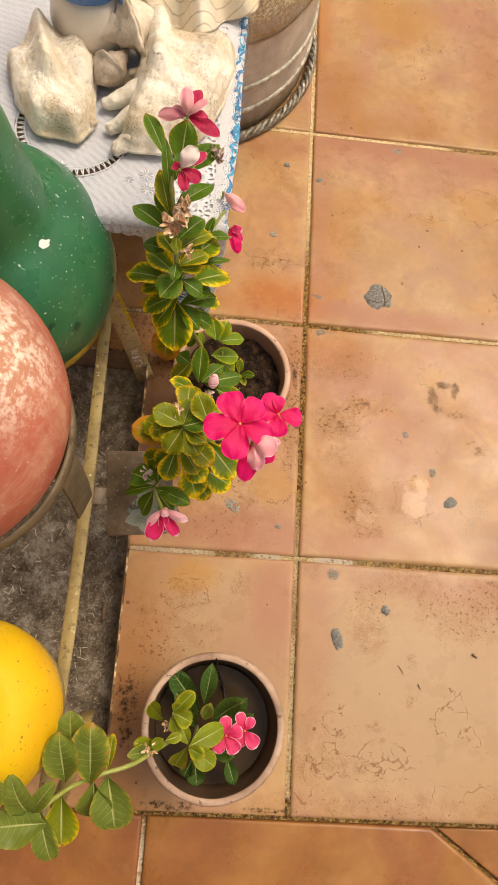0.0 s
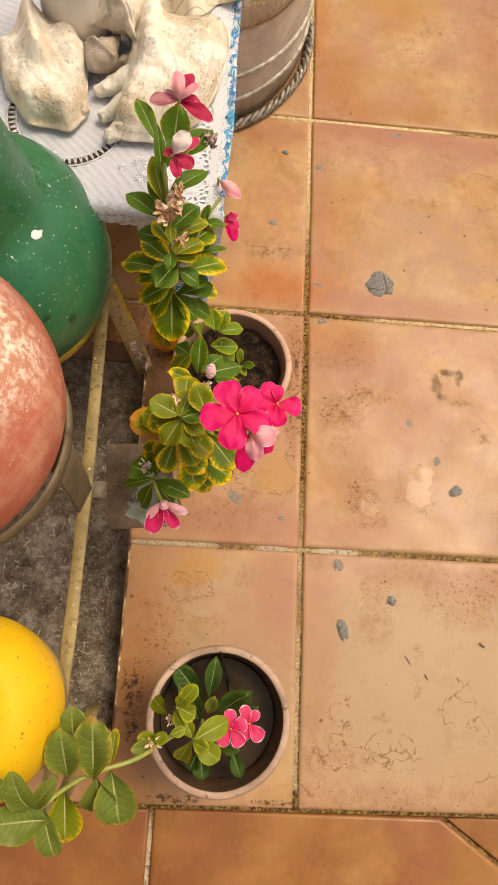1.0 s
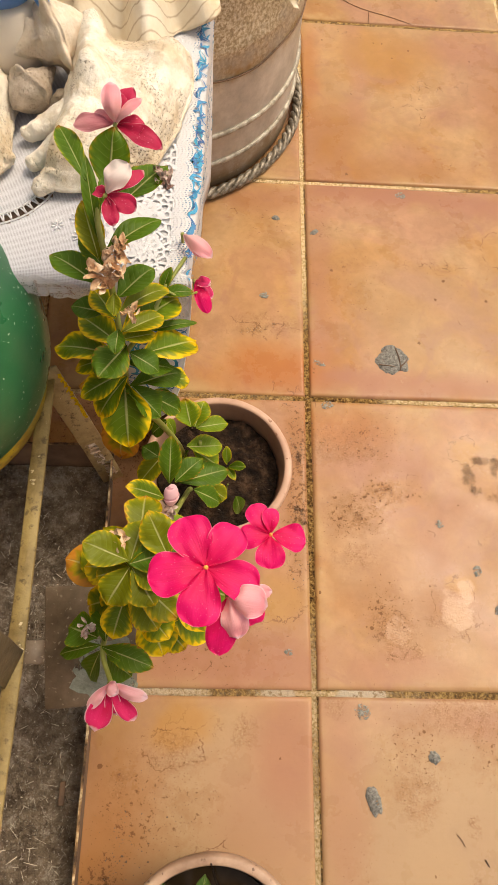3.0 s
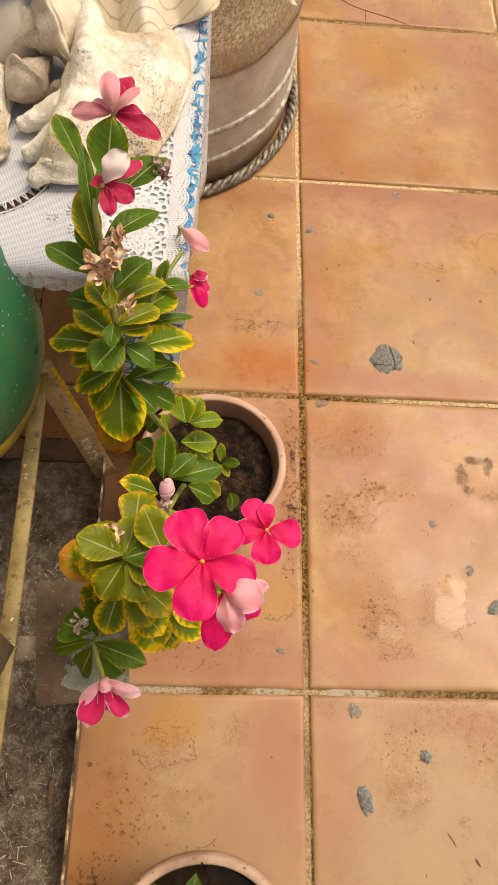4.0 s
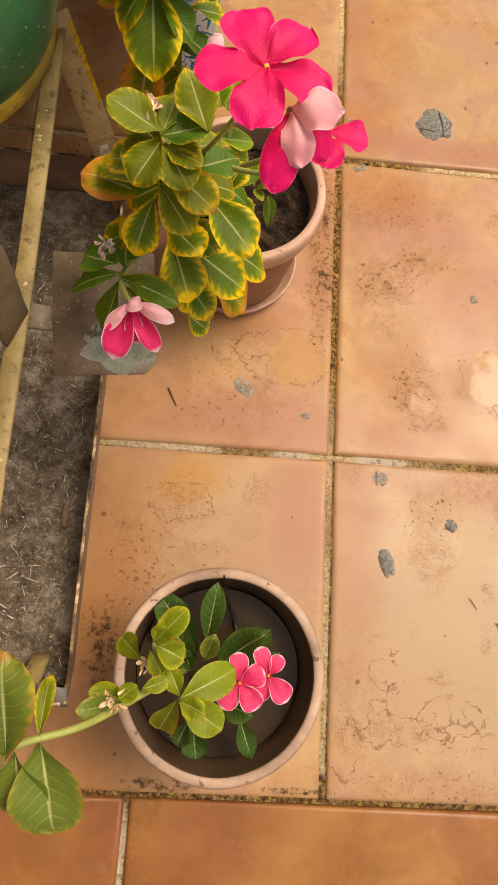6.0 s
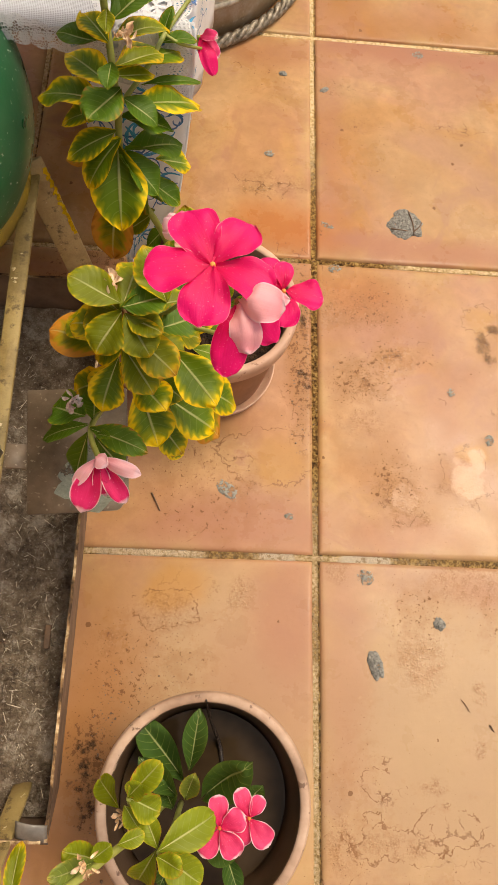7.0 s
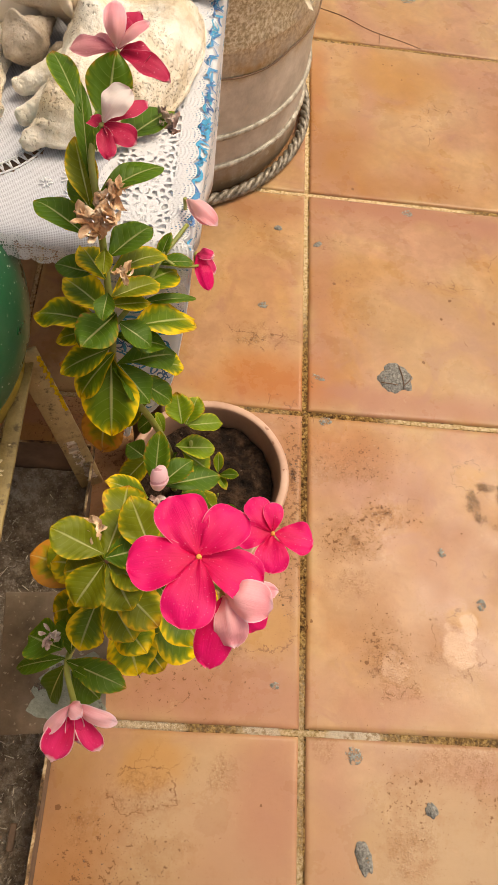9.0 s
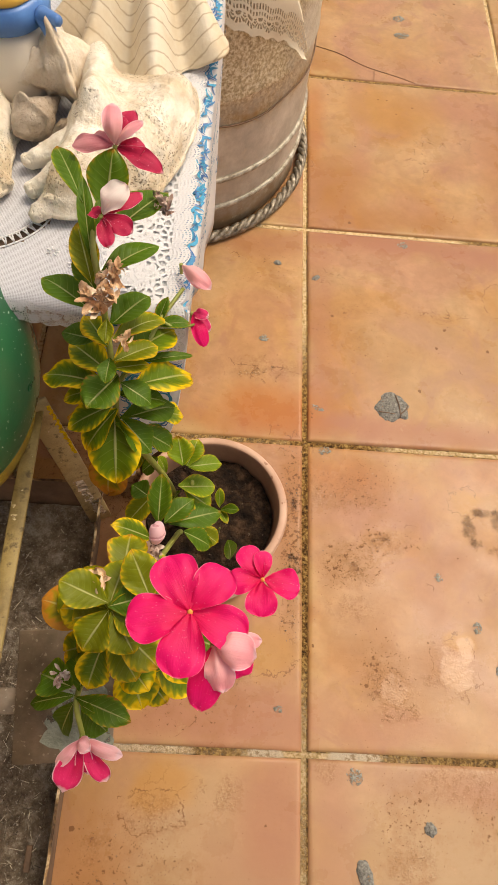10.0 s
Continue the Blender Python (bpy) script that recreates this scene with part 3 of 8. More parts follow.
def zinc():
    """Galvanised sheet: grey below, a rusty foot, and a golden crust that thickens upwards."""
    m, nt, b = mat("galvanised_zinc", 0.42, 0.25)
    p = where(nt)
    sep = nt.nodes.new("ShaderNodeSeparateXYZ")
    nt.links.new(p, sep.inputs[0])
    z = sep.outputs[2]
    col = ramp(nt, noise_tex(nt, 14.0, 7.0, 0.7, p), [(0.3, (0.32, 0.305, 0.265)), (0.5, (0.48, 0.455, 0.40)), (0.7, (0.66, 0.635, 0.57))])
    foot = ramp(nt, calc(nt, "MULTIPLY_ADD", noise_tex(nt, 22.0, 6.0, 0.7, p), 0.12, z), [(0.085, (0.8, 0.8, 0.8)), (0.13, (0, 0, 0))])
    col = mix(nt, foot, col, (0.23, 0.135, 0.045))
    crust = noise_tex(nt, 210.0, 5.0, 0.75, p)
    high = ramp(nt, calc(nt, "MULTIPLY_ADD", noise_tex(nt, 16.0, 5.0, 0.7, p), 0.22, z), [(0.29, (0, 0, 0)), (0.35, (1, 1, 1))])
    flank = nt.nodes.new("ShaderNodeSeparateXYZ")
    nt.links.new(p, flank.inputs[0])
    high = calc(nt, "MULTIPLY", high, ramp(nt, calc(nt, "MULTIPLY_ADD", noise_tex(nt, 14.0, 5.0, 0.7, p), 0.16, flank.outputs[0]), [(0.0, (1, 1, 1)), (0.06, (0.25, 0.25, 0.25))]))
    seamed = ramp(nt, calc(nt, "ABSOLUTE", calc(nt, "SUBTRACT", calc(nt, "MULTIPLY_ADD", noise_tex(nt, 40.0, 5.0, 0.7, p), 0.030, z), 0.226)), [(0.004, (0.9, 0.9, 0.9)), (0.016, (0, 0, 0))])
    col = mix(nt, calc(nt, "MULTIPLY", seamed, ramp(nt, noise_tex(nt, 18.0, 3.0, 0.6, p), [(0.40, (0, 0, 0)), (0.58, (1, 1, 1))])), col, (0.34, 0.20, 0.055))
    col = mix(nt, calc(nt, "MULTIPLY", high, 0.85), col, ramp(nt, crust, [(0.38, (0.27, 0.195, 0.090)), (0.5, (0.56, 0.45, 0.26)), (0.60, (0.82, 0.76, 0.60))]))
    drips = ramp(nt, noise_tex(nt, 60.0, 4.0, 0.6, p), [(0.60, (0, 0, 0)), (0.68, (0.5, 0.5, 0.5))])
    col = mix(nt, drips, col, (0.52, 0.47, 0.37))
    nt.links.new(col, b.inputs["Base Color"])
    bump(nt, b, calc(nt, "ADD", noise_tex(nt, 60.0, 5.0, 0.6, p), calc(nt, "MULTIPLY", calc(nt, "MULTIPLY", high, crust), 2.0)), 0.4, 0.003)
    return m


ZINC = zinc()
ZINC_PALE = speckled("pale_zinc_hoop", [(0.35, (0.22, 0.18, 0.125)), (0.5, (0.38, 0.34, 0.265)), (0.65, (0.56, 0.51, 0.42))], 70.0, 0.45, 0.2, bump_s=0.4)
ROPE = speckled("wire_rope", [(0.35, (0.08, 0.062, 0.042)), (0.5, (0.22, 0.185, 0.135)), (0.68, (0.52, 0.47, 0.39))], 90.0, 0.42, 0.4, bump_s=0.4)


def shell_material(name, light, tan, pit_amt=1.0, tan_at=0.55):
    """Old shell: chalky white worn to tan, dotted with small dark borings."""
    m, nt, b = mat(name, 0.55)
    v = local(nt)
    col = ramp(nt, noise_tex(nt, 17.0, 6.0, 0.66, v, 0.5), [(0.40, light), (tan_at + 0.10, tan)])
    fine = noise_tex(nt, 130.0, 5.0, 0.7, v)
    col = mix(nt, 0.35, col, ramp(nt, fine, [(0.32, (0.34, 0.31, 0.27)), (0.62, (0.60, 0.60, 0.60))]), "OVERLAY")
    pit = None
    for scale, size in ((300.0, 0.16), (520.0, 0.22)):
        vor = node(nt, "ShaderNodeTexVoronoi", Scale=scale, Randomness=1.0)
        nt.links.new(warped(nt, v, 200.0, 0.0030, 2.0), vor.inputs["Vector"])
        q = ramp(nt, vor.outputs["Distance"], [(size, (1, 1, 1)), (size + 0.10, (0, 0, 0))])
        pit = q if pit is None else calc(nt, "MAXIMUM", pit, q)
    pit = calc(nt, "MULTIPLY", pit, ramp(nt, noise_tex(nt, 22.0, 4.0, 0.6, v), [(0.46, (0.02, 0.02, 0.02)), (0.62, (pit_amt,) * 3)]))
    col = mix(nt, calc(nt, "MULTIPLY", pit, 0.85), col, (0.20, 0.13, 0.065))
    nt.links.new(col, b.inputs["Base Color"])
    h = calc(nt, "SUBTRACT", calc(nt, "ADD", noise_tex(nt, 55.0, 5.0, 0.6, v), calc(nt, "MULTIPLY", fine, 0.4)), calc(nt, "MULTIPLY", pit, 1.0))
    bump(nt, b, h, 0.9, 0.004)
    return m


CONCH = shell_material("weathered_conch", (0.88, 0.82, 0.70), (0.62, 0.50, 0.34), 0.85, 0.50)
SMALL_SHELL = shell_material("brown_shell", (0.52, 0.44, 0.35), (0.30, 0.22, 0.15), 0.6)
CREAM_SHELL = shell_material("cream_shell", (0.80, 0.72, 0.60), (0.66, 0.54, 0.40), 0.2)
CERAMIC = speckled("cream_ceramic", [(0.3, (0.70, 0.60, 0.47)), (0.6, (0.78, 0.70, 0.58))], 12.0, 0.3)
BLUE = speckled("blue_glaze", [(0.3, (0.05, 0.15, 0.42)), (0.6, (0.10, 0.26, 0.60))], 25.0, 0.35)
ORANGE = speckled("amber_glaze", [(0.3, (0.70, 0.38, 0.06)), (0.6, (0.80, 0.50, 0.10))], 25.0, 0.35)
CLOTH = speckled("white_cotton", [(0.3, (0.86, 0.86, 0.87)), (0.7, (0.91, 0.91, 0.92))], 20.0, 0.9, bump_s=0.3, bump_scale=700)


def see_light(m, share):
    """Thin stuff: part of the light that falls on it comes through."""
    nt = m.node_tree
    b = nt.nodes["Principled BSDF"]
    trans = nt.nodes.new("ShaderNodeBsdfTranslucent")
    nt.links.new(b.inputs["Base Color"].links[0].from_socket, trans.inputs[0])
    blend = nt.nodes.new("ShaderNodeMixShader")
    blend.inputs[0].default_value = share
    nt.links.new(b.outputs[0], blend.inputs[1])
    nt.links.new(trans.outputs[0], blend.inputs[2])
    nt.links.new(blend.outputs[0], nt.nodes["Material Output"].inputs[0])


see_light(CLOTH, 0.42)
INK = speckled("blue_print", [(0.35, (0.04, 0.30, 0.44)), (0.5, (0.07, 0.33, 0.56)), (0.70, (0.06, 0.14, 0.30))], 24.0, 0.9)
INK_DARK = speckled("dark_blue_print", [(0.35, (0.05, 0.12, 0.28)), (0.65, (0.10, 0.22, 0.46))], 24.0, 0.9)
WOOD = speckled("table_wood", [(0.3, (0.09, 0.05, 0.03)), (0.7, (0.20, 0.12, 0.07))], 20.0, 0.7)
PLASTER = speckled("sand_plaster", [(0.3, (0.62, 0.48, 0.30)), (0.7, (0.70, 0.56, 0.37))], 3.0, 0.9, bump_s=0.4, bump_scale=60)


def lace_material(name, base, cell=0.0, shade=0.93, mesh=700.0, mesh_hole=0.34, mesh_depth=0.42):
    """Net cloth laid out in metres by its UV: a fine mesh; with a cell size, six-petalled flowers in a web with openings."""
    m, nt, b = mat(name, 0.9, 0.0, 0.1)
    uv = nt.nodes.new("ShaderNodeTexCoord").outputs["UV"]
    nt.links.new(ramp(nt, noise_tex(nt, 25.0, 4.0, 0.6, where(nt)), [(0.3, tuple(c * shade for c in base)), (0.7, base)]), b.inputs["Base Color"])

    def cells(scale, loose, feature="F1"):
        v = node(nt, "ShaderNodeTexVoronoi", Scale=scale, Randomness=loose)
        v.voronoi_dimensions, v.feature = "2D", feature
        nt.links.new(uv, v.inputs["Vector"])
        return v

    fine = calc(nt, "MULTIPLY", calc(nt, "LESS_THAN", cells(mesh, 0.0).outputs["Distance"], mesh_hole), mesh_depth)
    if cell:
        vor = cells(cell, 0.35)
        away = nt.nodes.new("ShaderNodeVectorMath")
        away.operation = "SUBTRACT"
        nt.links.new(uv, away.inputs[0])
        nt.links.new(vor.outputs["Position"], away.inputs[1])
        sep = nt.nodes.new("ShaderNodeSeparateXYZ")
        nt.links.new(away.outputs[0], sep.inputs[0])
        ang = calc(nt, "ARCTAN2", sep.outputs[1], sep.outputs[0])
        lobe = calc(nt, "ABSOLUTE", calc(nt, "COSINE", calc(nt, "MULTIPLY", ang, 4.0)))
        dist = vor.outputs["Distance"]
        reach = calc(nt, "MULTIPLY_ADD", calc(nt, "POWER", lobe, 0.55), 0.26, 0.17)
        inside = calc(nt, "LESS_THAN", dist, reach)
        outline = calc(nt, "LESS_THAN", calc(nt, "ABSOLUTE", calc(nt, "SUBTRACT", dist, reach)), 0.045)
        middle = calc(nt, "MULTIPLY", calc(nt, "LESS_THAN", dist, 0.12), calc(nt, "GREATER_THAN", dist, 0.05))
        web = cells(cell * 5.0, 0.8, "DISTANCE_TO_EDGE")
        thread = calc(nt, "LESS_THAN", web.outputs["Distance"], 0.17)
        filled = calc(nt, "MULTIPLY", inside, calc(nt, "SUBTRACT", 1.0, fine))
        alpha = calc(nt, "MAXIMUM", calc(nt, "MAXIMUM", filled, outline), calc(nt, "MAXIMUM", thread, middle))
    else:
        alpha = calc(nt, "SUBTRACT", 1.0, fine)
    nt.links.new(alpha, b.inputs["Alpha"])
    bump(nt, b, noise_tex(nt, 300.0, 3.0, 0.5, where(nt)), 0.4, 0.001)
    return m


NET = lace_material("white_net", (0.60, 0.61, 0.65), mesh=880.0, mesh_depth=0.40)
LACE_FINE = lace_material("white_hem_lace", (0.72, 0.72, 0.74), 110.0, mesh_depth=0.6)
LACE = lace_material("white_lace", (0.70, 0.70, 0.71), 31.0, mesh=900.0, mesh_hole=0.38, mesh_depth=0.75)


def threads(name, base, rows_of, share=0.85):
    """Openwork laid out by its UV. rows_of: makes, from u and v in metres, the mask of the openings."""
    m, nt, b = mat(name, 0.9, 0.0, 0.1)
    sep = nt.nodes.new("ShaderNodeSeparateXYZ")
    nt.links.new(nt.nodes.new("ShaderNodeTexCoord").outputs["UV"], sep.inputs[0])
    nt.links.new(ramp(nt, noise_tex(nt, 25.0, 4.0, 0.6, where(nt)), [(0.3, tuple(c * 0.92 for c in base)), (0.7, base)]), b.inputs["Base Color"])
    nt.links.new(calc(nt, "SUBTRACT", 1.0, calc(nt, "MULTIPLY", rows_of(nt, sep.outputs[0], sep.outputs[1]), share)), b.inputs["Alpha"])
    bump(nt, b, noise_tex(nt, 420.0, 3.0, 0.5, where(nt)), 0.5, 0.001)
    return m


def between(nt, v, lo, hi):
    return calc(nt, "MULTIPLY", calc(nt, "GREATER_THAN", v, lo), calc(nt, "LESS_THAN", v, hi))


def part_of(nt, v, pitch):
    """Where v stands within its repeat, from 0 to 1."""
    return calc(nt, "FRACT", calc(nt, "DIVIDE", v, pitch))


def arch_rows(nt, u, v):
    """Rows of small holes that follow a scalloped rim."""
    rim = calc(nt, "POWER", calc(nt, "ABSOLUTE", calc(nt, "SINE", calc(nt, "MULTIPLY", v, math.pi / 0.019))), 0.7)
    q = calc(nt, "SUBTRACT", calc(nt, "MULTIPLY_ADD", rim, 0.0048, -0.161), u)
    row = calc(nt, "MULTIPLY", between(nt, part_of(nt, q, 0.0030), 0.32, 0.78), calc(nt, "GREATER_THAN", q, 0.0010))
    return calc(nt, "MULTIPLY", row, calc(nt, "LESS_THAN", part_of(nt, v, 0.0021), 0.55))


def crochet_rows(nt, u, v):
    """v: the height over the hem. Two ladders of upright openings, below them fans with arched gaps."""
    ladder = calc(nt, "MULTIPLY", calc(nt, "MAXIMUM", between(nt, v, 0.0330, 0.0400), between(nt, v, 0.0255, 0.0300)), calc(nt, "LESS_THAN", part_of(nt, u, 0.0042), 0.55))
    across = calc(nt, "MULTIPLY_ADD", part_of(nt, u, 0.0150), 0.0150, -0.0075)
    d = calc(nt, "SQRT", calc(nt, "ADD", calc(nt, "MULTIPLY", across, across), calc(nt, "POWER", calc(nt, "SUBTRACT", 0.0215, v), 2.0)))
    turn = calc(nt, "ARCTAN2", across, calc(nt, "SUBTRACT", 0.0215, v))
    spokes = calc(nt, "LESS_THAN", part_of(nt, calc(nt, "ADD", turn, 10.0), 0.42), 0.62)
    fan = calc(nt, "MULTIPLY", calc(nt, "MULTIPLY", between(nt, d, 0.0060, 0.0125), spokes), between(nt, v, 0.004, 0.0225))
    eye = calc(nt, "MULTIPLY", calc(nt, "LESS_THAN", d, 0.0036), calc(nt, "LESS_THAN", v, 0.0225))
    dots = node(nt, "ShaderNodeTexVoronoi", Scale=26.0, Randomness=0.3)
    dots.voronoi_dimensions = "2D"
    flat = nt.nodes.new("ShaderNodeCombineXYZ")
    nt.links.new(u, flat.inputs[0])
    nt.links.new(v, flat.inputs[1])
    nt.links.new(flat.outputs[0], dots.inputs["Vector"])
    sprigs = calc(nt, "MULTIPLY", calc(nt, "MULTIPLY", between(nt, dots.outputs["Distance"], 0.08, 0.17), calc(nt, "LESS_THAN", part_of(nt, calc(nt, "ADD", u, v), 0.0035), 0.5)), calc(nt, "GREATER_THAN", v, 0.050))
    return calc(nt, "MAXIMUM", calc(nt, "MAXIMUM", ladder, fan), calc(nt, "MAXIMUM", eye, sprigs))


EDGING = threads("white_lace_edging", (0.72, 0.72, 0.73), arch_rows, 0.75)
CROCHET = threads("ecru_crochet", (0.80, 0.72, 0.56), crochet_rows)


def leaf_material(name, inner, mid, rim, rim_start, gloss=0.46, veins=0.5):
    """A leaf laid out by its UV: pale midrib and side veins, green that runs along the veins into a yellowing margin, rust at the very edge."""
    m, nt, b = mat(name, gloss, 0.0, 0.20)
    uv = nt.nodes.new("ShaderNodeTexCoord").outputs["UV"]
    sep = nt.nodes.new("ShaderNodeSeparateXYZ")
    nt.links.new(uv, sep.inputs[0])
    u, w = sep.outputs[0], sep.outputs[1]          # u: base 0 to tip 1, w: -1 to 1 across, as 0 to 1
    across = calc(nt, "ABSOLUTE", calc(nt, "MULTIPLY_ADD", w, 2.0, -1.0))
    p = where(nt)
    n1 = noise_tex(nt, 70.0, 5.0, 0.65, p)
    off = calc(nt, "SUBTRACT", n1, 0.5)
    # side veins run slantwise from the midrib
    bend = calc(nt, "MULTIPLY_ADD", off, 0.05, calc(nt, "MULTIPLY_ADD", calc(nt, "POWER", across, 1.3), -0.20, u))
    wave = calc(nt, "COSINE", calc(nt, "MULTIPLY", bend, 50.0))
    near_vein = calc(nt, "MULTIPLY_ADD", wave, 0.5, 0.5)
    edge = calc(nt, "MAXIMUM", calc(nt, "POWER", across, 1.5), calc(nt, "POWER", u, 3.4))
    edge = calc(nt, "MULTIPLY_ADD", off, 0.30, edge)
    edge = calc(nt, "MULTIPLY_ADD", calc(nt, "SUBTRACT", noise_tex(nt, 24.0, 2.0, 0.5, p), 0.5), 0.55, edge)
    edge = calc(nt, "SUBTRACT", edge, calc(nt, "MULTIPLY", calc(nt, "MULTIPLY", near_vein, across), 0.24))
    edge = calc(nt, "MULTIPLY_ADD", calc(nt, "SUBTRACT", rnd(nt), 0.5), 0.22, edge)
    col = ramp(nt, edge, [(rim_start - 0.30, inner), (rim_start - 0.06, mid), (min(rim_start + 0.10, 0.99), rim)])
    tone = ramp(nt, noise_tex(nt, 45.0, 4.0, 0.6, p), [(0.3, (0.36, 0.36, 0.36)), (0.7, (0.62, 0.62, 0.62))])
    col = mix(nt, 0.6, col, tone, "OVERLAY")
    if rim[0] > 0.3:
        rust = ramp(nt, edge, [(0.80, (0, 0, 0)), (0.97, (0.9, 0.9, 0.9))])
        col = mix(nt, calc(nt, "MULTIPLY", rust, ramp(nt, noise_tex(nt, 38.0, 3.0, 0.6, p), [(0.42, (0.1, 0.1, 0.1)), (0.60, (1, 1, 1))])), col, (0.34, 0.115, 0.020))
    vein = ramp(nt, wave, [(0.93, (0, 0, 0)), (0.995, (veins,) * 3)])
    vein = calc(nt, "MULTIPLY", vein, calc(nt, "SUBTRACT", 1.0, calc(nt, "MULTIPLY", across, 0.8)))
    col = mix(nt, vein, col, (0.30, 0.36, 0.085))
    rib = ramp(nt, across, [(0.024, (1, 1, 1)), (0.070, (0, 0, 0))])
    col = mix(nt, calc(nt, "MULTIPLY", rib, calc(nt, "SUBTRACT", 1.0, calc(nt, "MULTIPLY", u, 0.75))), col, (0.60, 0.60, 0.26))
    nt.links.new(col, b.inputs["Base Color"])
    h = calc(nt, "SUBTRACT", calc(nt, "MULTIPLY", n1, 0.5), calc(nt, "ADD", calc(nt, "MULTIPLY", near_vein, 0.09), calc(nt, "MULTIPLY", rib, 0.35)))
    bump(nt, b, h, 0.6, 0.002)
    out = nt.nodes["Material Output"]
    trans = nt.nodes.new("ShaderNodeBsdfTranslucent")
    nt.links.new(mix(nt, 0.35, col, (0.30, 0.34, 0.02)), trans.inputs[0])
    blend = nt.nodes.new("ShaderNodeMixShader")
    blend.inputs[0].default_value = 0.22
    nt.links.new(b.outputs[0], blend.inputs[1])
    nt.links.new(trans.outputs[0], blend.inputs[2])
    nt.links.new(blend.outputs[0], out.inputs[0])
    return m


LEAF_DARK = leaf_material("leaf_dark_green", (0.066, 0.145, 0.007), (0.130, 0.210, 0.008), (0.38, 0.36, 0.012), 0.92, veins=0.35)
LEAF_RIM = leaf_material("leaf_yellow_rim", (0.095, 0.165, 0.006), (0.280, 0.300, 0.008), (0.80, 0.55, 0.012), 0.58, veins=0.30)
LEAF_SCORCHED = leaf_material("leaf_scorched", (0.130, 0.165, 0.006), (0.420, 0.300, 0.012), (0.60, 0.250, 0.030), 0.50, veins=0.30)
LEAF_OLIVE = leaf_material("leaf_olive", (0.155, 0.185, 0.006), (0.265, 0.275, 0.008), (0.62, 0.42, 0.012), 0.70, veins=0.30)
LEAF_LIME = leaf_material("leaf_lime", (0.150, 0.240, 0.010), (0.260, 0.330, 0.012), (0.54, 0.45, 0.020), 0.78)
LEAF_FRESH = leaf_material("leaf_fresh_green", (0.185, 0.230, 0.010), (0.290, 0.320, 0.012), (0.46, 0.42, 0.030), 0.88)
LEAF_SAGE = leaf_material("leaf_sage", (0.135, 0.180, 0.028), (0.195, 0.228, 0.030), (0.42, 0.36, 0.05), 0.86, 0.4, 0.75)
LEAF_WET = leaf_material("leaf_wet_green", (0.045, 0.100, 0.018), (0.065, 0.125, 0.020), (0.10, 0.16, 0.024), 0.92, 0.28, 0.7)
STEM = speckled("green_stem", [(0.3, (0.19, 0.22, 0.035)), (0.7, (0.34, 0.36, 0.09))], 60.0, 0.5)


def petal_material(name, base, tip, rim_at=0.95, rim_amt=0.6):
    m, nt, b = mat(name, 0.5, 0.0, 0.25)
    uv = nt.nodes.new("ShaderNodeTexCoord").outputs["UV"]
    sep = nt.nodes.new("ShaderNodeSeparateXYZ")
    nt.links.new(uv, sep.inputs[0])
    u, w = sep.outputs[0], sep.outputs[1]
    across = calc(nt, "ABSOLUTE", calc(nt, "MULTIPLY_ADD", w, 2.0, -1.0))
    p = where(nt)
    blotch = noise_tex(nt, 90.0, 4.0, 0.6, p)
    # streaks that run from the throat outwards
    comb = nt.nodes.new("ShaderNodeCombineXYZ")
    nt.links.new(calc(nt, "MULTIPLY", u, 2.2), comb.inputs[0])
    nt.links.new(calc(nt, "MULTIPLY", w, 26.0), comb.inputs[1])
    nt.links.new(calc(nt, "MULTIPLY", rnd(nt), 9.0), comb.inputs[2])
    streak = noise_tex(nt, 1.0, 3.0, 0.6, comb.outputs[0])
    t = calc(nt, "MULTIPLY_ADD", calc(nt, "SUBTRACT", blotch, 0.5), 0.5, u)
    t = calc(nt, "MULTIPLY_ADD", calc(nt, "SUBTRACT", streak, 0.5), 0.4, t)
    col = ramp(nt, t, [(0.05, base), (0.8, tip)])
    col = mix(nt, 0.16, col, ramp(nt, streak, [(0.3, (0.35, 0.35, 0.35)), (0.7, (0.70, 0.70, 0.70))]), "OVERLAY")
    # fine pale dots: the petal's sparkle put into its colour
    dust = ramp(nt, noise_tex(nt, 900.0, 2.0, 0.5, p), [(0.66, (0, 0, 0)), (0.76, (0.40, 0.40, 0.40))])
    col = mix(nt, dust, col, (0.85, 0.35, 0.50))
    rim = ramp(nt, calc(nt, "MULTIPLY_ADD", calc(nt, "SUBTRACT", blotch, 0.5), 0.14, calc(nt, "MAXIMUM", across, u)), [(rim_at, (0, 0, 0)), (rim_at + 0.06, (rim_amt,) * 3)])
    col = mix(nt, rim, col, (0.86, 0.58, 0.62))
    nt.links.new(col, b.inputs["Base Color"])
    bump(nt, b, calc(nt, "ADD", streak, calc(nt, "MULTIPLY", blotch, 1.2)), 0.20, 0.002)
    out = nt.nodes["Material Output"]
    trans = nt.nodes.new("ShaderNodeBsdfTranslucent")
    nt.links.new(col, trans.inputs[0])
    blend = nt.nodes.new("ShaderNodeMixShader")
    blend.inputs[0].default_value = 0.25
    nt.links.new(b.outputs[0], blend.inputs[1])
    nt.links.new(trans.outputs[0], blend.inputs[2])
    nt.links.new(blend.outputs[0], out.inputs[0])
    return m


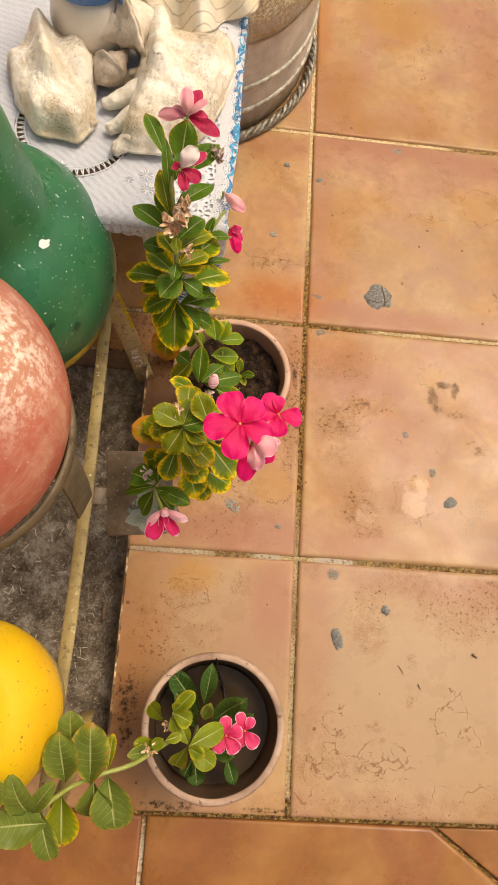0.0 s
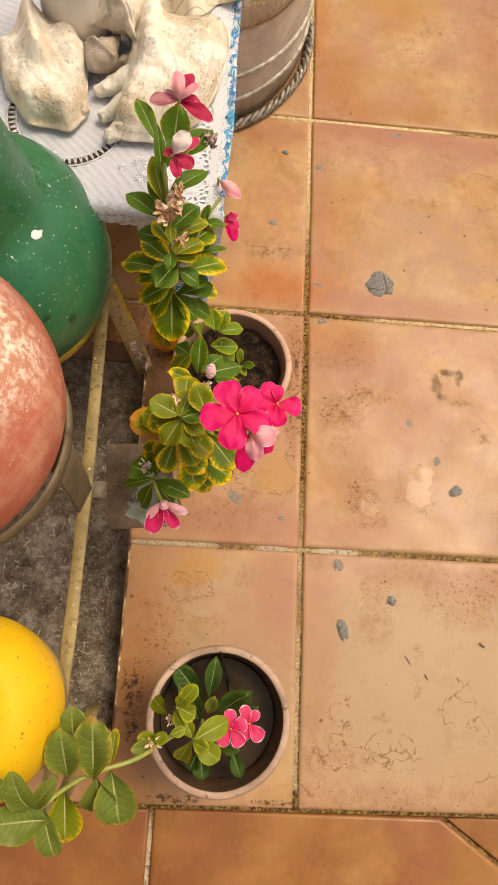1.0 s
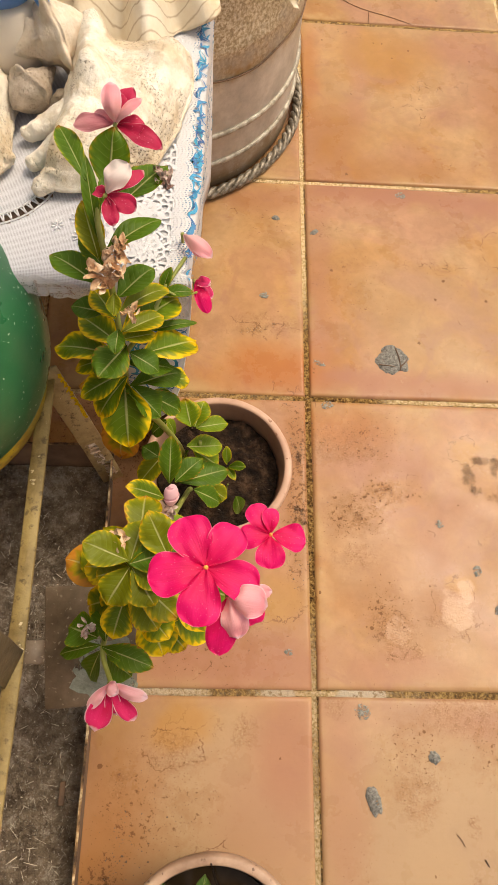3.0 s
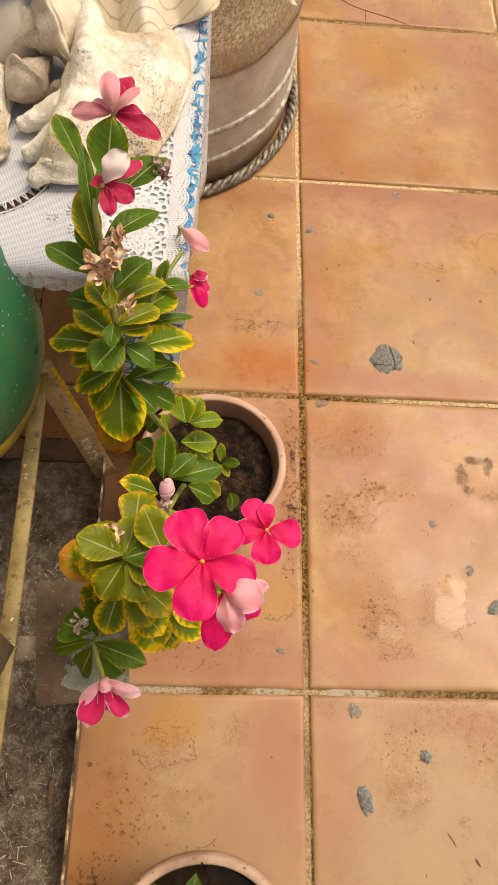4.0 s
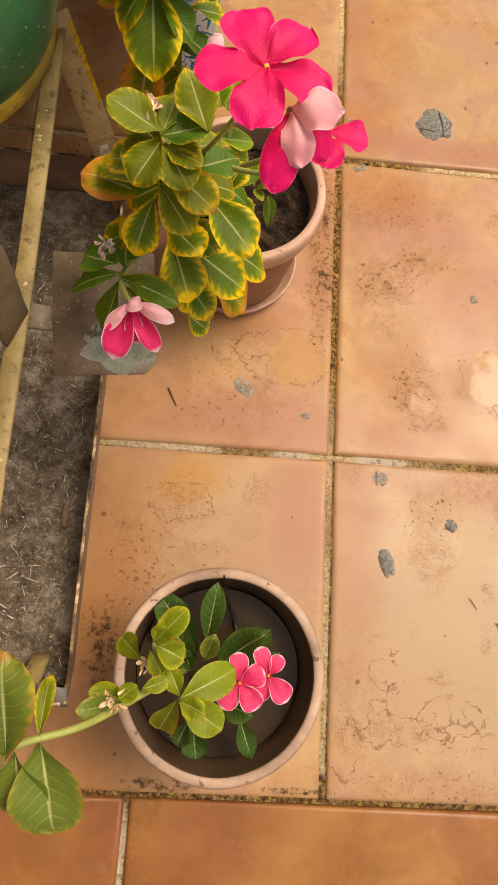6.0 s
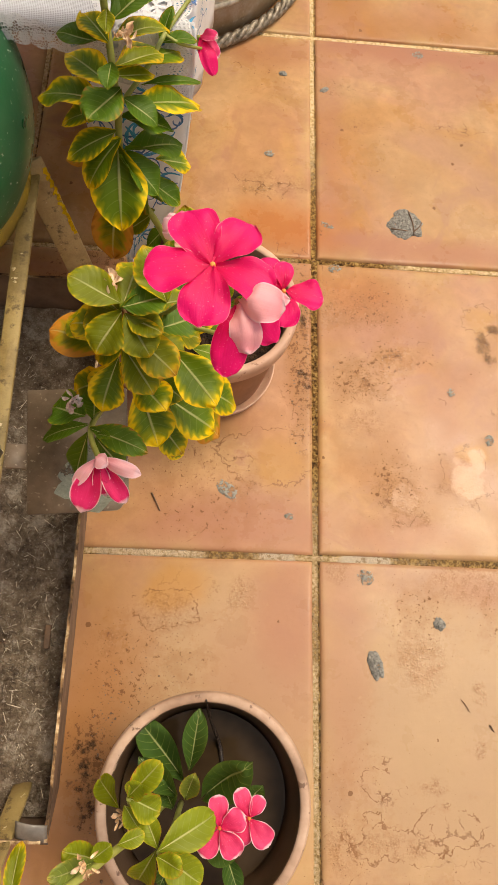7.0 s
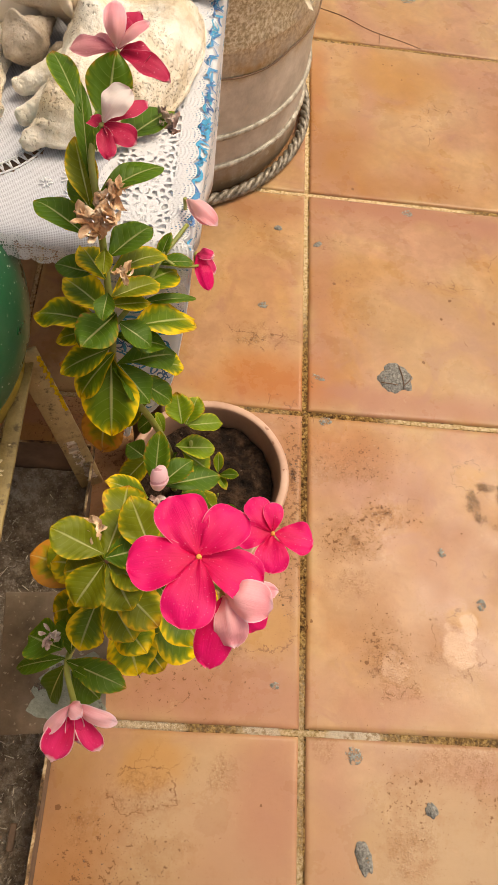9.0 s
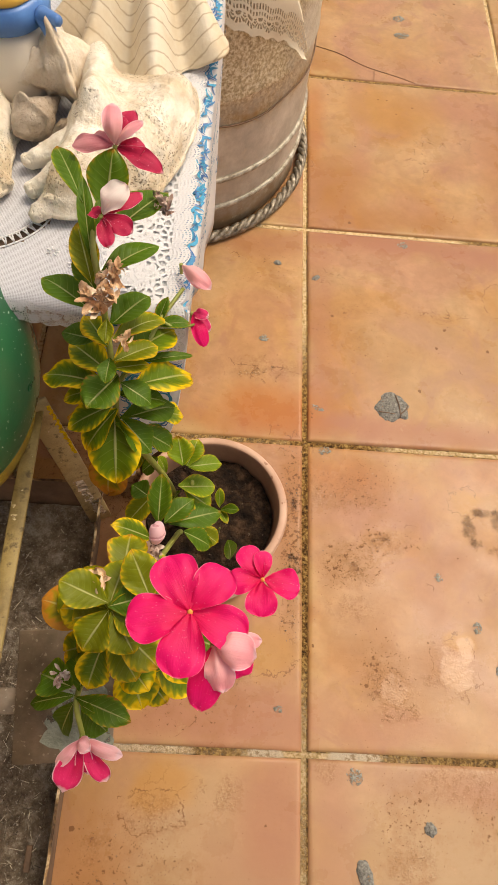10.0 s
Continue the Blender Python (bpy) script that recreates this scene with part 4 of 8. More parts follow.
PETAL = petal_material("magenta_petal", (0.68, 0.004, 0.085), (0.80, 0.006, 0.150), 0.97, 0.35)
PETAL_PALE = petal_material("pale_pink_petal", (0.92, 0.58, 0.54), (0.88, 0.36, 0.40), 0.90, 0.9)
PETAL_BLUSH = petal_material("blush_petal", (0.84, 0.34, 0.38), (0.88, 0.50, 0.52), 0.84, 1.0)
PETAL_ROSE = petal_material("white_edged_petal", (0.66, 0.012, 0.10), (0.78, 0.030, 0.16), 0.89, 0.95)
PETAL_EDGED = petal_material("pale_edged_petal", (0.60, 0.010, 0.080), (0.78, 0.060, 0.18), 0.90, 0.95)
PETAL_DUSTY = petal_material("dusty_pink_petal", (0.50, 0.12, 0.15), (0.68, 0.30, 0.32))
PETAL_WINE = petal_material("wine_petal", (0.40, 0.010, 0.045), (0.54, 0.020, 0.085), 0.94, 0.8)
PETAL_PINK = petal_material("rose_petal", (0.64, 0.014, 0.10), (0.78, 0.050, 0.19), 0.91, 0.85)
PETAL_WHITE = petal_material("faded_petal", (0.76, 0.60, 0.55), (0.80, 0.72, 0.66))
WITHERED = speckled("withered_petal", [(0.3, (0.46, 0.24, 0.11)), (0.5, (0.72, 0.49, 0.29)), (0.65, (0.88, 0.74, 0.55))], 120.0, 0.85, bump_s=0.5)
WITHERED_PALE = speckled("withered_pale", [(0.3, (0.22, 0.10, 0.08)), (0.5, (0.46, 0.34, 0.28)), (0.7, (0.72, 0.66, 0.58))], 130.0, 0.85, bump_s=0.5)
EYE_DOT = speckled("flower_eye", [(0.4, (0.80, 0.16, 0.03)), (0.6, (0.84, 0.40, 0.08))], 80.0, 0.6)


def water_material():
    m, nt, b = mat("still_water", 0.06, 0.0, 0.10)
    nt.links.new(ramp(nt, noise_tex(nt, 14.0, 4.0, 0.6, where(nt)), [(0.35, (0.024, 0.015, 0.008)), (0.7, (0.058, 0.037, 0.020))]), b.inputs["Base Color"])
    bump(nt, b, noise_tex(nt, 22.0, 2.0, 0.4, where(nt)), 0.04, 0.003)
    return m


WATER = water_material()


# ---- mesh helpers ----
def finish(name, bm, material, smooth=True):
    me = bpy.data.meshes.new(name)
    bmesh.ops.recalc_face_normals(bm, faces=bm.faces)
    bm.to_mesh(me)
    bm.free()
    for m in material if isinstance(material, (list, tuple)) else [material]:
        me.materials.append(m)
    if smooth:
        me.shade_smooth()
    return me


def part(name, bm, material, parent=None, label="", smooth=True):
    ob = new(name, finish(name, bm, material, smooth))
    if parent is not None:
        ob.parent = parent
    return tagged(ob, label)


def thing(name, label, category, place=(0, 0, 0), group="", kind=""):
    ob = new(name)
    ob.location = place
    ob.empty_display_size = 0.02
    return tagged(ob, label, category, group, kind)


def place_part(ob, parent):
    """Parent a part built in world places under a thing that stands elsewhere."""
    ob.parent = parent
    ob.matrix_parent_inverse = parent.matrix_basis.inverted()
    return ob


def grid(bm, rows, closed=False, mat_index=0):
    """Faces between rows of points, each row equally long."""
    vs = [[bm.verts.new(p) for p in r] for r in rows]
    n = len(rows[0])
    for a, b in zip(vs, vs[1:]):
        for i in range(n if closed else n - 1):
            j = (i + 1) % n
            f = bm.faces.new((a[i], a[j], b[j], b[i]))
            f.material_index = mat_index
    return vs


def thicken(bm, t):
    bmesh.ops.recalc_face_normals(bm, faces=bm.faces)
    bm.normal_update()
    bmesh.ops.solidify(bm, geom=bm.faces[:], thickness=t)


def lathe(profile, steps=48, centre=(0, 0, 0), wobble=0.0, bm=None):
    bm = bm or bmesh.new()
    cx, cy, cz = centre
    rows = []
    for r, z in profile:
        row = []
        for i in range(steps):
            a = 2 * math.pi * i / steps
            k = 1 + wobble * noise.noise((math.cos(a) * 2, math.sin(a) * 2, z * 9))
            row.append((cx + r * k * math.cos(a), cy + r * k * math.sin(a), cz + z))
        rows.append(row)
    vs = grid(bm, rows, True)
    for row, r in ((vs[0], profile[0][0]), (vs[-1], profile[-1][0])):
        if r > 1e-5:
            bm.faces.new(row)
    return bm


def smooth_path(points, n=8):
    """Catmull-Rom through the points."""
    P = [Vector(p) for p in points]
    P = [P[0] * 2 - P[1]] + P + [P[-1] * 2 - P[-2]]
    out = []
    for i in range(1, len(P) - 2):
        a, b, c, d = P[i - 1:i + 3]
        for k in range(n):
            t = k / n
            out.append(0.5 * ((2 * b) + (c - a) * t + (2 * a - 5 * b + 4 * c - d) * t * t + (3 * b - a - 3 * c + d) * t ** 3))
    out.append(P[-2])
    return out


def tube(points, r0, r1=None, sides=8, bm=None, n=6, closed=False, lump=0.0):
    bm = bm or bmesh.new()
    pts = smooth_path(points, n) if not closed else [Vector(p) for p in points]
    r1 = r0 if r1 is None else r1
    rows, side = [], None
    for i, p in enumerate(pts):
        nxt = pts[(i + 1) % len(pts)] if closed else pts[min(i + 1, len(pts) - 1)]
        prv = pts[i - 1] if (closed or i) else pts[0]
        t = (nxt - prv).normalized()
        if side is None:
            side = t.orthogonal().normalized()
        side = (side - t * side.dot(t)).normalized()
        up = t.cross(side)
        r = r0 + (r1 - r0) * i / max(1, len(pts) - 1)
        r *= 1 + lump * noise.noise(p * 60)
        rows.append([p + r * (math.cos(2 * math.pi * k / sides) * side + math.sin(2 * math.pi * k / sides) * up) for k in range(sides)])
    if closed:
        rows.append(rows[0])
    vs = grid(bm, rows, True)
    if closed:
        bmesh.ops.remove_doubles(bm, verts=bm.verts, dist=1e-5)
    else:
        bm.faces.new(vs[0])
        bm.faces.new(vs[-1])
    return bm


def slab(x0, x1, y0, y1, z0, z1, edge=0.004, bm=None):
    """A box with bevelled edges."""
    bm = bm or bmesh.new()
    g = bmesh.ops.create_cube(bm, size=1.0)
    for v in g["verts"]:
        v.co = Vector((x0 + (v.co.x + 0.5) * (x1 - x0), y0 + (v.co.y + 0.5) * (y1 - y0), z0 + (v.co.z + 0.5) * (z1 - z0)))
    if edge:
        es = list({e for v in g["verts"] for e in v.link_edges})
        bmesh.ops.bevel(bm, geom=es, offset=edge, segments=2, affect="EDGES", profile=0.6)
    return bm


def strap(points, width, thick, across, bm=None, n=6, warp=0.0):
    """A flat iron bar along points; across: the direction of its width."""
    bm = bm or bmesh.new()
    pts = smooth_path(points, n)
    rows = []
    for i, p in enumerate(pts):
        t = (pts[min(i + 1, len(pts) - 1)] - pts[max(i - 1, 0)]).normalized()
        a = Vector(across(p) if callable(across) else across)
        a = (a - t * a.dot(t)).normalized()
        nrm = t.cross(a)
        w = width * (1 + warp * noise.noise(p * 40)) / 2
        h, e = thick / 2, min(thick, width) * 0.22
        rows.append([p + a * x + nrm * z for x, z in ((-w, -h + e), (-w + e, -h), (w - e, -h), (w, -h + e), (w, h - e), (w - e, h), (-w + e, h), (-w, h - e))])
    vs = grid(bm, rows, True)
    bm.faces.new(vs[0])
    bm.faces.new(vs[-1])
    return bm


# ---- floor ----
TILE_W, TILE_L = 0.39, 0.397
floor = part("floor", slab(-1.6, 1.565, -0.366, 2.385, -0.06, -0.0030, 0), GROUT, label="terracotta tile floor with worn sandy grout")
tagged(floor, category="floor", kind="structure")
step_floor = part("floor_front", slab(-1.6, 1.565, -1.9, -0.3665, -0.06, -0.012, 0), GROUT, label="strip of glossy terracotta tiles before the floor edge")
tagged(step_floor, category="floor", kind="structure")


ground = part("ground", slab(-60, 60, -60, 60, -0.30, -0.062, 0), PLASTER, label="pale concrete ground beyond the patio")
tagged(ground, category="ground", kind="structure")
# two unseen walls, added to bounce warm light and close the place
wall = part("bounce_wall_west", slab(-1.75, -1.602, -1.9, 2.385, -0.06, 1.2, 0), PLASTER, label="unseen low sand-coloured wall added to bounce warm light")
tagged(wall, category="wall", kind="structure")
wall = part("bounce_wall_south", slab(-1.75, 1.565, -2.05, -1.902, -0.06, 0.7, 0), PLASTER, label="unseen low sand-coloured wall added to bounce warm light")
tagged(wall, category="wall", kind="structure")


def tile_mesh(poly, material, top=0.0, depth=0.012, soft=0.005):
    """A fired tile: pillowed rim, slightly uneven outline."""
    bm = bmesh.new()
    pts = []
    for a, b in zip(poly, poly[1:] + poly[:1]):
        for k in range(6):
            x, y = a[0] + (b[0] - a[0]) * k / 6, a[1] + (b[1] - a[1]) * k / 6
            pts.append((x + 0.0012 * noise.noise((x * 21, y * 21, 1.0)), y + 0.0012 * noise.noise((x * 21, y * 21, 5.0))))
    c = Vector((sum(p[0] for p in pts) / len(pts), sum(p[1] for p in pts) / len(pts)))
    rings = []
    for inset, z in ((0.0, top - depth), (0.0, top - soft), (0.0012, top - soft * 0.35), (0.0040, top - 0.0002), (0.0075, top), (0.0120, top)):
        ring = []
        for x, y in pts:
            d = Vector((x, y)) - c
            ring.append((*(c + d * (1 - inset / max(0.02, d.length))), z))
        rings.append(ring)
    vs = grid(bm, rings, True)
    bm.faces.new(vs[-1])
    return finish("tile", bm, material)


# ---- large things: the table ----
TABLE_TOP, RIGHT, FRONT = 0.432, -0.143, 0.285
table = thing("low_table", "low wooden table hidden beneath white cloths", "table", (-0.46, 0.5, 0))
place_part(part("tabletop", slab(-0.76, RIGHT - 0.020, FRONT + 0.012, 0.715, TABLE_TOP - 0.025, TABLE_TOP), WOOD), table)
for lx in (-0.74, -0.20):
    for ly in (0.33, 0.69):
        place_part(part("leg", slab(lx - 0.018, lx + 0.018, ly - 0.018, ly + 0.018, 0, TABLE_TOP - 0.024), WOOD), table)

cloth = thing("tablecloth", "white cotton tablecloth with blue script-like print draping down the table side", "tablecloth", (-0.46, 0.5, TABLE_TOP))


def right_at(y):
    """The cloth's right rim, drawn in a little towards the rounded front corner."""
    return RIGHT - 0.004 - 0.007 * max(0.0, 1 - (y - FRONT) / 0.12)


def side_x(y, u):
    """How far out the cloth's hanging side is, u metres below the table's rim; it folds inward towards the front corner."""
    f = u / 0.25
    lean = 0.008 + 0.034 * max(0.0, 1 - (y - FRONT) / 0.34)
    return right_at(y) - lean * f + 0.003 * f * math.sin(y * 46) - 0.003 * f * math.cos(y * 21 + 1)


def cloth_mesh():
    bm = bmesh.new()
    rows = []
    for i in range(41):
        y = FRONT + 0.006 + (0.714 - FRONT) * i / 40
        inner = -0.188 - 0.045 * max(0.0, min(1.0, (0.42 - y) / 0.05))
        row = [(inner + (-0.1645 - inner) * k / 9, y, TABLE_TOP + 0.0015) for k in range(10)]
        row += [(right_at(y) - 0.009, y, TABLE_TOP + 0.0013), (right_at(y) - 0.003, y, TABLE_TOP - 0.002)]
        hem = 0.25 - 0.50 * max(0.0, min(0.32, y - 0.28)) if y < 0.60 else 0.09
        for k in range(1, 13):
            u = (TABLE_TOP - hem) * k / 12
            row.append((side_x(y, u), y, TABLE_TOP - 0.002 - u))
        rows.append(row)
    grid(bm, rows)
    thicken(bm, 0.0012)
    return bm


place_part(part("cloth", cloth_mesh(), CLOTH), cloth)


def unseen_drape(a, b):
    """A plain hanging side of the cloth between two corners of the table, unseen and added to block light."""
    bm = bmesh.new()
    a, b = Vector((*a, 0)), Vector((*b, 0))
    n = (b - a).cross(Vector((0, 0, 1))).normalized()
    rows = []
    for g in np.linspace(0, 1, 7):
        rows.append([a.lerp(b, float(f)) + n * (0.004 + 0.007 * float(g) * math.sin(float(f) * 31)) + Vector((0, 0, TABLE_TOP + 0.001 - 0.33 * float(g))) for f in np.linspace(0, 1, 33)])
    grid(bm, rows)
    thicken(bm, 0.0012)
    return bm


# both out of sight, added to darken the space below the table
place_part(part("back_light_stop", unseen_drape((RIGHT - 0.014, 0.716), (-0.762, 0.716)), CLOTH), cloth)
place_part(part("far_light_stop", unseen_drape((-0.762, 0.714), (-0.762, FRONT + 0.012)), CLOTH), cloth)
FLAP = 0.232


def flap_edge(g):
    return float(np.interp(g, (0, 0.24, 0.50, 0.65, 0.80, 0.91, 1.0), (RIGHT - 0.0115, -0.1570, -0.1635, -0.1690, -0.182, -0.203, -0.209)))


def on_flap(f, g, lift=0.0):
    """A place on the cloth's hanging front corner: f across it, g down it, both from 0 to 1."""
    left = -0.250 + 0.030 * g
    return Vector((left + (flap_edge(g) - left) * f, FRONT + 0.0055 - 0.037 * g + 0.004 * g * math.sin(f * 9 + g * 2) - lift, TABLE_TOP + 0.001 - FLAP * g))


def corner_drape():
    """The cloth's front corner, hanging to a point below the table edge."""
    bm = bmesh.new()
    grid(bm, [[on_flap(float(f), float(g)) for f in np.linspace(0, 1, 17)] for g in np.linspace(0, 1, 25)])
    thicken(bm, 0.0012)
    return bm


place_part(part("front_corner", corner_drape(), CLOTH, label="hanging front corner"), cloth)


def on_cloth(u, y):
    """A place on the cloth: u metres from the rim, inward over the top if below zero, down the side if above."""
    if u < 0:
        return Vector((right_at(y) - 0.001 + u, y, TABLE_TOP + 0.0031 - 0.0040 * min(1.0, max(0.0, (0.008 + u) / 0.006))))
    return Vector((side_x(y, u) + 0.0020, y, TABLE_TOP - 0.003 - u))


def print_strokes(seed, count, thin, thick, longest):
    """Curled brush strokes on the cloth's rim, side and front corner."""
    rng = random.Random(seed)
    bm = bmesh.new()
    for i in range(count):
        front = i % 4 == 0
        if front:
            u, y = rng.uniform(0.06, 0.97), rng.uniform(0.10, 0.93)
        else:
            u, y = rng.choice((rng.uniform(-0.013, -0.002), rng.uniform(0.002, 0.08), rng.uniform(0.01, 0.23))), 0.290 + 0.41 * (i + rng.random()) / count
        a, ln, w = rng.gauss(0.35, 0.5) if not front else rng.uniform(0, 3.1), rng.uniform(0.008, longest), rng.uniform(thin, thick)
        bend = rng.uniform(-2.2, 2.2)
        rows = []
        for k in range(8):
            q = k / 7 - 0.5
            ang = a + bend * q
            su, sy = ln * q * math.sin(ang), ln * q * math.cos(ang)
            ww = w * (1 - 1.6 * abs(q)) + 0.00025
            du, dy = math.cos(ang) * ww, -math.sin(ang) * ww
            if front:
                ends = [(y + (sy + e * dy) / 0.07, u + (su + e * du) / FLAP) for e in (-1, 1)]
                rows.append([on_flap(min(0.99, max(0.01, f)), min(0.995, max(0.02, g)), 0.0022) for f, g in ends])
            else:
                ends = [(u + su + e * du, y + sy + e * dy) for e in (-1, 1)]
                rows.append([on_cloth(min(-0.0002, pu) if u < 0 else max(0.0005, pu), py) for pu, py in ends])
        grid(bm, rows)
    return bm


place_part(part("print_pattern", print_strokes(4, 400, 0.0005, 0.0014, 0.024), INK, label="blue and teal printed strokes"), cloth)["kind"] = "stuff"
place_part(part("thin_print", print_strokes(9, 300, 0.0003, 0.0009, 0.022), INK_DARK, label="thin dark blue printed lines"), cloth)["kind"] = "stuff"
place_part(part("hem", tube([on_flap(1.0, g) for g in (0.02, 0.24, 0.50, 0.65, 0.80, 0.91, 1.0)] + [on_flap(0.0, 1.0)], 0.0014, sides=6), CLOTH, label="white rolled hem"), cloth)

doily = thing("lace_doily", "white net doily with scalloped lace border over the table", "doily", (-0.42, 0.48, TABLE_TOP))


RING = (-0.326, 0.388, 0.057, radians(165), radians(372))
DOILY_Z = TABLE_TOP + 0.0030
LIP, ARC = FRONT + 0.006, 0.011


def hem_height(x):
    """Height of the doily's lower edge: shallow along the front, deeper at the table's corner."""
    return float(np.interp(x, (-0.73, -0.273, -0.23, -0.205, -0.174, -0.15), (0.425, 0.419, 0.410, 0.402, 0.380, 0.374)))


def drape(x, s, lift=0.0):
    """A place on the doily: s metres from the table lip, below zero on the top, above zero down the front."""
    if s <= 0:
        return Vector((x, LIP - s, DOILY_Z + lift))
    a = min(s / ARC, 1.5)
    rest = max(0.0, s - 1.5 * ARC)
    sway = 0.0035 * math.sin(x * 75) * min(1, rest / 0.02)
    return Vector((x, LIP - (ARC + lift) * math.sin(a) - 0.07 * rest + sway, DOILY_Z - ARC * (1 - math.cos(a)) + lift * math.cos(a) - rest))


def hem_reach(x):
    return 1.5 * ARC + (DOILY_Z - ARC * (1 - math.cos(1.5)) - hem_height(x))


def scallop(s, pitch=0.019):
    return abs(math.sin(math.pi * s / pitch)) ** 0.7


def sheet(rows, lift=0.0):
    """Cloth through rows of (x, s), carrying its own layout in metres."""
    bm = bmesh.new()
    uv = bm.loops.layers.uv.new("UVMap")
    vs = grid(bm, [[drape(x, q, lift) for x, q in row] for row in rows])
    at = {v: xs for vr, row in zip(vs, rows) for v, xs in zip(vr, row)}
    for f in bm.faces:
        for lp in f.loops:
            lp[uv].uv = at[lp.vert]
    return bm


def net_mesh():
    xs = [-0.72 + 0.5010 * k / 150 for k in range(151)]
    bm = sheet([[(x, -0.40 + 0.40 * i / 100) for x in xs] for i in range(100)] + [[(x, (hem_reach(x) - 0.012) * i / 14) for x in xs] for i in range(15)])
    cx, cy, r, a0, a1 = RING
    gone = []
    for f in bm.faces:
        c = f.calc_center_median()
        a = math.atan2(c.y - cy, c.x - cx)
        if abs(math.hypot(c.x - cx, c.y - cy) - r) < 0.0048 and (a0 < a < a1 or a0 < a + 2 * math.pi < a1):
            gone.append(f)
    bmesh.ops.delete(bm, geom=gone, context="FACES")
    return bm


def border_s(i, n=240):
    """Stations of the side border, from the back to its hanging end."""
    return -0.42 + (0.42 + hem_reach(-0.18) - 0.006) * i / n


place_part(part("net_field", net_mesh(), NET, label="fine white net"), doily)
place_part(part("lace_border", sheet([[(x, border_s(i)) for x in (-0.2210 - 0.005 * scallop(border_s(i), 0.034), -0.213, -0.203, -0.193, -0.182, -0.1715)] for i in range(241)], 0.0004), LACE, label="floral lace border"), doily)
place_part(part("scalloped_edging", sheet([[(x, border_s(i)) for x in (-0.1720, -0.1680, -0.1635, -0.1610 + 0.0048 * scallop(border_s(i)))] for i in range(241)], 0.0008), EDGING, label="scalloped lace edging"), doily)
HEM_X = [-0.72 + 0.5615 * k / 330 for k in range(331)]
place_part(part("hem", sheet([[(x, hem_reach(x) - 0.013 - 0.003 * scallop(x, 0.014)) for x in HEM_X]] + [[(x, hem_reach(x) - 0.013 + 0.013 * k / 3 + (0.003 * scallop(x, 0.014) if k == 3 else 0)) for x in HEM_X] for k in range(1, 4)], 0.0008), LACE_FINE, label="scalloped lace hem"), doily)


def sprig(x, y, r, spokes):
    """An embroidered eyelet: a ring of short satin stitches round a small hole."""
    bm = bmesh.new()
    c = Vector((x, y, DOILY_Z + 0.0012))
    for k in range(spokes):
        a = 2 * math.pi * k / spokes
        d = Vector((math.cos(a), math.sin(a), 0))
        strap([c + d * r * 0.36, c + d * r * 0.7, c + d * r], 0.0011, 0.0007, (-d.y, d.x, 0), bm, 2)
    return bm


for x, y, r, n in ((-0.245, 0.338, 0.0080, 10), (-0.242, 0.321, 0.0075, 10), (-0.333, 0.338, 0.0060, 8), (-0.262, 0.331, 0.0050, 7)):
    place_part(part("embroidered_sprig", sprig(x, y, r, n), CLOTH, label="white satin-stitch flower"), doily)


def drawn_ring(cx, cy, r, a0, a1):
    """Ladder of drawn threads: a band with rungs and openings."""
    bm = bmesh.new()
    z = TABLE_TOP + 0.0040
    for rr in (r - 0.0045, r + 0.0045):
        pts = [(cx + rr * math.cos(a0 + (a1 - a0) * k / 40), cy + rr * math.sin(a0 + (a1 - a0) * k / 40), z) for k in range(41)]
        strap(pts, 0.0016, 0.0007, (lambda p: Vector((p.x - cx, p.y - cy, 0))), bm, 1)
    n = int(r * (a1 - a0) / 0.0030)
    for k in range(n):
        a = a0 + (a1 - a0) * k / n
        d = Vector((math.cos(a), math.sin(a), 0))
        d2 = Vector((math.cos(a + (0.03 if k % 2 else -0.03)), math.sin(a + (0.03 if k % 2 else -0.03)), 0))
        c = Vector((cx, cy, z))
        strap([c + d * (r - 0.0045), c + d2 * (r + 0.0045)], 0.0013, 0.0007, (-d.y, d.x, 0), bm, 1)
    return bm


place_part(part("drawn_thread_ring", drawn_ring(*RING), CLOTH, label="drawn-thread ladder ring"), doily)

# ---- zinc drum with rope ----
DRUM = (-0.256, 0.982, 0)
drum = thing("metal_drum", "weathered galvanised drum with raised hoops and rust", "drum", DRUM)
prof = [(0.0, 0.004), (0.232, 0.004), (0.236, 0.012)]
for z in (0.030, 0.052, 0.060, 0.068, 0.105, 0.113, 0.121, 0.18, 0.24, 0.246, 0.252, 0.32, 0.42, 0.50):
    r = 0.2362 + 0.012 * z
    prof.append((r + (0.002 if z == 0.246 else 0), z))
prof += [(0.246, 0.51), (0.238, 0.515), (0.232, 0.505), (0.0, 0.503)]
place_part(part("body", lathe(prof, 96, DRUM, 0.004), ZINC), drum)
for z in (0.060, 0.113):
    hoop = [(DRUM[0] + (0.2368 + 0.012 * z) * math.cos(2 * math.pi * k / 120), DRUM[1] + (0.2368 + 0.012 * z) * math.sin(2 * math.pi * k / 120), z) for k in range(120)]
    place_part(part("hoop", tube(hoop, 0.0046, sides=8, closed=True), ZINC_PALE, label="pale raised hoop"), drum)
seam = [(DRUM[0] + 0.2400 * math.cos(a), DRUM[1] + 0.2400 * math.sin(a), 0.206 + 0.004 * math.sin(a * 9) + 0.03 * max(0.0, a + 0.36)) for a in (-2.0, -1.8, -1.6, -1.4, -1.2, -1.0, -0.8, -0.6, -0.4, -0.2, 0.0, 0.2)]
place_part(part("seam", tube(seam, 0.0012, sides=6), SMUDGE, label="dark sealed seam"), drum)


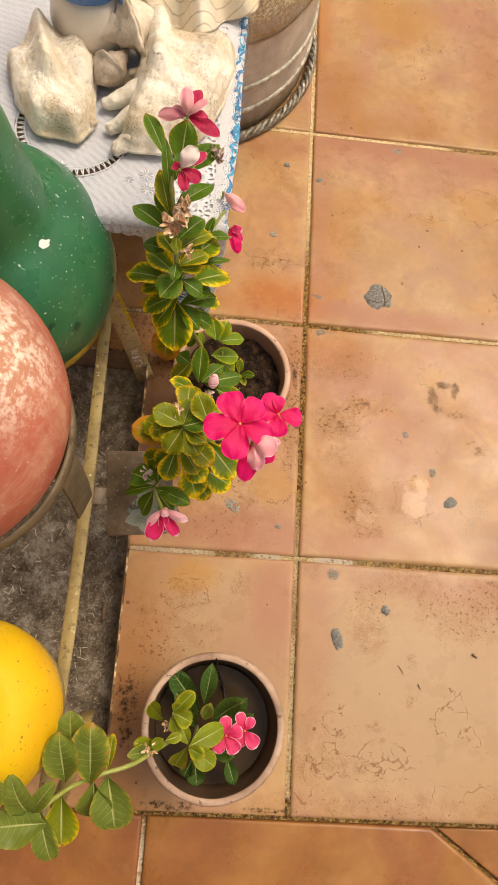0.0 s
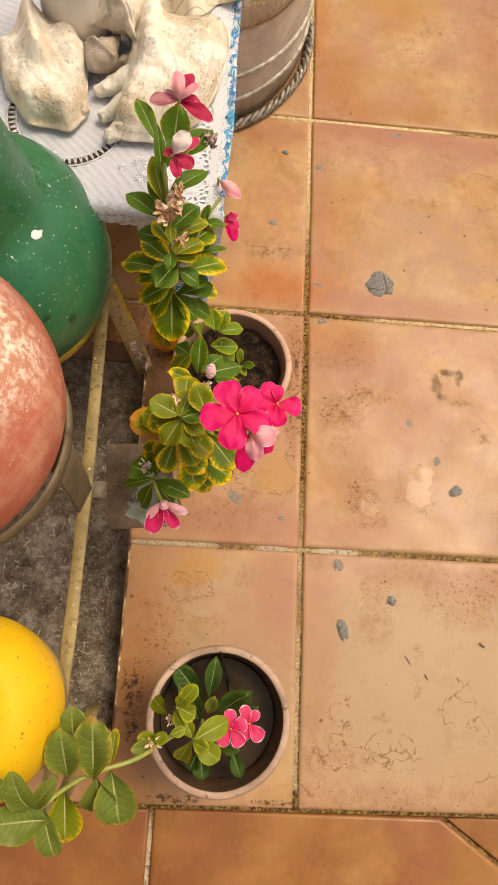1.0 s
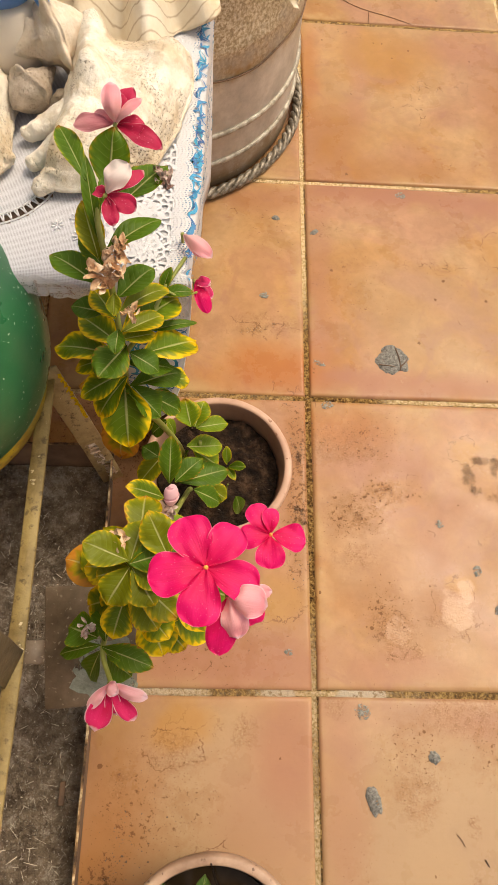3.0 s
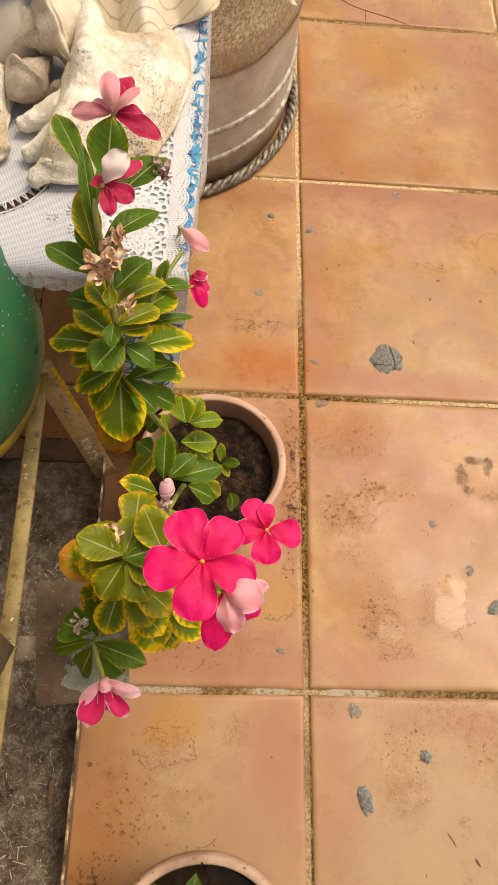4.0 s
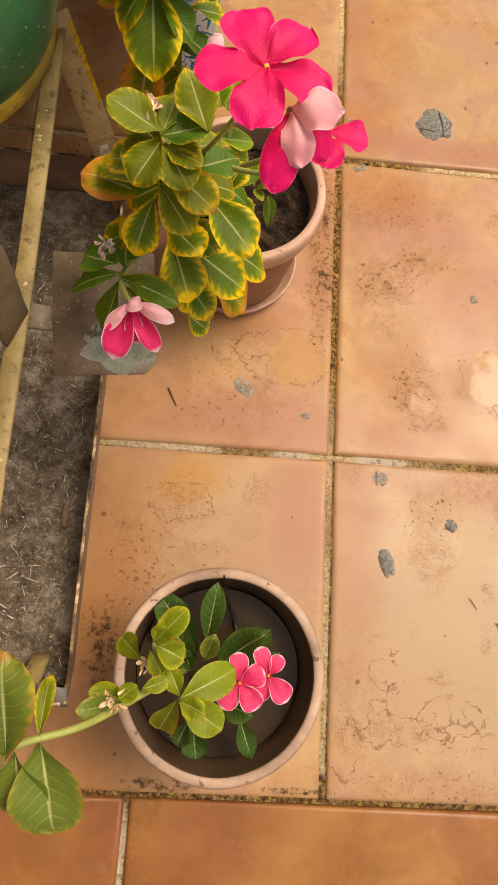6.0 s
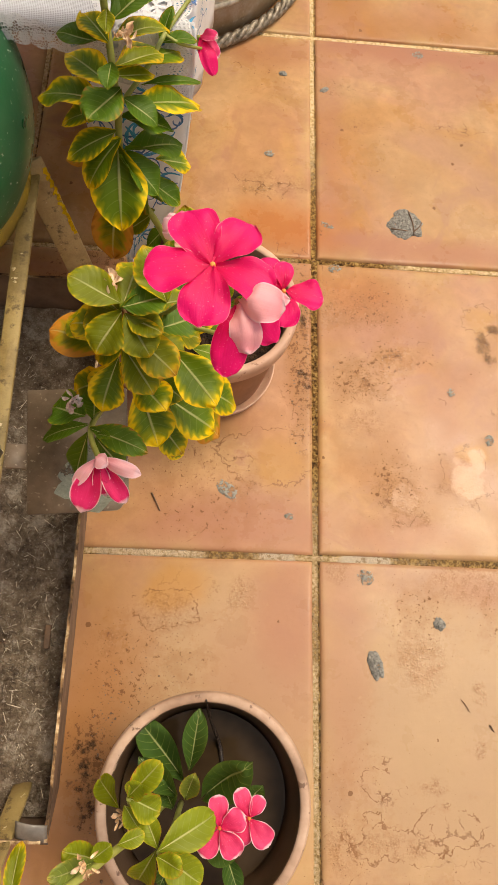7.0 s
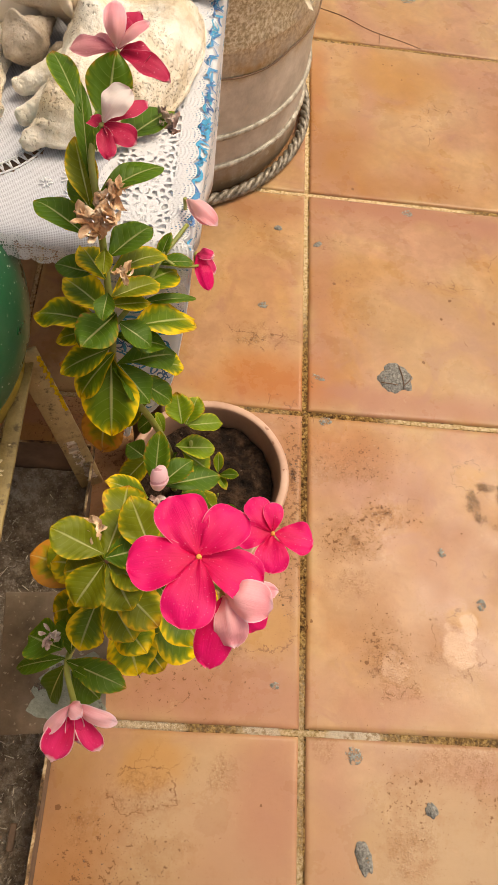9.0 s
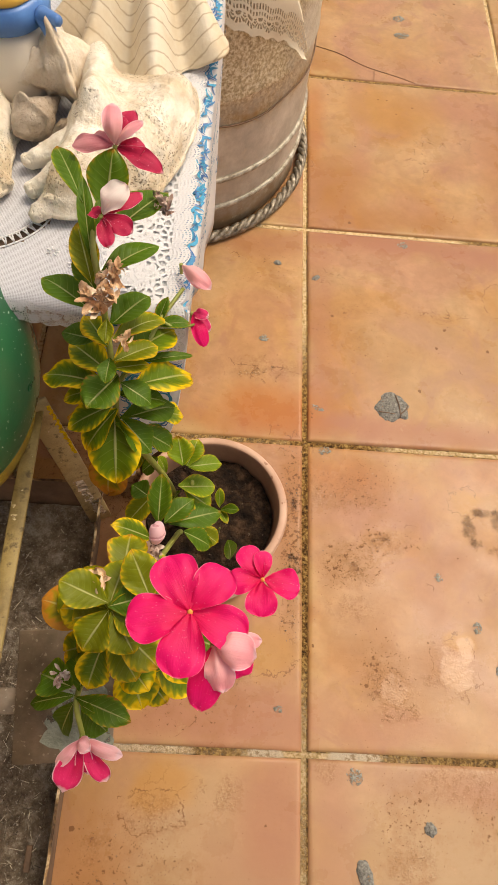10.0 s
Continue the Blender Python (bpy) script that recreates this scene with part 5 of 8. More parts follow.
def rope_coil():
    bm = bmesh.new()
    for turn, (rad, z) in enumerate(((0.2490, 0.0105),)):
        for strand in range(3):
            pts = []
            for k in range(420):
                a = 2 * math.pi * k / 420
                t = a * 30 + strand * 2.094 + turn
                rr = rad + 0.0044 * math.cos(t)
                pts.append((DRUM[0] + rr * math.cos(a), DRUM[1] + rr * math.sin(a), z + 0.0044 * math.sin(t)))
            tube(pts, 0.0050, sides=6, bm=bm, closed=True)
    return bm


rope = part("rope", rope_coil(), ROPE)
tagged(rope, "thick grey twisted rope coiled round the drum foot", "rope")

crochet = thing("crochet_cloth", "ecru crocheted cloth with a pointed edge hanging over the drum", "cloth", (DRUM[0], DRUM[1], 0.5))


def crochet_mesh():
    bm = bmesh.new()
    uv = bm.loops.layers.uv.new("UVMap")
    rows, flat = [], []
    for i in range(57):
        f = i / 56
        deg = -104 + 77 * f
        a = radians(deg)
        low = float(np.interp(deg, (-104, -57, -39, -27), (0.44, 0.335, 0.292, 0.240))) + 0.005 * abs(math.sin(f * 40))
        top = float(np.interp(deg, (-52, -45, -37, -27), (0.512, 0.400, 0.340, 0.254)))
        over = deg < -51
        row = [(DRUM[0] + r * math.cos(a), DRUM[1] + r * math.sin(a), 0.5175) if over else (DRUM[0] + 0.2485 * math.cos(a), DRUM[1] + 0.2485 * math.sin(a), top + (0.236 - r) * 0.01) for r in (0.12, 0.18, 0.235)]
        flat.append([(f * 0.33, top - low + e) for e in (0.13, 0.07, 0.012)] + [(f * 0.33, (top - low) * (1 - k / 11)) for k in range(12)])
        for k in range(12):
            z = top - (top - low) * k / 11
            r = 0.2485 + 0.0035 * math.sin(f * 16 + k * 0.4) * (0.3 + k / 11) - 0.003 * k / 11
            row.append((DRUM[0] + r * math.cos(a), DRUM[1] + r * math.sin(a), z))
        rows.append(row)
    vs = grid(bm, rows)
    at = {v: q for vr, fr in zip(vs, flat) for v, q in zip(vr, fr)}
    for f in bm.faces:
        for lp in f.loops:
            lp[uv].uv = at[lp.vert]
    return bm


place_part(part("cloth", crochet_mesh(), CROCHET), crochet)

# ---- open box of soil ----
BOX = dict(x0=-0.80, x1=-0.247, y0=-0.262, y1=0.258, h=0.15)
box = thing("open_box", "shallow open cardboard box with a frayed rim, filled with grey soil", "box", (-0.5, 0, 0))


def box_wall(a, b, ina, inb):
    """One leaning side: rim points a, b; foot points ina, inb."""
    bm = bmesh.new()
    a, b, ina, inb = map(Vector, (a, b, ina, inb))
    n = (b - a).cross(Vector((0, 0, 1))).normalized() * 0.0013
    rows = []
    for k in range(60):
        t = k / 59
        top, low = a.lerp(b, t), ina.lerp(inb, t)
        wav = 0.0016 * math.sin(k * 2.1) + 0.0022 * noise.noise(top * 25)
        up = Vector((0, 0, 0.003 * noise.noise(top * 18)))
        rows.append([low - n, top - n + n * wav * 110 + up, top + n + n * wav * 110 + up, low + n])
    vs = grid(bm, rows)
    for f in bm.faces:
        if all(v.co.z > 0.1 for v in f.verts):
            f.material_index = 1
    bm.faces.new(vs[0])
    bm.faces.new(vs[-1])
    return bm


x0, x1, y0, y1, bh = BOX["x0"], BOX["x1"], BOX["y0"], BOX["y1"], BOX["h"]
lean = 0.020
for a, b, c, d in (((x1, y0, bh), (x1, y1, bh), (x1 - lean, y0 + 0.02, 0.002), (x1 - lean, y1 - 0.02, 0.002)),
                   ((x0, y1, bh), (x1 - 0.004, y1, bh), (x0 + lean, y1 - 0.02, 0.002), (x1 - lean - 0.004, y1 - 0.02, 0.002)),
                   ((x1 - 0.004, y0, bh), (x0, y0, bh), (x1 - lean - 0.004, y0 + 0.02, 0.002), (x0 + lean, y0 + 0.02, 0.002)),
                   ((x0, y0 + 0.004, bh), (x0, y1 - 0.004, bh), (x0 + lean, y0 + 0.024, 0.002), (x0 + lean, y1 - 0.024, 0.002))):
    place_part(part("side", box_wall(a, b, c, d), [CARD, CARD_EDGE], smooth=False), box)


def soil_sheet(xa, xb, ya, yb, z, amp, nx, ny):
    bm = bmesh.new()
    rows = []
    for i in range(ny + 1):
        y = ya + (yb - ya) * i / ny
        rows.append([(xa + (xb - xa) * k / nx, y, z + amp * noise.fractal(Vector(((xa + (xb - xa) * k / nx) * 14, y * 14, 0.3)), 0.9, 2.0, 5)) for k in range(nx + 1)])
    grid(bm, rows)
    return bm


place_part(part("soil", soil_sheet(x0 + 0.010, x1 - 0.0075, y0 + 0.010, y1 - 0.010, 0.102, 0.0050, 190, 180), DRY_SOIL, label="dry grey crusted soil"), box)


def straw_bits():
    rng = random.Random(7)
    bm = bmesh.new()
    for i in range(1100):
        x, y = rng.uniform(-0.46, -0.262), rng.triangular(-0.25, 0.24, -0.12)
        a, ln = rng.uniform(0, 3.14), 0.0015 + 0.012 * rng.random() ** 3
        z = 0.1075
        strap([(x - ln / 2 * math.cos(a), y - ln / 2 * math.sin(a), z), (x + ln / 2 * math.cos(a), y + ln / 2 * math.sin(a), z + rng.uniform(0, 0.002))], rng.uniform(0.0003, 0.0010), 0.0004, (-math.sin(a), math.cos(a), 0.1), bm, 1)
    return bm


straw = part("straw_scraps", straw_bits(), STRAW)
tagged(straw, "pale scraps of dry straw on the grey soil", "straw", kind="stuff")
chip = part("clay_chip", slab(-0.276, -0.270, -0.112, -0.090, 0.104, 0.109, 0.0015), SMUDGE)
tagged(chip, "small grey clay chip lying on the soil", "chip")

def plastic_scrap():
    """A stiff bent scrap of clear grey sheet caught on the box corner."""
    bm = bmesh.new()
    rows = []
    for i in range(9):
        f = i / 8
        rows.append([(-0.272 + 0.026 * f, -0.246 - 0.016 * g - 0.003 * f, 0.1535 + 0.006 * math.sin(math.pi * f) * (1 - 0.5 * g) - 0.010 * g * g) for g in np.linspace(0, 1, 7)])
    grid(bm, rows)
    thicken(bm, 0.0008)
    return bm


scrap = part("plastic_scrap", plastic_scrap(), GREY_SHEET)
tagged(scrap, "bent grey plastic scrap caught on the box corner", "scrap")

# ---- iron rack with three painted gourd jars ----
GREEN_C, GREEN_R = Vector((-0.401, 0.249, 0.378)), 0.128
RED_C, RED_R = Vector((-0.402, 0.034, 0.519)), 0.128
YEL_C, YEL_R = Vector((-0.357, -0.207, 0.374)), 0.085
rack = thing("iron_rack", "khaki painted flat-iron rack with rings, paint chipped", "rack", (-0.40, 0.0, 0.1))
UPZ = (0, 0, 1)


def rack_part(name, bm, m=None, label=""):
    return place_part(part(name, bm, m or IRON, label=label), rack)


rack_part("long_rail", strap([(-0.2895, 0.262, 0.302), (-0.287, 0.10, 0.300), (-0.286, 0.0, 0.300), (-0.287, -0.15, 0.299), (-0.291, -0.32, 0.297)], 0.0138, 0.004, (1, 0, 0), warp=0.1))
LEG = [Vector((-0.2905, 0.2640, 0.315)), Vector((-0.269, 0.2480, 0.215)), Vector((-0.2505, 0.2330, 0.108))]
LEG_ACROSS = Vector((0.72, 0.30, 0.30))
rack_part("leg", strap(LEG, 0.024, 0.004, LEG_ACROSS, warp=0.06), IRON_FLAKED, label="slanted leg with flaking paint")


def leg_patch(f0, f1, side0, side1, seed):
    """A ragged flake on the leg's outer face: from f0 to f1 along it, between two offsets across it."""
    t = (LEG[2] - LEG[0]).normalized()
    a = (LEG_ACROSS - t * LEG_ACROSS.dot(t)).normalized()
    n = t.cross(a)
    n = n if n.z > 0 else -n
    bm = bmesh.new()
    rows = []
    line = smooth_path(LEG, 40)
    for k in range(41):
        f = f0 + (f1 - f0) * k / 40
        p = line[int(f * (len(line) - 1))]
        wob = 0.0030 * noise.noise((f * 55, seed, 0)) + 0.0016 * noise.noise((f * 140, seed, 3))
        rows.append([p + a * q + n * 0.0024 for q in (side0 + 1.2 * wob, (side0 + side1) / 2, side1 + 0.6 * wob)])
    grid(bm, rows)
    return bm


rack_part("bare_patch", leg_patch(0.62, 0.80, -0.006, 0.004, 1.0), FLAKED_BARE, "pale patch where paint has flaked")
rack_part("bare_patch", leg_patch(0.80, 0.96, -0.002, 0.0085, 4.0), FLAKED_BARE, "pale patch where paint has flaked")
rack_part("yellow_crust", leg_patch(0.04, 0.40, 0.0088, 0.0122, 7.0), YELLOW_CRUST, "crust of yellow paint")
rack_part("leg", strap([(-0.291, -0.318, 0.298), (-0.286, -0.30, 0.2), (-0.28, -0.225, 0.10)], 0.017, 0.004, (1, 0.2, 0)))
rack_part("leg", strap([(-0.52, 0.249, 0.31), (-0.54, 0.245, 0.2), (-0.56, 0.24, 0.10)], 0.017, 0.004, (0, 1, 0)))
rack_part("leg", strap([(-0.51, 0.034, 0.452), (-0.535, 0.034, 0.28), (-0.56, 0.034, 0.10)], 0.017, 0.004, (0, 1, 0)))
rack_part("brace", strap([(-0.286, 0.004, 0.303), (-0.285, 0.010, 0.375), (-0.292, 0.022, 0.455)], 0.032, 0.004, (0.35, 1, 0), warp=0.08), IRON_DULL, label="broad brace plate below the ring")


def ring(c, r, z, w=0.016):
    pts = [(c.x + r * math.cos(2 * math.pi * k / 72), c.y + r * math.sin(2 * math.pi * k / 72), z) for k in range(73)]
    return strap(pts, w, 0.004, UPZ, n=1)


rack_part("ring", ring(GREEN_C, 0.1105, 0.308), IRON_YELLOW, "ring with yellow paint remains")
rack_part("ring", ring(RED_C, 0.1200, 0.446, 0.022), IRON_DULL)
rack_part("ring", ring(YEL_C, 0.078, 0.330))
rack_part("leg", strap([(-0.300, -0.26, 0.30), (-0.312, -0.27, 0.322)], 0.014, 0.004, (0, 1, 0)))
rack_part("leg", strap([(-0.435, -0.207, 0.33), (-0.455, -0.207, 0.2), (-0.47, -0.207, 0.10)], 0.016, 0.004, (0, 1, 0)))


def plate_mesh():
    pts = [(-0.2705, 0.070), (-0.2585, -0.026), (-0.194, -0.0195), (-0.1875, -0.010), (-0.196, 0.076)]
    bm = bmesh.new()
    rings = [[(x, y, 0.2925) for x, y in pts], [(x, y, 0.2958) for x, y in pts]]
    vs = grid(bm, rings, True)
    bm.faces.new(vs[0])
    bm.faces.new(vs[-1])
    bmesh.ops.bevel(bm, geom=bm.edges[:], offset=0.0008, segments=2, affect="EDGES")
    return bm


rack_part("plate", plate_mesh(), PLATE, "square grimy plate with worn grey-green patch")
def worn_patch():
    bm = bmesh.new()
    rows = []
    for f in (0.05, 0.6, 1.0):
        rows.append([(-0.2130 + 0.026 * f * (1 + 0.5 * noise.noise((math.cos(a) * 2.6, math.sin(a) * 2.6, 2.0))) * math.cos(a), 0.0035 + 0.0235 * f * (1 + 0.5 * noise.noise((math.cos(a) * 2.6, math.sin(a) * 2.6, 7.0))) * math.sin(a), 0.2963) for a in np.linspace(0, 2 * math.pi, 32, endpoint=False)])
    vs = grid(bm, rows, True)
    bm.faces.new(vs[0])
    return bm


rack_part("worn_patch", worn_patch(), PLATE_WORN, "bare grey-green worn patch")
rack_part("tab", strap([(-0.284, 0.017, 0.2965), (-0.262, 0.018, 0.2915)], 0.019, 0.003, (0, 1, 0), n=2), PLATE)


def jar(c, r, neck_h, colour, label, tilt=(0, 0)):
    """A gourd-shaped jar: round belly, long narrowing neck."""
    ob = thing("gourd_jar", label, "jar", tuple(c), group="painted jars in the rack")
    bm = bmesh.new()
    prof = [(0.0, -r)]
    for k in range(1, 30):
        a = math.pi * k / 36
        prof.append((r * math.sin(a), -r * math.cos(a)))
    r0, z0 = prof[-1]
    for k in range(1, 13):
        f = k / 12
        rr = r0 * (1 - f) ** 2.2 * 0.62 + r * (0.40 - 0.06 * f) * min(1, f * 2.2) + max(0, 1 - f * 2.2) * r0 * 0.38
        prof.append((rr, z0 + neck_h * f))
    rr = prof[-1][0]
    prof += [(rr + 0.006, z0 + neck_h + 0.006), (rr, z0 + neck_h + 0.012), (rr - 0.010, z0 + neck_h + 0.008), (rr - 0.012, z0 + neck_h - 0.04), (0.0, z0 + neck_h - 0.041)]
    part("body", lathe(prof[:-5] + [(rr - 0.012, z0 + neck_h - 0.001)], 72, wobble=0.012), colour, ob)
    part("rim", lathe(prof[-6:], 72, wobble=0.012), colour, ob)
    ob.rotation_euler = (radians(tilt[0]), radians(tilt[1]), 0)
    return ob


green_jar = jar(GREEN_C, GREEN_R, 0.22, GREEN, "gourd-shaped jar in glossy chipped green paint")
jar(RED_C, RED_R, 0.18, RED, "round jar in faded red paint worn to pale patches")
jar(YEL_C, YEL_R, 0.12, YELLOW, "round jar painted bright yellow")


def jar_patch(owner, c, r, d, size, m, name, label, seed):
    """A flake or drip lying on a jar's round belly in the direction d."""
    d = Vector(d).normalized()
    a = d.orthogonal().normalized()
    b = d.cross(a)
    bm = bmesh.new()
    rows = []
    for f in (0.02, 0.6, 1.0):
        row = []
        for k in range(20):
            t = 2 * math.pi * k / 20
            q = size * f * (1 + 0.5 * noise.noise((math.cos(t) * 1.6, math.sin(t) * 1.6, seed)))
            v = (d * r + a * q * math.cos(t) * 1.25 + b * q * math.sin(t) * 0.8).normalized() * (r * 1.0055 + 0.0006 * (1 - f))
            row.append(v)
        rows.append(row)
    vs = grid(bm, rows, True)
    bm.faces.new(vs[0])
    part(name, bm, m, owner, label)


jar_patch(green_jar, GREEN_C, GREEN_R, (0.58, -0.24, 0.78), 0.0048, WHITE_FLAKE, "paint_chip", "bare white paint chip", 2.0)
jar_patch(green_jar, GREEN_C, GREEN_R, (0.78, -0.60, 0.18), 0.0046, GREEN_DARK, "drip", "dark dried drip", 5.0)
jar_patch(green_jar, GREEN_C, GREEN_R, (0.62, -0.70, 0.36), 0.0040, GREEN_DARK, "drip", "dark dried drip", 8.0)


# ---- pots ----
def pot(name_label, c, r, h, soil_z, water):
    ob = thing("flower_pot", name_label, "flower pot", (c[0], c[1], 0), group="terracotta pots on the floor")
    b = r * 0.74
    prof = [(0.0, 0.001), (b * 0.96, 0.001), (b, 0.006), (b + (r - 0.006 - b) * 0.84, h - 0.026), (r - 0.0035, h - 0.0255), (r - 0.001, h - 0.022), (r, h - 0.005), (r - 0.0016, h - 0.0008), (r - 0.003, h), (r - 0.0078, h), (r - 0.0092, h - 0.0012), (r - 0.0100, h - 0.005), (r - 0.0125, h - 0.03), (b * 0.93, 0.012), (0.0, 0.011)]
    bm = lathe(prof, 80, wobble=0.006)
    # inner wall: darker clay, the shade within the pot put into its colour
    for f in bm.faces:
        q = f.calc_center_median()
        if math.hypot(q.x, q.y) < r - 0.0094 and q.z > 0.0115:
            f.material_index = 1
    part("body", bm, [POT_DIRTY if water else POT_CLAY, POT_WET_SHADED if water else POT_INNER], ob)
    ri = b * 0.93 + (r - 0.014 - b * 0.93) * (soil_z - 0.012) / (h - 0.042) - 0.0005
    if water:
        bm = bmesh.new()
        rows = [[(ri * f * math.cos(2 * math.pi * k / 48), ri * f * math.sin(2 * math.pi * k / 48), soil_z) for k in range(48)] for f in (0.02, 0.5, 1.0)]
        vs = grid(bm, rows, True)
        bm.faces.new(vs[0])
        part("water", bm, WATER, ob, "still brown water")
    else:
        bm = bmesh.new()
        rows = []
        for f in np.linspace(0.02, 1.0, 26):
            rows.append([(ri * f * math.cos(2 * math.pi * k / 72), ri * f * math.sin(2 * math.pi * k / 72), soil_z + 0.0065 * noise.fractal(Vector((ri * f * math.cos(2 * math.pi * k / 72) * 45, ri * f * math.sin(2 * math.pi * k / 72) * 45, 3.1)), 0.9, 2.0, 5) + 0.004 * (1 - f)) for k in range(72)])
        vs = grid(bm, rows, True)
        bm.faces.new(vs[0])
        part("soil", bm, SOIL, ob, "dark crumbly potting soil")
    return ob


POT_A, POT_B = (-0.127, 0.236), (-0.121, -0.231)
back_pot = pot("terracotta pot of dark soil beside the soil box", POT_A, 0.0845, 0.155, 0.125, False)
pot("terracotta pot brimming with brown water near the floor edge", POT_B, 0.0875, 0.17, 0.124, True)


saucer = part("saucer", lathe([(0.0, 0.0008), (0.064, 0.0008), (0.070, 0.004), (0.0735, 0.020), (0.0715, 0.020), (0.067, 0.005), (0.0, 0.0045)], 64, (POT_A[0], POT_A[1], 0)), POT_CLAY)
tagged(saucer, "shallow terracotta saucer under the back pot", "saucer")
back_pot.location.z = 0.0048


# ---- leaves, petals, stems ----
def blade(base, tip, width, bow=0.12, fold=0.16, nu=9, nw=6, widest=0.52, tip_round=0.62, up=None, wave=0.06, seed=0, tip_power=2.3, base_power=0.9):
    """A leaf or petal: a bowed, folded blade from base to tip, with a UV along and across it."""
    base, tip = Vector(base), Vector(tip)
    d = tip - base
    ln = d.length
    t = d / ln
    up = Vector(up) if up else Vector((0, 0, 1))
    n = up - t * up.dot(t)
    n = n.normalized() if n.length > 0.05 else t.orthogonal().normalized()
    side = t.cross(n)
    bm = bmesh.new()
    uv = bm.loops.layers.uv.new("UVMap")
    rows, uvs = [], {}
    for i in range(nu + 1):
        u = i / nu
        if u < widest:
            w = math.sin(0.5 * math.pi * (0.06 + 0.94 * u / widest)) ** base_power
        else:
            q = (u - widest) / (1 - widest)
            w = max(0.02, 1 - q ** tip_power) ** tip_round
        w *= width / 2
        row = []
        for k in range(nw + 1):
            s = 2 * k / nw - 1
            rip = wave * width * noise.noise((u * 3.1 + seed, s * 1.7, seed * 1.3))
            z = bow * ln * math.sin(math.pi * u) - fold * width * (1 - abs(s)) * math.sin(math.pi * min(1, u + 0.15)) + rip * abs(s)
            row.append(base + t * (u * ln) + side * (s * w) + n * z)
        rows.append(row)
    vs = grid(bm, rows)
    for i, row in enumerate(vs):
        for k, v in enumerate(row):
            uvs[v] = (i / nu, k / nw)
    for f in bm.faces:
        for lp in f.loops:
            lp[uv].uv = uvs[lp.vert]
    return bm


def add_leaves(plant, rows, materials, seed, bow=0.10, fold=0.14, widest=0.55, name="leaf", blunt=False):
    rng = random.Random(seed)
    for i, (bx, by, bz, tx, ty, tz, w) in enumerate(rows):
        m = materials[i % len(materials)]
        bm = blade((bx, by, bz), (tx, ty, tz), w * 1.10, bow * rng.uniform(0.6, 1.5), fold * rng.uniform(0.7, 1.3), widest=widest + rng.uniform(-0.06, 0.06), nu=14, nw=10, seed=seed + i, tip_round=rng.uniform(0.66, 0.86) * (0.72 if blunt else 1), tip_power=rng.uniform(1.75, 2.2) + (0.4 if blunt else 0), base_power=1.15, wave=rng.uniform(0.10, 0.26))
        place_part(part(name, bm, m, plant), plant)


def blossom(plant, c, petals, label="", eye=True, axis=(0, 0, 1)):
    """A flower. petals: turn and rise in degrees, length, breadth, material."""
    c, f = Vector(c), Vector(axis).normalized()
    head = place_part(part("flower", tube([c - f * 0.012, c - f * 0.004, c + f * 0.0006], 0.0009, 0.0012, 8), STEM, label=label), plant)
    for k, (az, el, ln, wd, m) in enumerate(petals):
        d = Vector((math.cos(radians(az)) * math.cos(radians(el)), math.sin(radians(az)) * math.cos(radians(el)), math.sin(radians(el))))
        base = c + d * 0.0012 + f * 0.0005 * (k % 3)
        bm = blade(base, c + d * ln, wd * 0.93, 0.10 if el < 15 else -0.22, 0.05 if el < 15 else -0.25, nu=16, nw=12, widest=0.66, tip_round=0.50, up=f, base_power=0.95, wave=0.22, seed=k * 2.3 + c.x * 90)
        place_part(part("petal", bm, m), head)
    if eye:
        place_part(part("eye", tube([c - f * 0.001, c + f * 0.0012], 0.0015, 0.0011, 10, n=2), EYE_DOT), head)
    return head


def furled(plant, c, petals, label=""):
    """A half-open flower. petals: tip, breadth, material, bow and cupping."""
    c = Vector(c)
    head = place_part(part("flower", tube([c + Vector((0, 0, -0.012)), c + Vector((0, 0, -0.004)), c], 0.0012, 0.0016, 8), STEM, label=label), plant)
    for k, (tip, wd, m, bow, cup) in enumerate(petals):
        tip = Vector(tip)
        bm = blade(c + (tip - c) * 0.06, tip, wd, bow, cup, nu=12, nw=8, widest=0.58, tip_round=0.55, up=(0, -0.35, 1), wave=0.34, seed=k * 3.1 + c.y * 70)
        place_part(part("petal", bm, m), head)
    return head


def wilted(plant, c, r, n, m, seed, name="withered_flower"):
    """A crumpled tuft of dead petals."""
    rng = random.Random(seed)
    bm = bmesh.new()
    c = Vector(c)
    for k in range(n * 2):
        d = Vector((rng.uniform(-1, 1), rng.uniform(-1, 1), rng.uniform(-0.5, 0.9))).normalized()
        o = Vector((rng.uniform(-1, 1), rng.uniform(-1, 1), rng.uniform(-0.4, 0.4))) * r * 0.45
        b2 = blade(c + o, c + o + d * r * rng.uniform(0.5, 1.0), r * rng.uniform(0.2, 0.5), rng.uniform(-0.6, 0.6), rng.uniform(0.3, 1.0), nu=6, nw=4, seed=k + seed, wave=0.9)
        me = bpy.data.meshes.new("tmp")
        b2.to_mesh(me)
        b2.free()
        bm.from_mesh(me)
        bpy.data.meshes.remove(me)
    place_part(part(name, bm, m, plant, "dry crumpled flower head"), plant)


def stem_of(plant, points, r0, r1, name="stem", m=None):
    place_part(part(name, tube(points, r0, r1, 8, lump=0.1), m or STEM), plant)



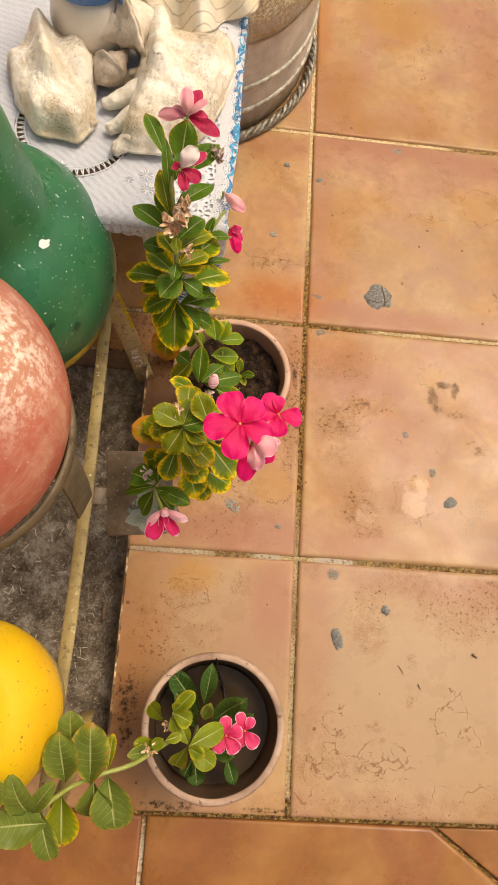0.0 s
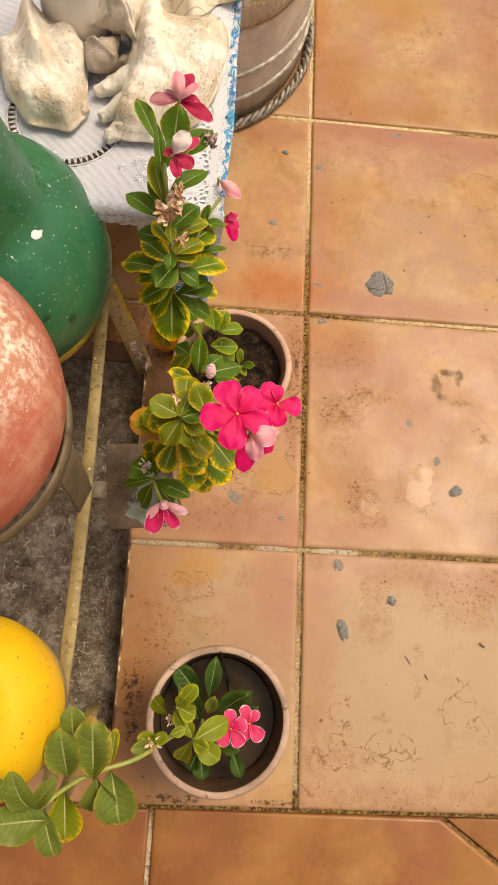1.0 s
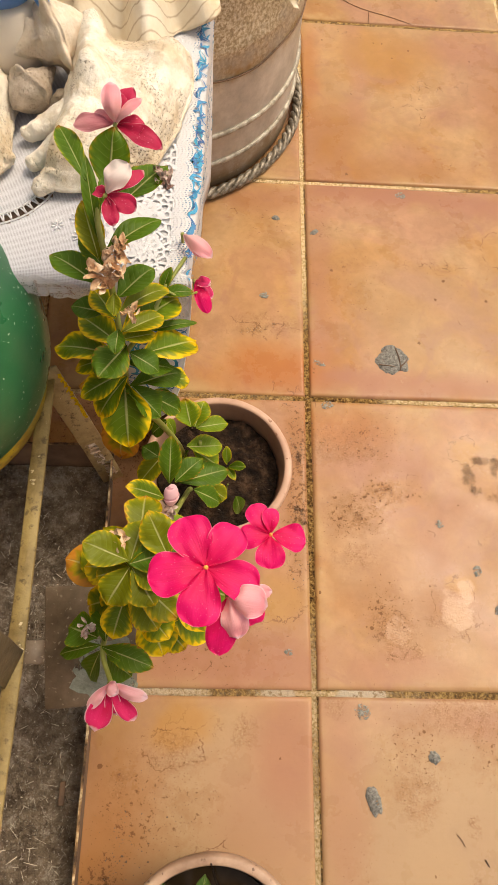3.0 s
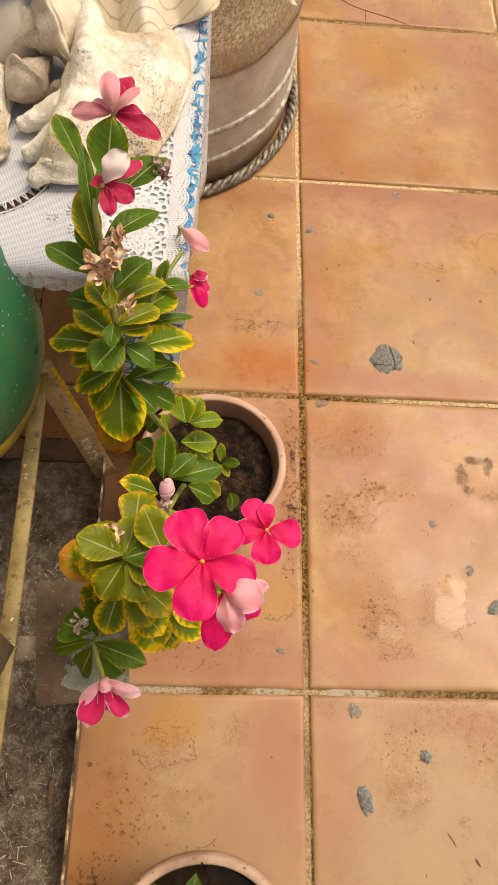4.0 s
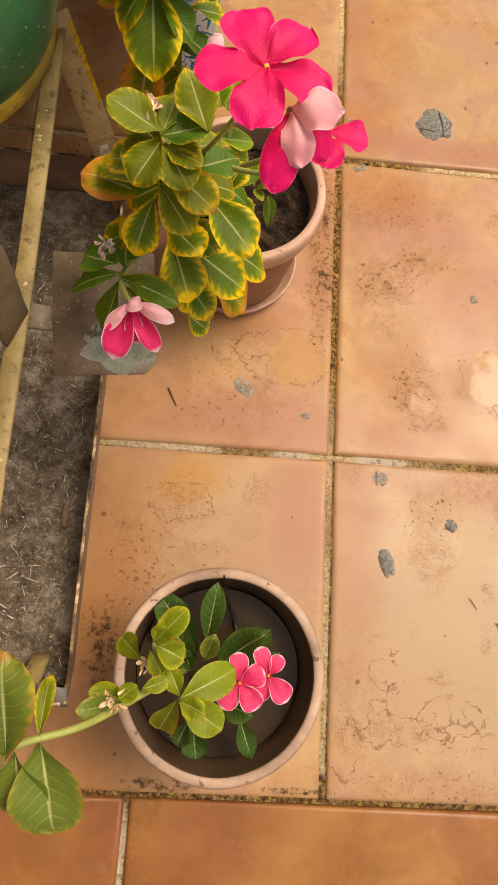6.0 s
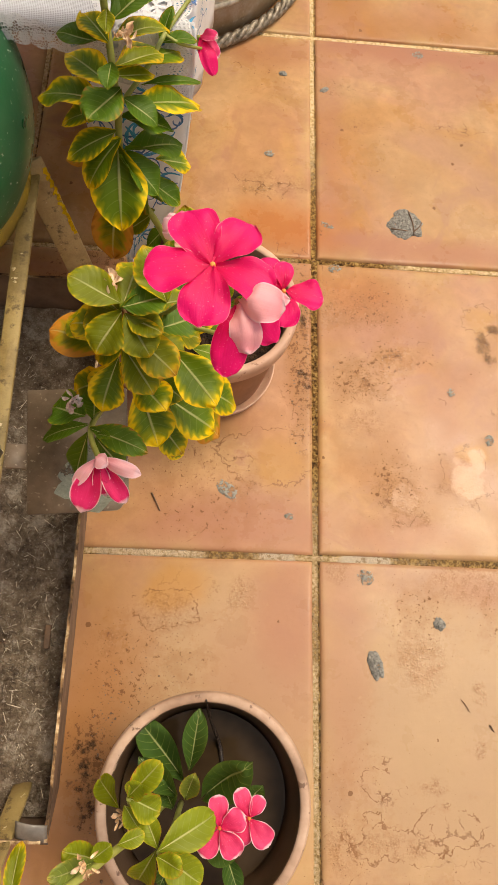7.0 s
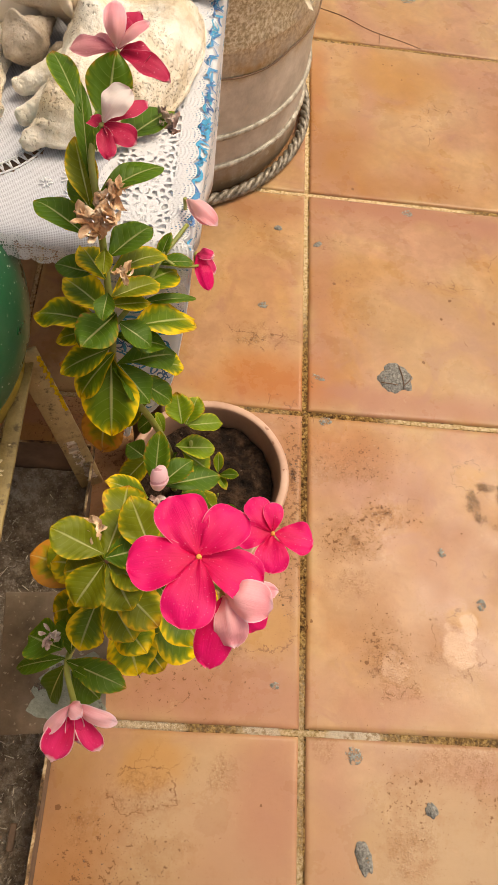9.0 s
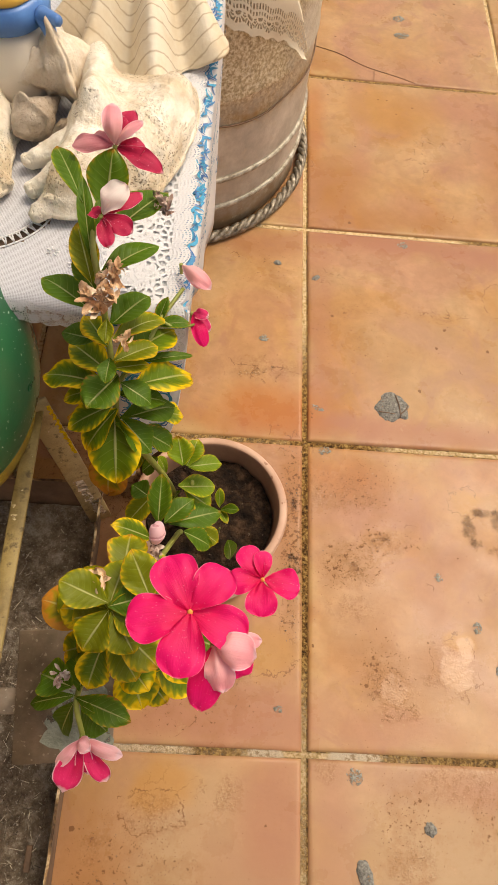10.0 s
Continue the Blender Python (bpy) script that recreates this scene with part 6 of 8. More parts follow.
tall_plant = thing("periwinkle", "tall leggy pink periwinkle with yellow-edged leaves, growing in the back pot", "plant", (POT_A[0], POT_A[1], 0.125))
stem_of(tall_plant, [(-0.160, 0.226, 0.115), (-0.163, 0.223, 0.16), (-0.165, 0.226, 0.22), (-0.18, 0.219, 0.3), (-0.202, 0.215, 0.37), (-0.202, 0.222, 0.425), (-0.205, 0.239, 0.47), (-0.207, 0.248, 0.51), (-0.21, 0.262, 0.530), (-0.206, 0.286, 0.541), (-0.201, 0.310, 0.556)], 0.0032, 0.0017)
stem_of(tall_plant, [(-0.202, 0.225, 0.42), (-0.184, 0.251, 0.43), (-0.174, 0.275, 0.435), (-0.159, 0.302, 0.44)], 0.0020, 0.0015, "side_shoot")
stem_of(tall_plant, [(-0.174, 0.275, 0.435), (-0.162, 0.273, 0.43), (-0.145, 0.293, 0.41)], 0.0012, 0.0010, "side_shoot")
stem_of(tall_plant, [(-0.158, 0.218, 0.115), (-0.159, 0.203, 0.16), (-0.166, 0.133, 0.3), (-0.17, 0.079, 0.4), (-0.181, 0.059, 0.433)], 0.0032, 0.0018)
stem_of(tall_plant, [(-0.172, 0.09, 0.38), (-0.178, 0.06, 0.392), (-0.196, 0.043, 0.362), (-0.207, 0.016, 0.368), (-0.196, -0.012, 0.385)], 0.0026, 0.0018, "side_shoot")
stem_of(tall_plant, [(-0.17, 0.079, 0.4), (-0.152, 0.062, 0.45), (-0.135, 0.044, 0.512)], 0.0014, 0.0012, "flower_stalk")
stem_of(tall_plant, [(-0.168, 0.11, 0.34), (-0.122, 0.089, 0.40), (-0.092, 0.084, 0.428)], 0.0022, 0.0014, "flower_stalk")
stem_of(tall_plant, [(-0.16, 0.075, 0.41), (-0.123, 0.05, 0.44), (-0.122, 0.030, 0.504)], 0.0016, 0.0013, "flower_stalk")
stem_of(tall_plant, [(-0.150, 0.222, 0.115), (-0.150, 0.222, 0.18), (-0.146, 0.225, 0.25)], 0.0030, 0.0018, "side_shoot")
stem_of(tall_plant, [(-0.118, 0.212, 0.115), (-0.117, 0.210, 0.15), (-0.116, 0.208, 0.17)], 0.0016, 0.0010, "side_shoot")

CROWN_TOP = [
    (-0.216, 0.277, 0.545, -0.238, 0.319, 0.547, 0.0138), (-0.204, 0.276, 0.538, -0.199, 0.303, 0.563, 0.0240),
    (-0.2, 0.27, 0.53, -0.17, 0.321, 0.515, 0.0193), (-0.205, 0.249, 0.515, -0.172, 0.277, 0.512, 0.0162),
    (-0.211, 0.246, 0.508, -0.222, 0.276, 0.528, 0.0165), (-0.211, 0.254, 0.52, -0.218, 0.293, 0.55, 0.0093),
    (-0.212, 0.239, 0.49, -0.247, 0.258, 0.494, 0.0193), (-0.214, 0.245, 0.485, -0.234, 0.258, 0.488, 0.015),
    (-0.203, 0.244, 0.47, -0.179, 0.267, 0.472, 0.0217), (-0.202, 0.238, 0.46, -0.17, 0.271, 0.44, 0.0167),
    (-0.201, 0.226, 0.45, -0.164, 0.279, 0.418, 0.0295),
]
CROWN_MID = [
    (-0.202, 0.221, 0.45, -0.177, 0.231, 0.442, 0.0146), (-0.211, 0.238, 0.46, -0.237, 0.24, 0.46, 0.0191),
    (-0.203, 0.223, 0.44, -0.236, 0.246, 0.44, 0.0224), (-0.209, 0.22, 0.43, -0.256, 0.23, 0.418, 0.0237),
    (-0.199, 0.224, 0.438, -0.217, 0.195, 0.438, 0.0264), (-0.187, 0.222, 0.43, -0.149, 0.25, 0.4, 0.0308),
    (-0.196, 0.219, 0.435, -0.175, 0.21, 0.422, 0.0176), (-0.204, 0.215, 0.41, -0.236, 0.198, 0.398, 0.0221),
    (-0.199, 0.209, 0.4, -0.161, 0.232, 0.38, 0.0217), (-0.201, 0.204, 0.4, -0.189, 0.209, 0.33, 0.0264),
    (-0.189, 0.246, 0.42, -0.149, 0.262, 0.41, 0.0088),
]
CROWN_FILL = [
    (-0.203, 0.226, 0.47, -0.222, 0.252, 0.465, 0.0180), (-0.200, 0.224, 0.455, -0.172, 0.243, 0.448, 0.0190), (-0.205, 0.220, 0.425, -0.240, 0.216, 0.41, 0.0200),
    (-0.199, 0.218, 0.42, -0.166, 0.222, 0.405, 0.0200), (-0.202, 0.214, 0.405, -0.224, 0.190, 0.38, 0.0220), (-0.198, 0.212, 0.395, -0.176, 0.196, 0.37, 0.0210),
    (-0.203, 0.226, 0.455, -0.204, 0.207, 0.452, 0.0120), (-0.208, 0.244, 0.50, -0.226, 0.268, 0.505, 0.0130), (-0.204, 0.240, 0.48, -0.203, 0.222, 0.478, 0.0100),
    (-0.207, 0.262, 0.533, -0.200, 0.290, 0.545, 0.0110), (-0.190, 0.224, 0.36, -0.163, 0.220, 0.33, 0.0200), (-0.184, 0.222, 0.32, -0.205, 0.214, 0.30, 0.0200),
]
CROWN_LOW = [
    (-0.204, 0.214, 0.4, -0.202, 0.175, 0.355, 0.0366), (-0.206, 0.215, 0.36, -0.215, 0.188, 0.3, 0.032),
    (-0.181, 0.238, 0.36, -0.155, 0.241, 0.35, 0.0179), (-0.212, 0.222, 0.385, -0.245, 0.222, 0.37, 0.0193),
    (-0.192, 0.231, 0.34, -0.171, 0.228, 0.33, 0.0194), (-0.177, 0.273, 0.43, -0.169, 0.289, 0.445, 0.0087),
    (-0.178, 0.274, 0.43, -0.152, 0.277, 0.43, 0.0107),
]
POT_SHOOTS = [
    (-0.15, 0.232, 0.27, -0.119, 0.241, 0.26, 0.0166), (-0.155, 0.232, 0.27, -0.162, 0.255, 0.285, 0.0234),
    (-0.152, 0.232, 0.27, -0.143, 0.258, 0.275, 0.0201), (-0.159, 0.22, 0.25, -0.124, 0.227, 0.235, 0.023),
    (-0.155, 0.222, 0.24, -0.128, 0.212, 0.215, 0.0246), (-0.173, 0.173, 0.27, -0.172, 0.212, 0.293, 0.0204),
    (-0.165, 0.186, 0.24, -0.117, 0.207, 0.22, 0.0267), (-0.169, 0.182, 0.25, -0.143, 0.207, 0.25, 0.0201),
    (-0.186, 0.211, 0.24, -0.204, 0.222, 0.24, 0.0194), (-0.183, 0.224, 0.22, -0.208, 0.197, 0.2, 0.0226),
    (-0.174, 0.15, 0.3, -0.206, 0.149, 0.33, 0.019), (-0.15, 0.175, 0.25, -0.125, 0.171, 0.22, 0.0203),
]
POT_SMALL = [
    (-0.117, 0.233, 0.165, -0.119, 0.247, 0.185, 0.01), (-0.116, 0.231, 0.165, -0.097, 0.225, 0.18, 0.0106),
    (-0.117, 0.23, 0.165, -0.108, 0.213, 0.17, 0.0086), (-0.159, 0.227, 0.22, -0.168, 0.218, 0.2, 0.0164),
    (-0.179, 0.234, 0.28, -0.193, 0.227, 0.26, 0.0165), (-0.171, 0.228, 0.26, -0.178, 0.23, 0.29, 0.0117),
    (-0.104, 0.166, 0.2, -0.109, 0.172, 0.24, 0.0134), (-0.137, 0.196, 0.2, -0.118, 0.188, 0.18, 0.0191),
]
FRONT_ROSETTE = [
    (-0.182, 0.081, 0.410, -0.180, 0.118, 0.405, 0.0244), (-0.183, 0.060, 0.452, -0.211, 0.069, 0.462, 0.0210),
    (-0.184, 0.057, 0.440, -0.205, 0.052, 0.438, 0.0235), (-0.186, 0.057, 0.410, -0.223, 0.079, 0.395, 0.0240),
    (-0.192, 0.062, 0.390, -0.236, 0.074, 0.388, 0.0290), (-0.180, 0.052, 0.440, -0.152, 0.028, 0.430, 0.0215),
    (-0.184, 0.048, 0.425, -0.165, 0.022, 0.415, 0.0210), (-0.188, 0.047, 0.410, -0.197, 0.018, 0.394, 0.0210),
    (-0.180, 0.042, 0.400, -0.158, 0.018, 0.400, 0.0220), (-0.157, 0.060, 0.400, -0.128, 0.026, 0.392, 0.0280),
    (-0.163, 0.046, 0.360, -0.128, 0.030, 0.335, 0.0300), (-0.179, 0.048, 0.370, -0.165, 0.012, 0.350, 0.0290),
    (-0.170, 0.040, 0.330, -0.150, 0.020, 0.310, 0.0219), (-0.198, 0.050, 0.375, -0.222, 0.046, 0.355, 0.0235),
]
FRONT_UNDER = [
    (-0.157, 0.065, 0.350, -0.126, 0.066, 0.310, 0.0301), (-0.161, 0.069, 0.310, -0.123, 0.055, 0.250, 0.0323), (-0.179, 0.062, 0.320, -0.160, 0.047, 0.270, 0.0323),
    (-0.169, 0.056, 0.240, -0.152, 0.049, 0.220, 0.0219), (-0.176, 0.070, 0.395, -0.150, 0.060, 0.385, 0.0240), (-0.184, 0.066, 0.400, -0.206, 0.058, 0.385, 0.0240),
    (-0.168, 0.085, 0.380, -0.140, 0.085, 0.365, 0.0220), (-0.172, 0.050, 0.385, -0.150, 0.038, 0.370, 0.0240), (-0.188, 0.058, 0.380, -0.208, 0.036, 0.365, 0.0240), (-0.170, 0.098, 0.370, -0.150, 0.112, 0.365, 0.0190),
]
FRONT_INNER = [
    (-0.158, 0.062, 0.452, -0.172, 0.088, 0.466, 0.0215), (-0.181, 0.057, 0.445, -0.160, 0.046, 0.446, 0.0165),
    (-0.175, 0.082, 0.410, -0.146, 0.094, 0.400, 0.0177), (-0.148, 0.088, 0.360, -0.135, 0.107, 0.370, 0.0172),
    (-0.147, 0.091, 0.340, -0.122, 0.087, 0.330, 0.0140), (-0.165, 0.060, 0.425, -0.140, 0.072, 0.420, 0.0220),
    (-0.150, 0.070, 0.330, -0.112, 0.062, 0.300, 0.0260), (-0.191, 0.072, 0.405, -0.212, 0.098, 0.385, 0.0220),
]
FRONT_MIDDLE = [
    (-0.183, 0.058, 0.452, -0.158, 0.066, 0.450, 0.0200), (-0.183, 0.058, 0.450, -0.176, 0.088, 0.446, 0.0200), (-0.184, 0.058, 0.446, -0.206, 0.082, 0.436, 0.0220),
    (-0.183, 0.056, 0.450, -0.196, 0.034, 0.440, 0.0220), (-0.181, 0.056, 0.448, -0.166, 0.034, 0.440, 0.0220), (-0.186, 0.060, 0.430, -0.216, 0.062, 0.420, 0.0240),
]
FRONT_SHOOT = [
    (-0.21, 0.021, 0.38, -0.232, 0.029, 0.368, 0.0238), (-0.208, 0.016, 0.376, -0.239, 0.011, 0.355, 0.0116),
    (-0.207, 0.015, 0.372, -0.17, 0.002, 0.366, 0.0173), (-0.209, 0.012, 0.37, -0.222, -0.004, 0.315, 0.0163),
    (-0.203, 0.01, 0.368, -0.188, -0.003, 0.34, 0.0197), (-0.204, 0.019, 0.38, -0.208, 0.046, 0.358, 0.0203),
    (-0.202, 0.01, 0.375, -0.192, 0.005, 0.385, 0.0063),
]
POND_LEAVES = [
    (-0.139, -0.215, 0.151, -0.179, -0.167, 0.160, 0.0250), (-0.134, -0.206, 0.165, -0.128, -0.157, 0.182, 0.0185),
    (-0.124, -0.224, 0.185, -0.087, -0.192, 0.225, 0.0280), (-0.102, -0.266, 0.165, -0.090, -0.297, 0.150, 0.0150),
    (-0.124, -0.246, 0.225, -0.098, -0.254, 0.230, 0.0170), (-0.141, -0.268, 0.190, -0.136, -0.297, 0.165, 0.0190),
    (-0.143, -0.216, 0.225, -0.171, -0.188, 0.240, 0.0165), (-0.136, -0.216, 0.235, -0.130, -0.197, 0.250, 0.0130),
    (-0.144, -0.264, 0.200, -0.153, -0.285, 0.175, 0.0150), (-0.145, -0.226, 0.215, -0.156, -0.204, 0.225, 0.0150),
    (-0.088, -0.222, 0.205, -0.078, -0.209, 0.213, 0.0130),
]
POND_LIGHT = [
    (-0.151, -0.237, 0.292, -0.116, -0.219, 0.272, 0.0215), (-0.151, -0.239, 0.290, -0.123, -0.256, 0.284, 0.0205),
    (-0.153, -0.238, 0.288, -0.165, -0.262, 0.252, 0.0170), (-0.152, -0.236, 0.288, -0.161, -0.219, 0.282, 0.0130),
    (-0.152, -0.238, 0.300, -0.135, -0.244, 0.308, 0.0130), (-0.170, -0.202, 0.320, -0.151, -0.181, 0.332, 0.0150),
    (-0.170, -0.203, 0.320, -0.151, -0.212, 0.306, 0.0170), (-0.170, -0.202, 0.320, -0.162, -0.193, 0.330, 0.0120),
    (-0.181, -0.216, 0.268, -0.197, -0.203, 0.240, 0.0150), (-0.172, -0.208, 0.315, -0.164, -0.222, 0.300, 0.0115),
    (-0.176, -0.232, 0.300, -0.160, -0.226, 0.296, 0.0100), (-0.186, -0.240, 0.305, -0.207, -0.232, 0.315, 0.0160),
    (-0.190, -0.238, 0.312, -0.178, -0.228, 0.318, 0.0110),
]
BRANCH_LEAVES = [
    (-0.241, -0.263, 0.365, -0.242, -0.208, 0.388, 0.0369), (-0.262, -0.261, 0.375, -0.267, -0.215, 0.405, 0.0317),
    (-0.259, -0.248, 0.37, -0.263, -0.2, 0.381, 0.0311), (-0.227, -0.258, 0.35, -0.215, -0.307, 0.33, 0.0416),
    (-0.264, -0.27, 0.375, -0.259, -0.315, 0.36, 0.0331), (-0.277, -0.278, 0.4, -0.264, -0.321, 0.38, 0.0227),
    (-0.28, -0.278, 0.42, -0.291, -0.24, 0.466, 0.0231), (-0.266, -0.284, 0.42, -0.309, -0.283, 0.44, 0.0327),
    (-0.282, -0.278, 0.415, -0.261, -0.249, 0.435, 0.0146), (-0.227, -0.254, 0.35, -0.226, -0.222, 0.34, 0.0106),
    (-0.239, -0.264, 0.35, -0.236, -0.297, 0.322, 0.0355), (-0.314, -0.263, 0.45, -0.294, -0.249, 0.46, 0.0206),
    (-0.187, -0.239, 0.31, -0.211, -0.242, 0.334, 0.0153),
]

add_leaves(tall_plant, CROWN_TOP, [LEAF_DARK, LEAF_DARK, LEAF_DARK, LEAF_DARK, LEAF_OLIVE, LEAF_DARK, LEAF_DARK, LEAF_RIM, LEAF_DARK, LEAF_OLIVE, LEAF_RIM], 11)
add_leaves(tall_plant, CROWN_MID, [LEAF_OLIVE, LEAF_DARK, LEAF_RIM, LEAF_RIM, LEAF_DARK, LEAF_RIM, LEAF_DARK, LEAF_RIM, LEAF_DARK, LEAF_DARK, LEAF_DARK], 31)
add_leaves(tall_plant, CROWN_FILL, [LEAF_RIM, LEAF_OLIVE, LEAF_RIM, LEAF_DARK, LEAF_RIM, LEAF_DARK, LEAF_DARK, LEAF_DARK, LEAF_OLIVE, LEAF_DARK, LEAF_DARK, LEAF_OLIVE], 41)
add_leaves(tall_plant, CROWN_LOW, [LEAF_RIM, LEAF_SCORCHED, LEAF_RIM, LEAF_SCORCHED, LEAF_DARK, LEAF_DARK, LEAF_DARK], 51)
add_leaves(tall_plant, POT_SHOOTS, [LEAF_LIME, LEAF_LIME, LEAF_LIME, LEAF_LIME, LEAF_LIME, LEAF_DARK, LEAF_DARK, LEAF_DARK, LEAF_DARK, LEAF_OLIVE, LEAF_RIM, LEAF_DARK], 71)
add_leaves(tall_plant, POT_SMALL, [LEAF_LIME, LEAF_DARK, LEAF_LIME, LEAF_DARK, LEAF_DARK, LEAF_LIME, LEAF_DARK, LEAF_OLIVE], 91)
add_leaves(tall_plant, FRONT_ROSETTE, [LEAF_OLIVE, LEAF_OLIVE, LEAF_OLIVE, LEAF_OLIVE, LEAF_SCORCHED, LEAF_OLIVE, LEAF_OLIVE, LEAF_RIM, LEAF_RIM, LEAF_RIM, LEAF_RIM, LEAF_RIM, LEAF_RIM, LEAF_RIM], 111, widest=0.64)
add_leaves(tall_plant, FRONT_INNER, [LEAF_OLIVE, LEAF_OLIVE, LEAF_OLIVE, LEAF_RIM, LEAF_LIME, LEAF_DARK, LEAF_RIM, LEAF_OLIVE], 131, widest=0.6)
add_leaves(tall_plant, FRONT_UNDER, [LEAF_SCORCHED, LEAF_SCORCHED, LEAF_RIM, LEAF_RIM, LEAF_OLIVE, LEAF_RIM, LEAF_OLIVE, LEAF_RIM, LEAF_RIM, LEAF_LIME], 141, widest=0.6)
add_leaves(tall_plant, FRONT_MIDDLE, [LEAF_DARK, LEAF_OLIVE, LEAF_OLIVE, LEAF_OLIVE, LEAF_OLIVE, LEAF_RIM], 161, widest=0.62)
add_leaves(tall_plant, FRONT_SHOOT, [LEAF_DARK], 151)

blossom(tall_plant, (-0.134, 0.042, 0.521), [(117, 2, 0.030, 0.026, PETAL), (192, 0, 0.031, 0.0265, PETAL), (262, -3, 0.031, 0.025, PETAL), (340, -6, 0.030, 0.023, PETAL), (52, 2, 0.028, 0.023, PETAL)], "open magenta five-petalled flower")
blossom(tall_plant, (-0.092, 0.083, 0.436), [(125, 6, 0.024, 0.018, PETAL), (92, 14, 0.018, 0.013, PETAL), (-8, -4, 0.024, 0.021, PETAL), (268, -2, 0.023, 0.022, PETAL), (190, 0, 0.022, 0.018, PETAL)], "smaller magenta flower")
furled(tall_plant, (-0.122, 0.030, 0.512), [((-0.126, -0.000, 0.494), 0.0175, PETAL, 0.10, -0.10), ((-0.102, 0.018, 0.497), 0.0150, PETAL, 0.08, -0.12),
       ((-0.101, 0.023, 0.520), 0.0180, PETAL_PALE, 0.16, -0.30), ((-0.115, 0.008, 0.503), 0.0150, PETAL_PALE, 0.14, -0.32), ((-0.098, 0.032, 0.512), 0.0090, PETAL_PALE, 0.10, -0.25)], "half-closed flower, pale pink outside")
furled(tall_plant, (-0.197, -0.010, 0.391), [((-0.207, -0.040, 0.374), 0.0180, PETAL_ROSE, 0.12, 0.30), ((-0.180, -0.033, 0.374), 0.0125, PETAL_ROSE, 0.16, 0.35), ((-0.193, -0.030, 0.376), 0.0110, PETAL_ROSE, 0.05, -0.30),
       ((-0.211, -0.026, 0.384), 0.0080, PETAL_BLUSH, 0.16, -0.35), ((-0.190, -0.017, 0.398), 0.0105, PETAL_BLUSH, 0.20, -0.30), ((-0.171, -0.019, 0.388), 0.0095, PETAL_BLUSH, 0.20, -0.35)], "nodding pink flower")
furled(tall_plant, (-0.200, 0.312, 0.557), [((-0.190, 0.334, 0.566), 0.0115, PETAL_WINE, 0.08, 0.10), ((-0.196, 0.328, 0.566), 0.0100, PETAL_WINE, 0.08, 0.10), ((-0.202, 0.327, 0.575), 0.0125, PETAL_PALE, 0.26, -0.40), ((-0.183, 0.320, 0.570), 0.0075, PETAL_PALE, 0.14, -0.30),
       ((-0.226, 0.311, 0.556), 0.0120, PETAL_DUSTY, 0.14, -0.12), ((-0.214, 0.319, 0.558), 0.0080, PETAL_DUSTY, 0.12, -0.10), ((-0.170, 0.299, 0.551), 0.0130, PETAL_WINE, 0.20, 0.20), ((-0.181, 0.309, 0.557), 0.0150, PETAL_WINE, 0.14, 0.10)], "half-open flower, pale outside and wine red inside")
furled(tall_plant, (-0.202, 0.260, 0.552), [((-0.183, 0.253, 0.549), 0.0130, PETAL_WINE, 0.12, 0.10), ((-0.180, 0.279, 0.553), 0.0105, PETAL_WINE, 0.10, 0.10), ((-0.209, 0.267, 0.549), 0.0095, PETAL_WINE, 0.05, 0.10),
       ((-0.196, 0.243, 0.545), 0.0100, PETAL_WINE, 0.12, 0.15), ((-0.188, 0.275, 0.563), 0.0155, PETAL_WHITE, 0.18, -0.18)], "fading wine and white flower")
furled(tall_plant, (-0.162, 0.320, 0.446), [((-0.138, 0.299, 0.445), 0.0125, PETAL_PALE, 0.14, -0.32), ((-0.145, 0.301, 0.442), 0.0090, PETAL_PALE, 0.08, -0.2)], "furled pale pink flower")
furled(tall_plant, (-0.152, 0.298, 0.416), [((-0.140, 0.274, 0.406), 0.0125, PETAL, 0.14, -0.15), ((-0.137, 0.285, 0.411), 0.0100, PETAL_PINK, 0.12, -0.2), ((-0.139, 0.290, 0.424), 0.0095, PETAL_PINK, 0.12, 0.1)], "furled crimson flower")
for place, r, n, m, seed in (((-0.205, 0.233, 0.512), 0.013, 12, WITHERED, 1), ((-0.198, 0.250, 0.517), 0.011, 10, WITHERED, 2), ((-0.194, 0.230, 0.472), 0.008, 8, WITHERED, 3),
                             ((-0.190, 0.073, 0.452), 0.009, 8, WITHERED, 4), ((-0.216, 0.026, 0.388), 0.0065, 7, WITHERED_PALE, 5), ((-0.172, 0.302, 0.523), 0.010, 9, WITHERED_PALE, 6), ((-0.163, 0.100, 0.425), 0.008, 7, WITHERED_PALE, 7)):
    wilted(tall_plant, place, r, n, m, seed)
stem_of(tall_plant, [(-0.181, 0.062, 0.43), (-0.186, 0.068, 0.442), (-0.190, 0.073, 0.450)], 0.0008, 0.0008, "flower_stalk", WITHERED)
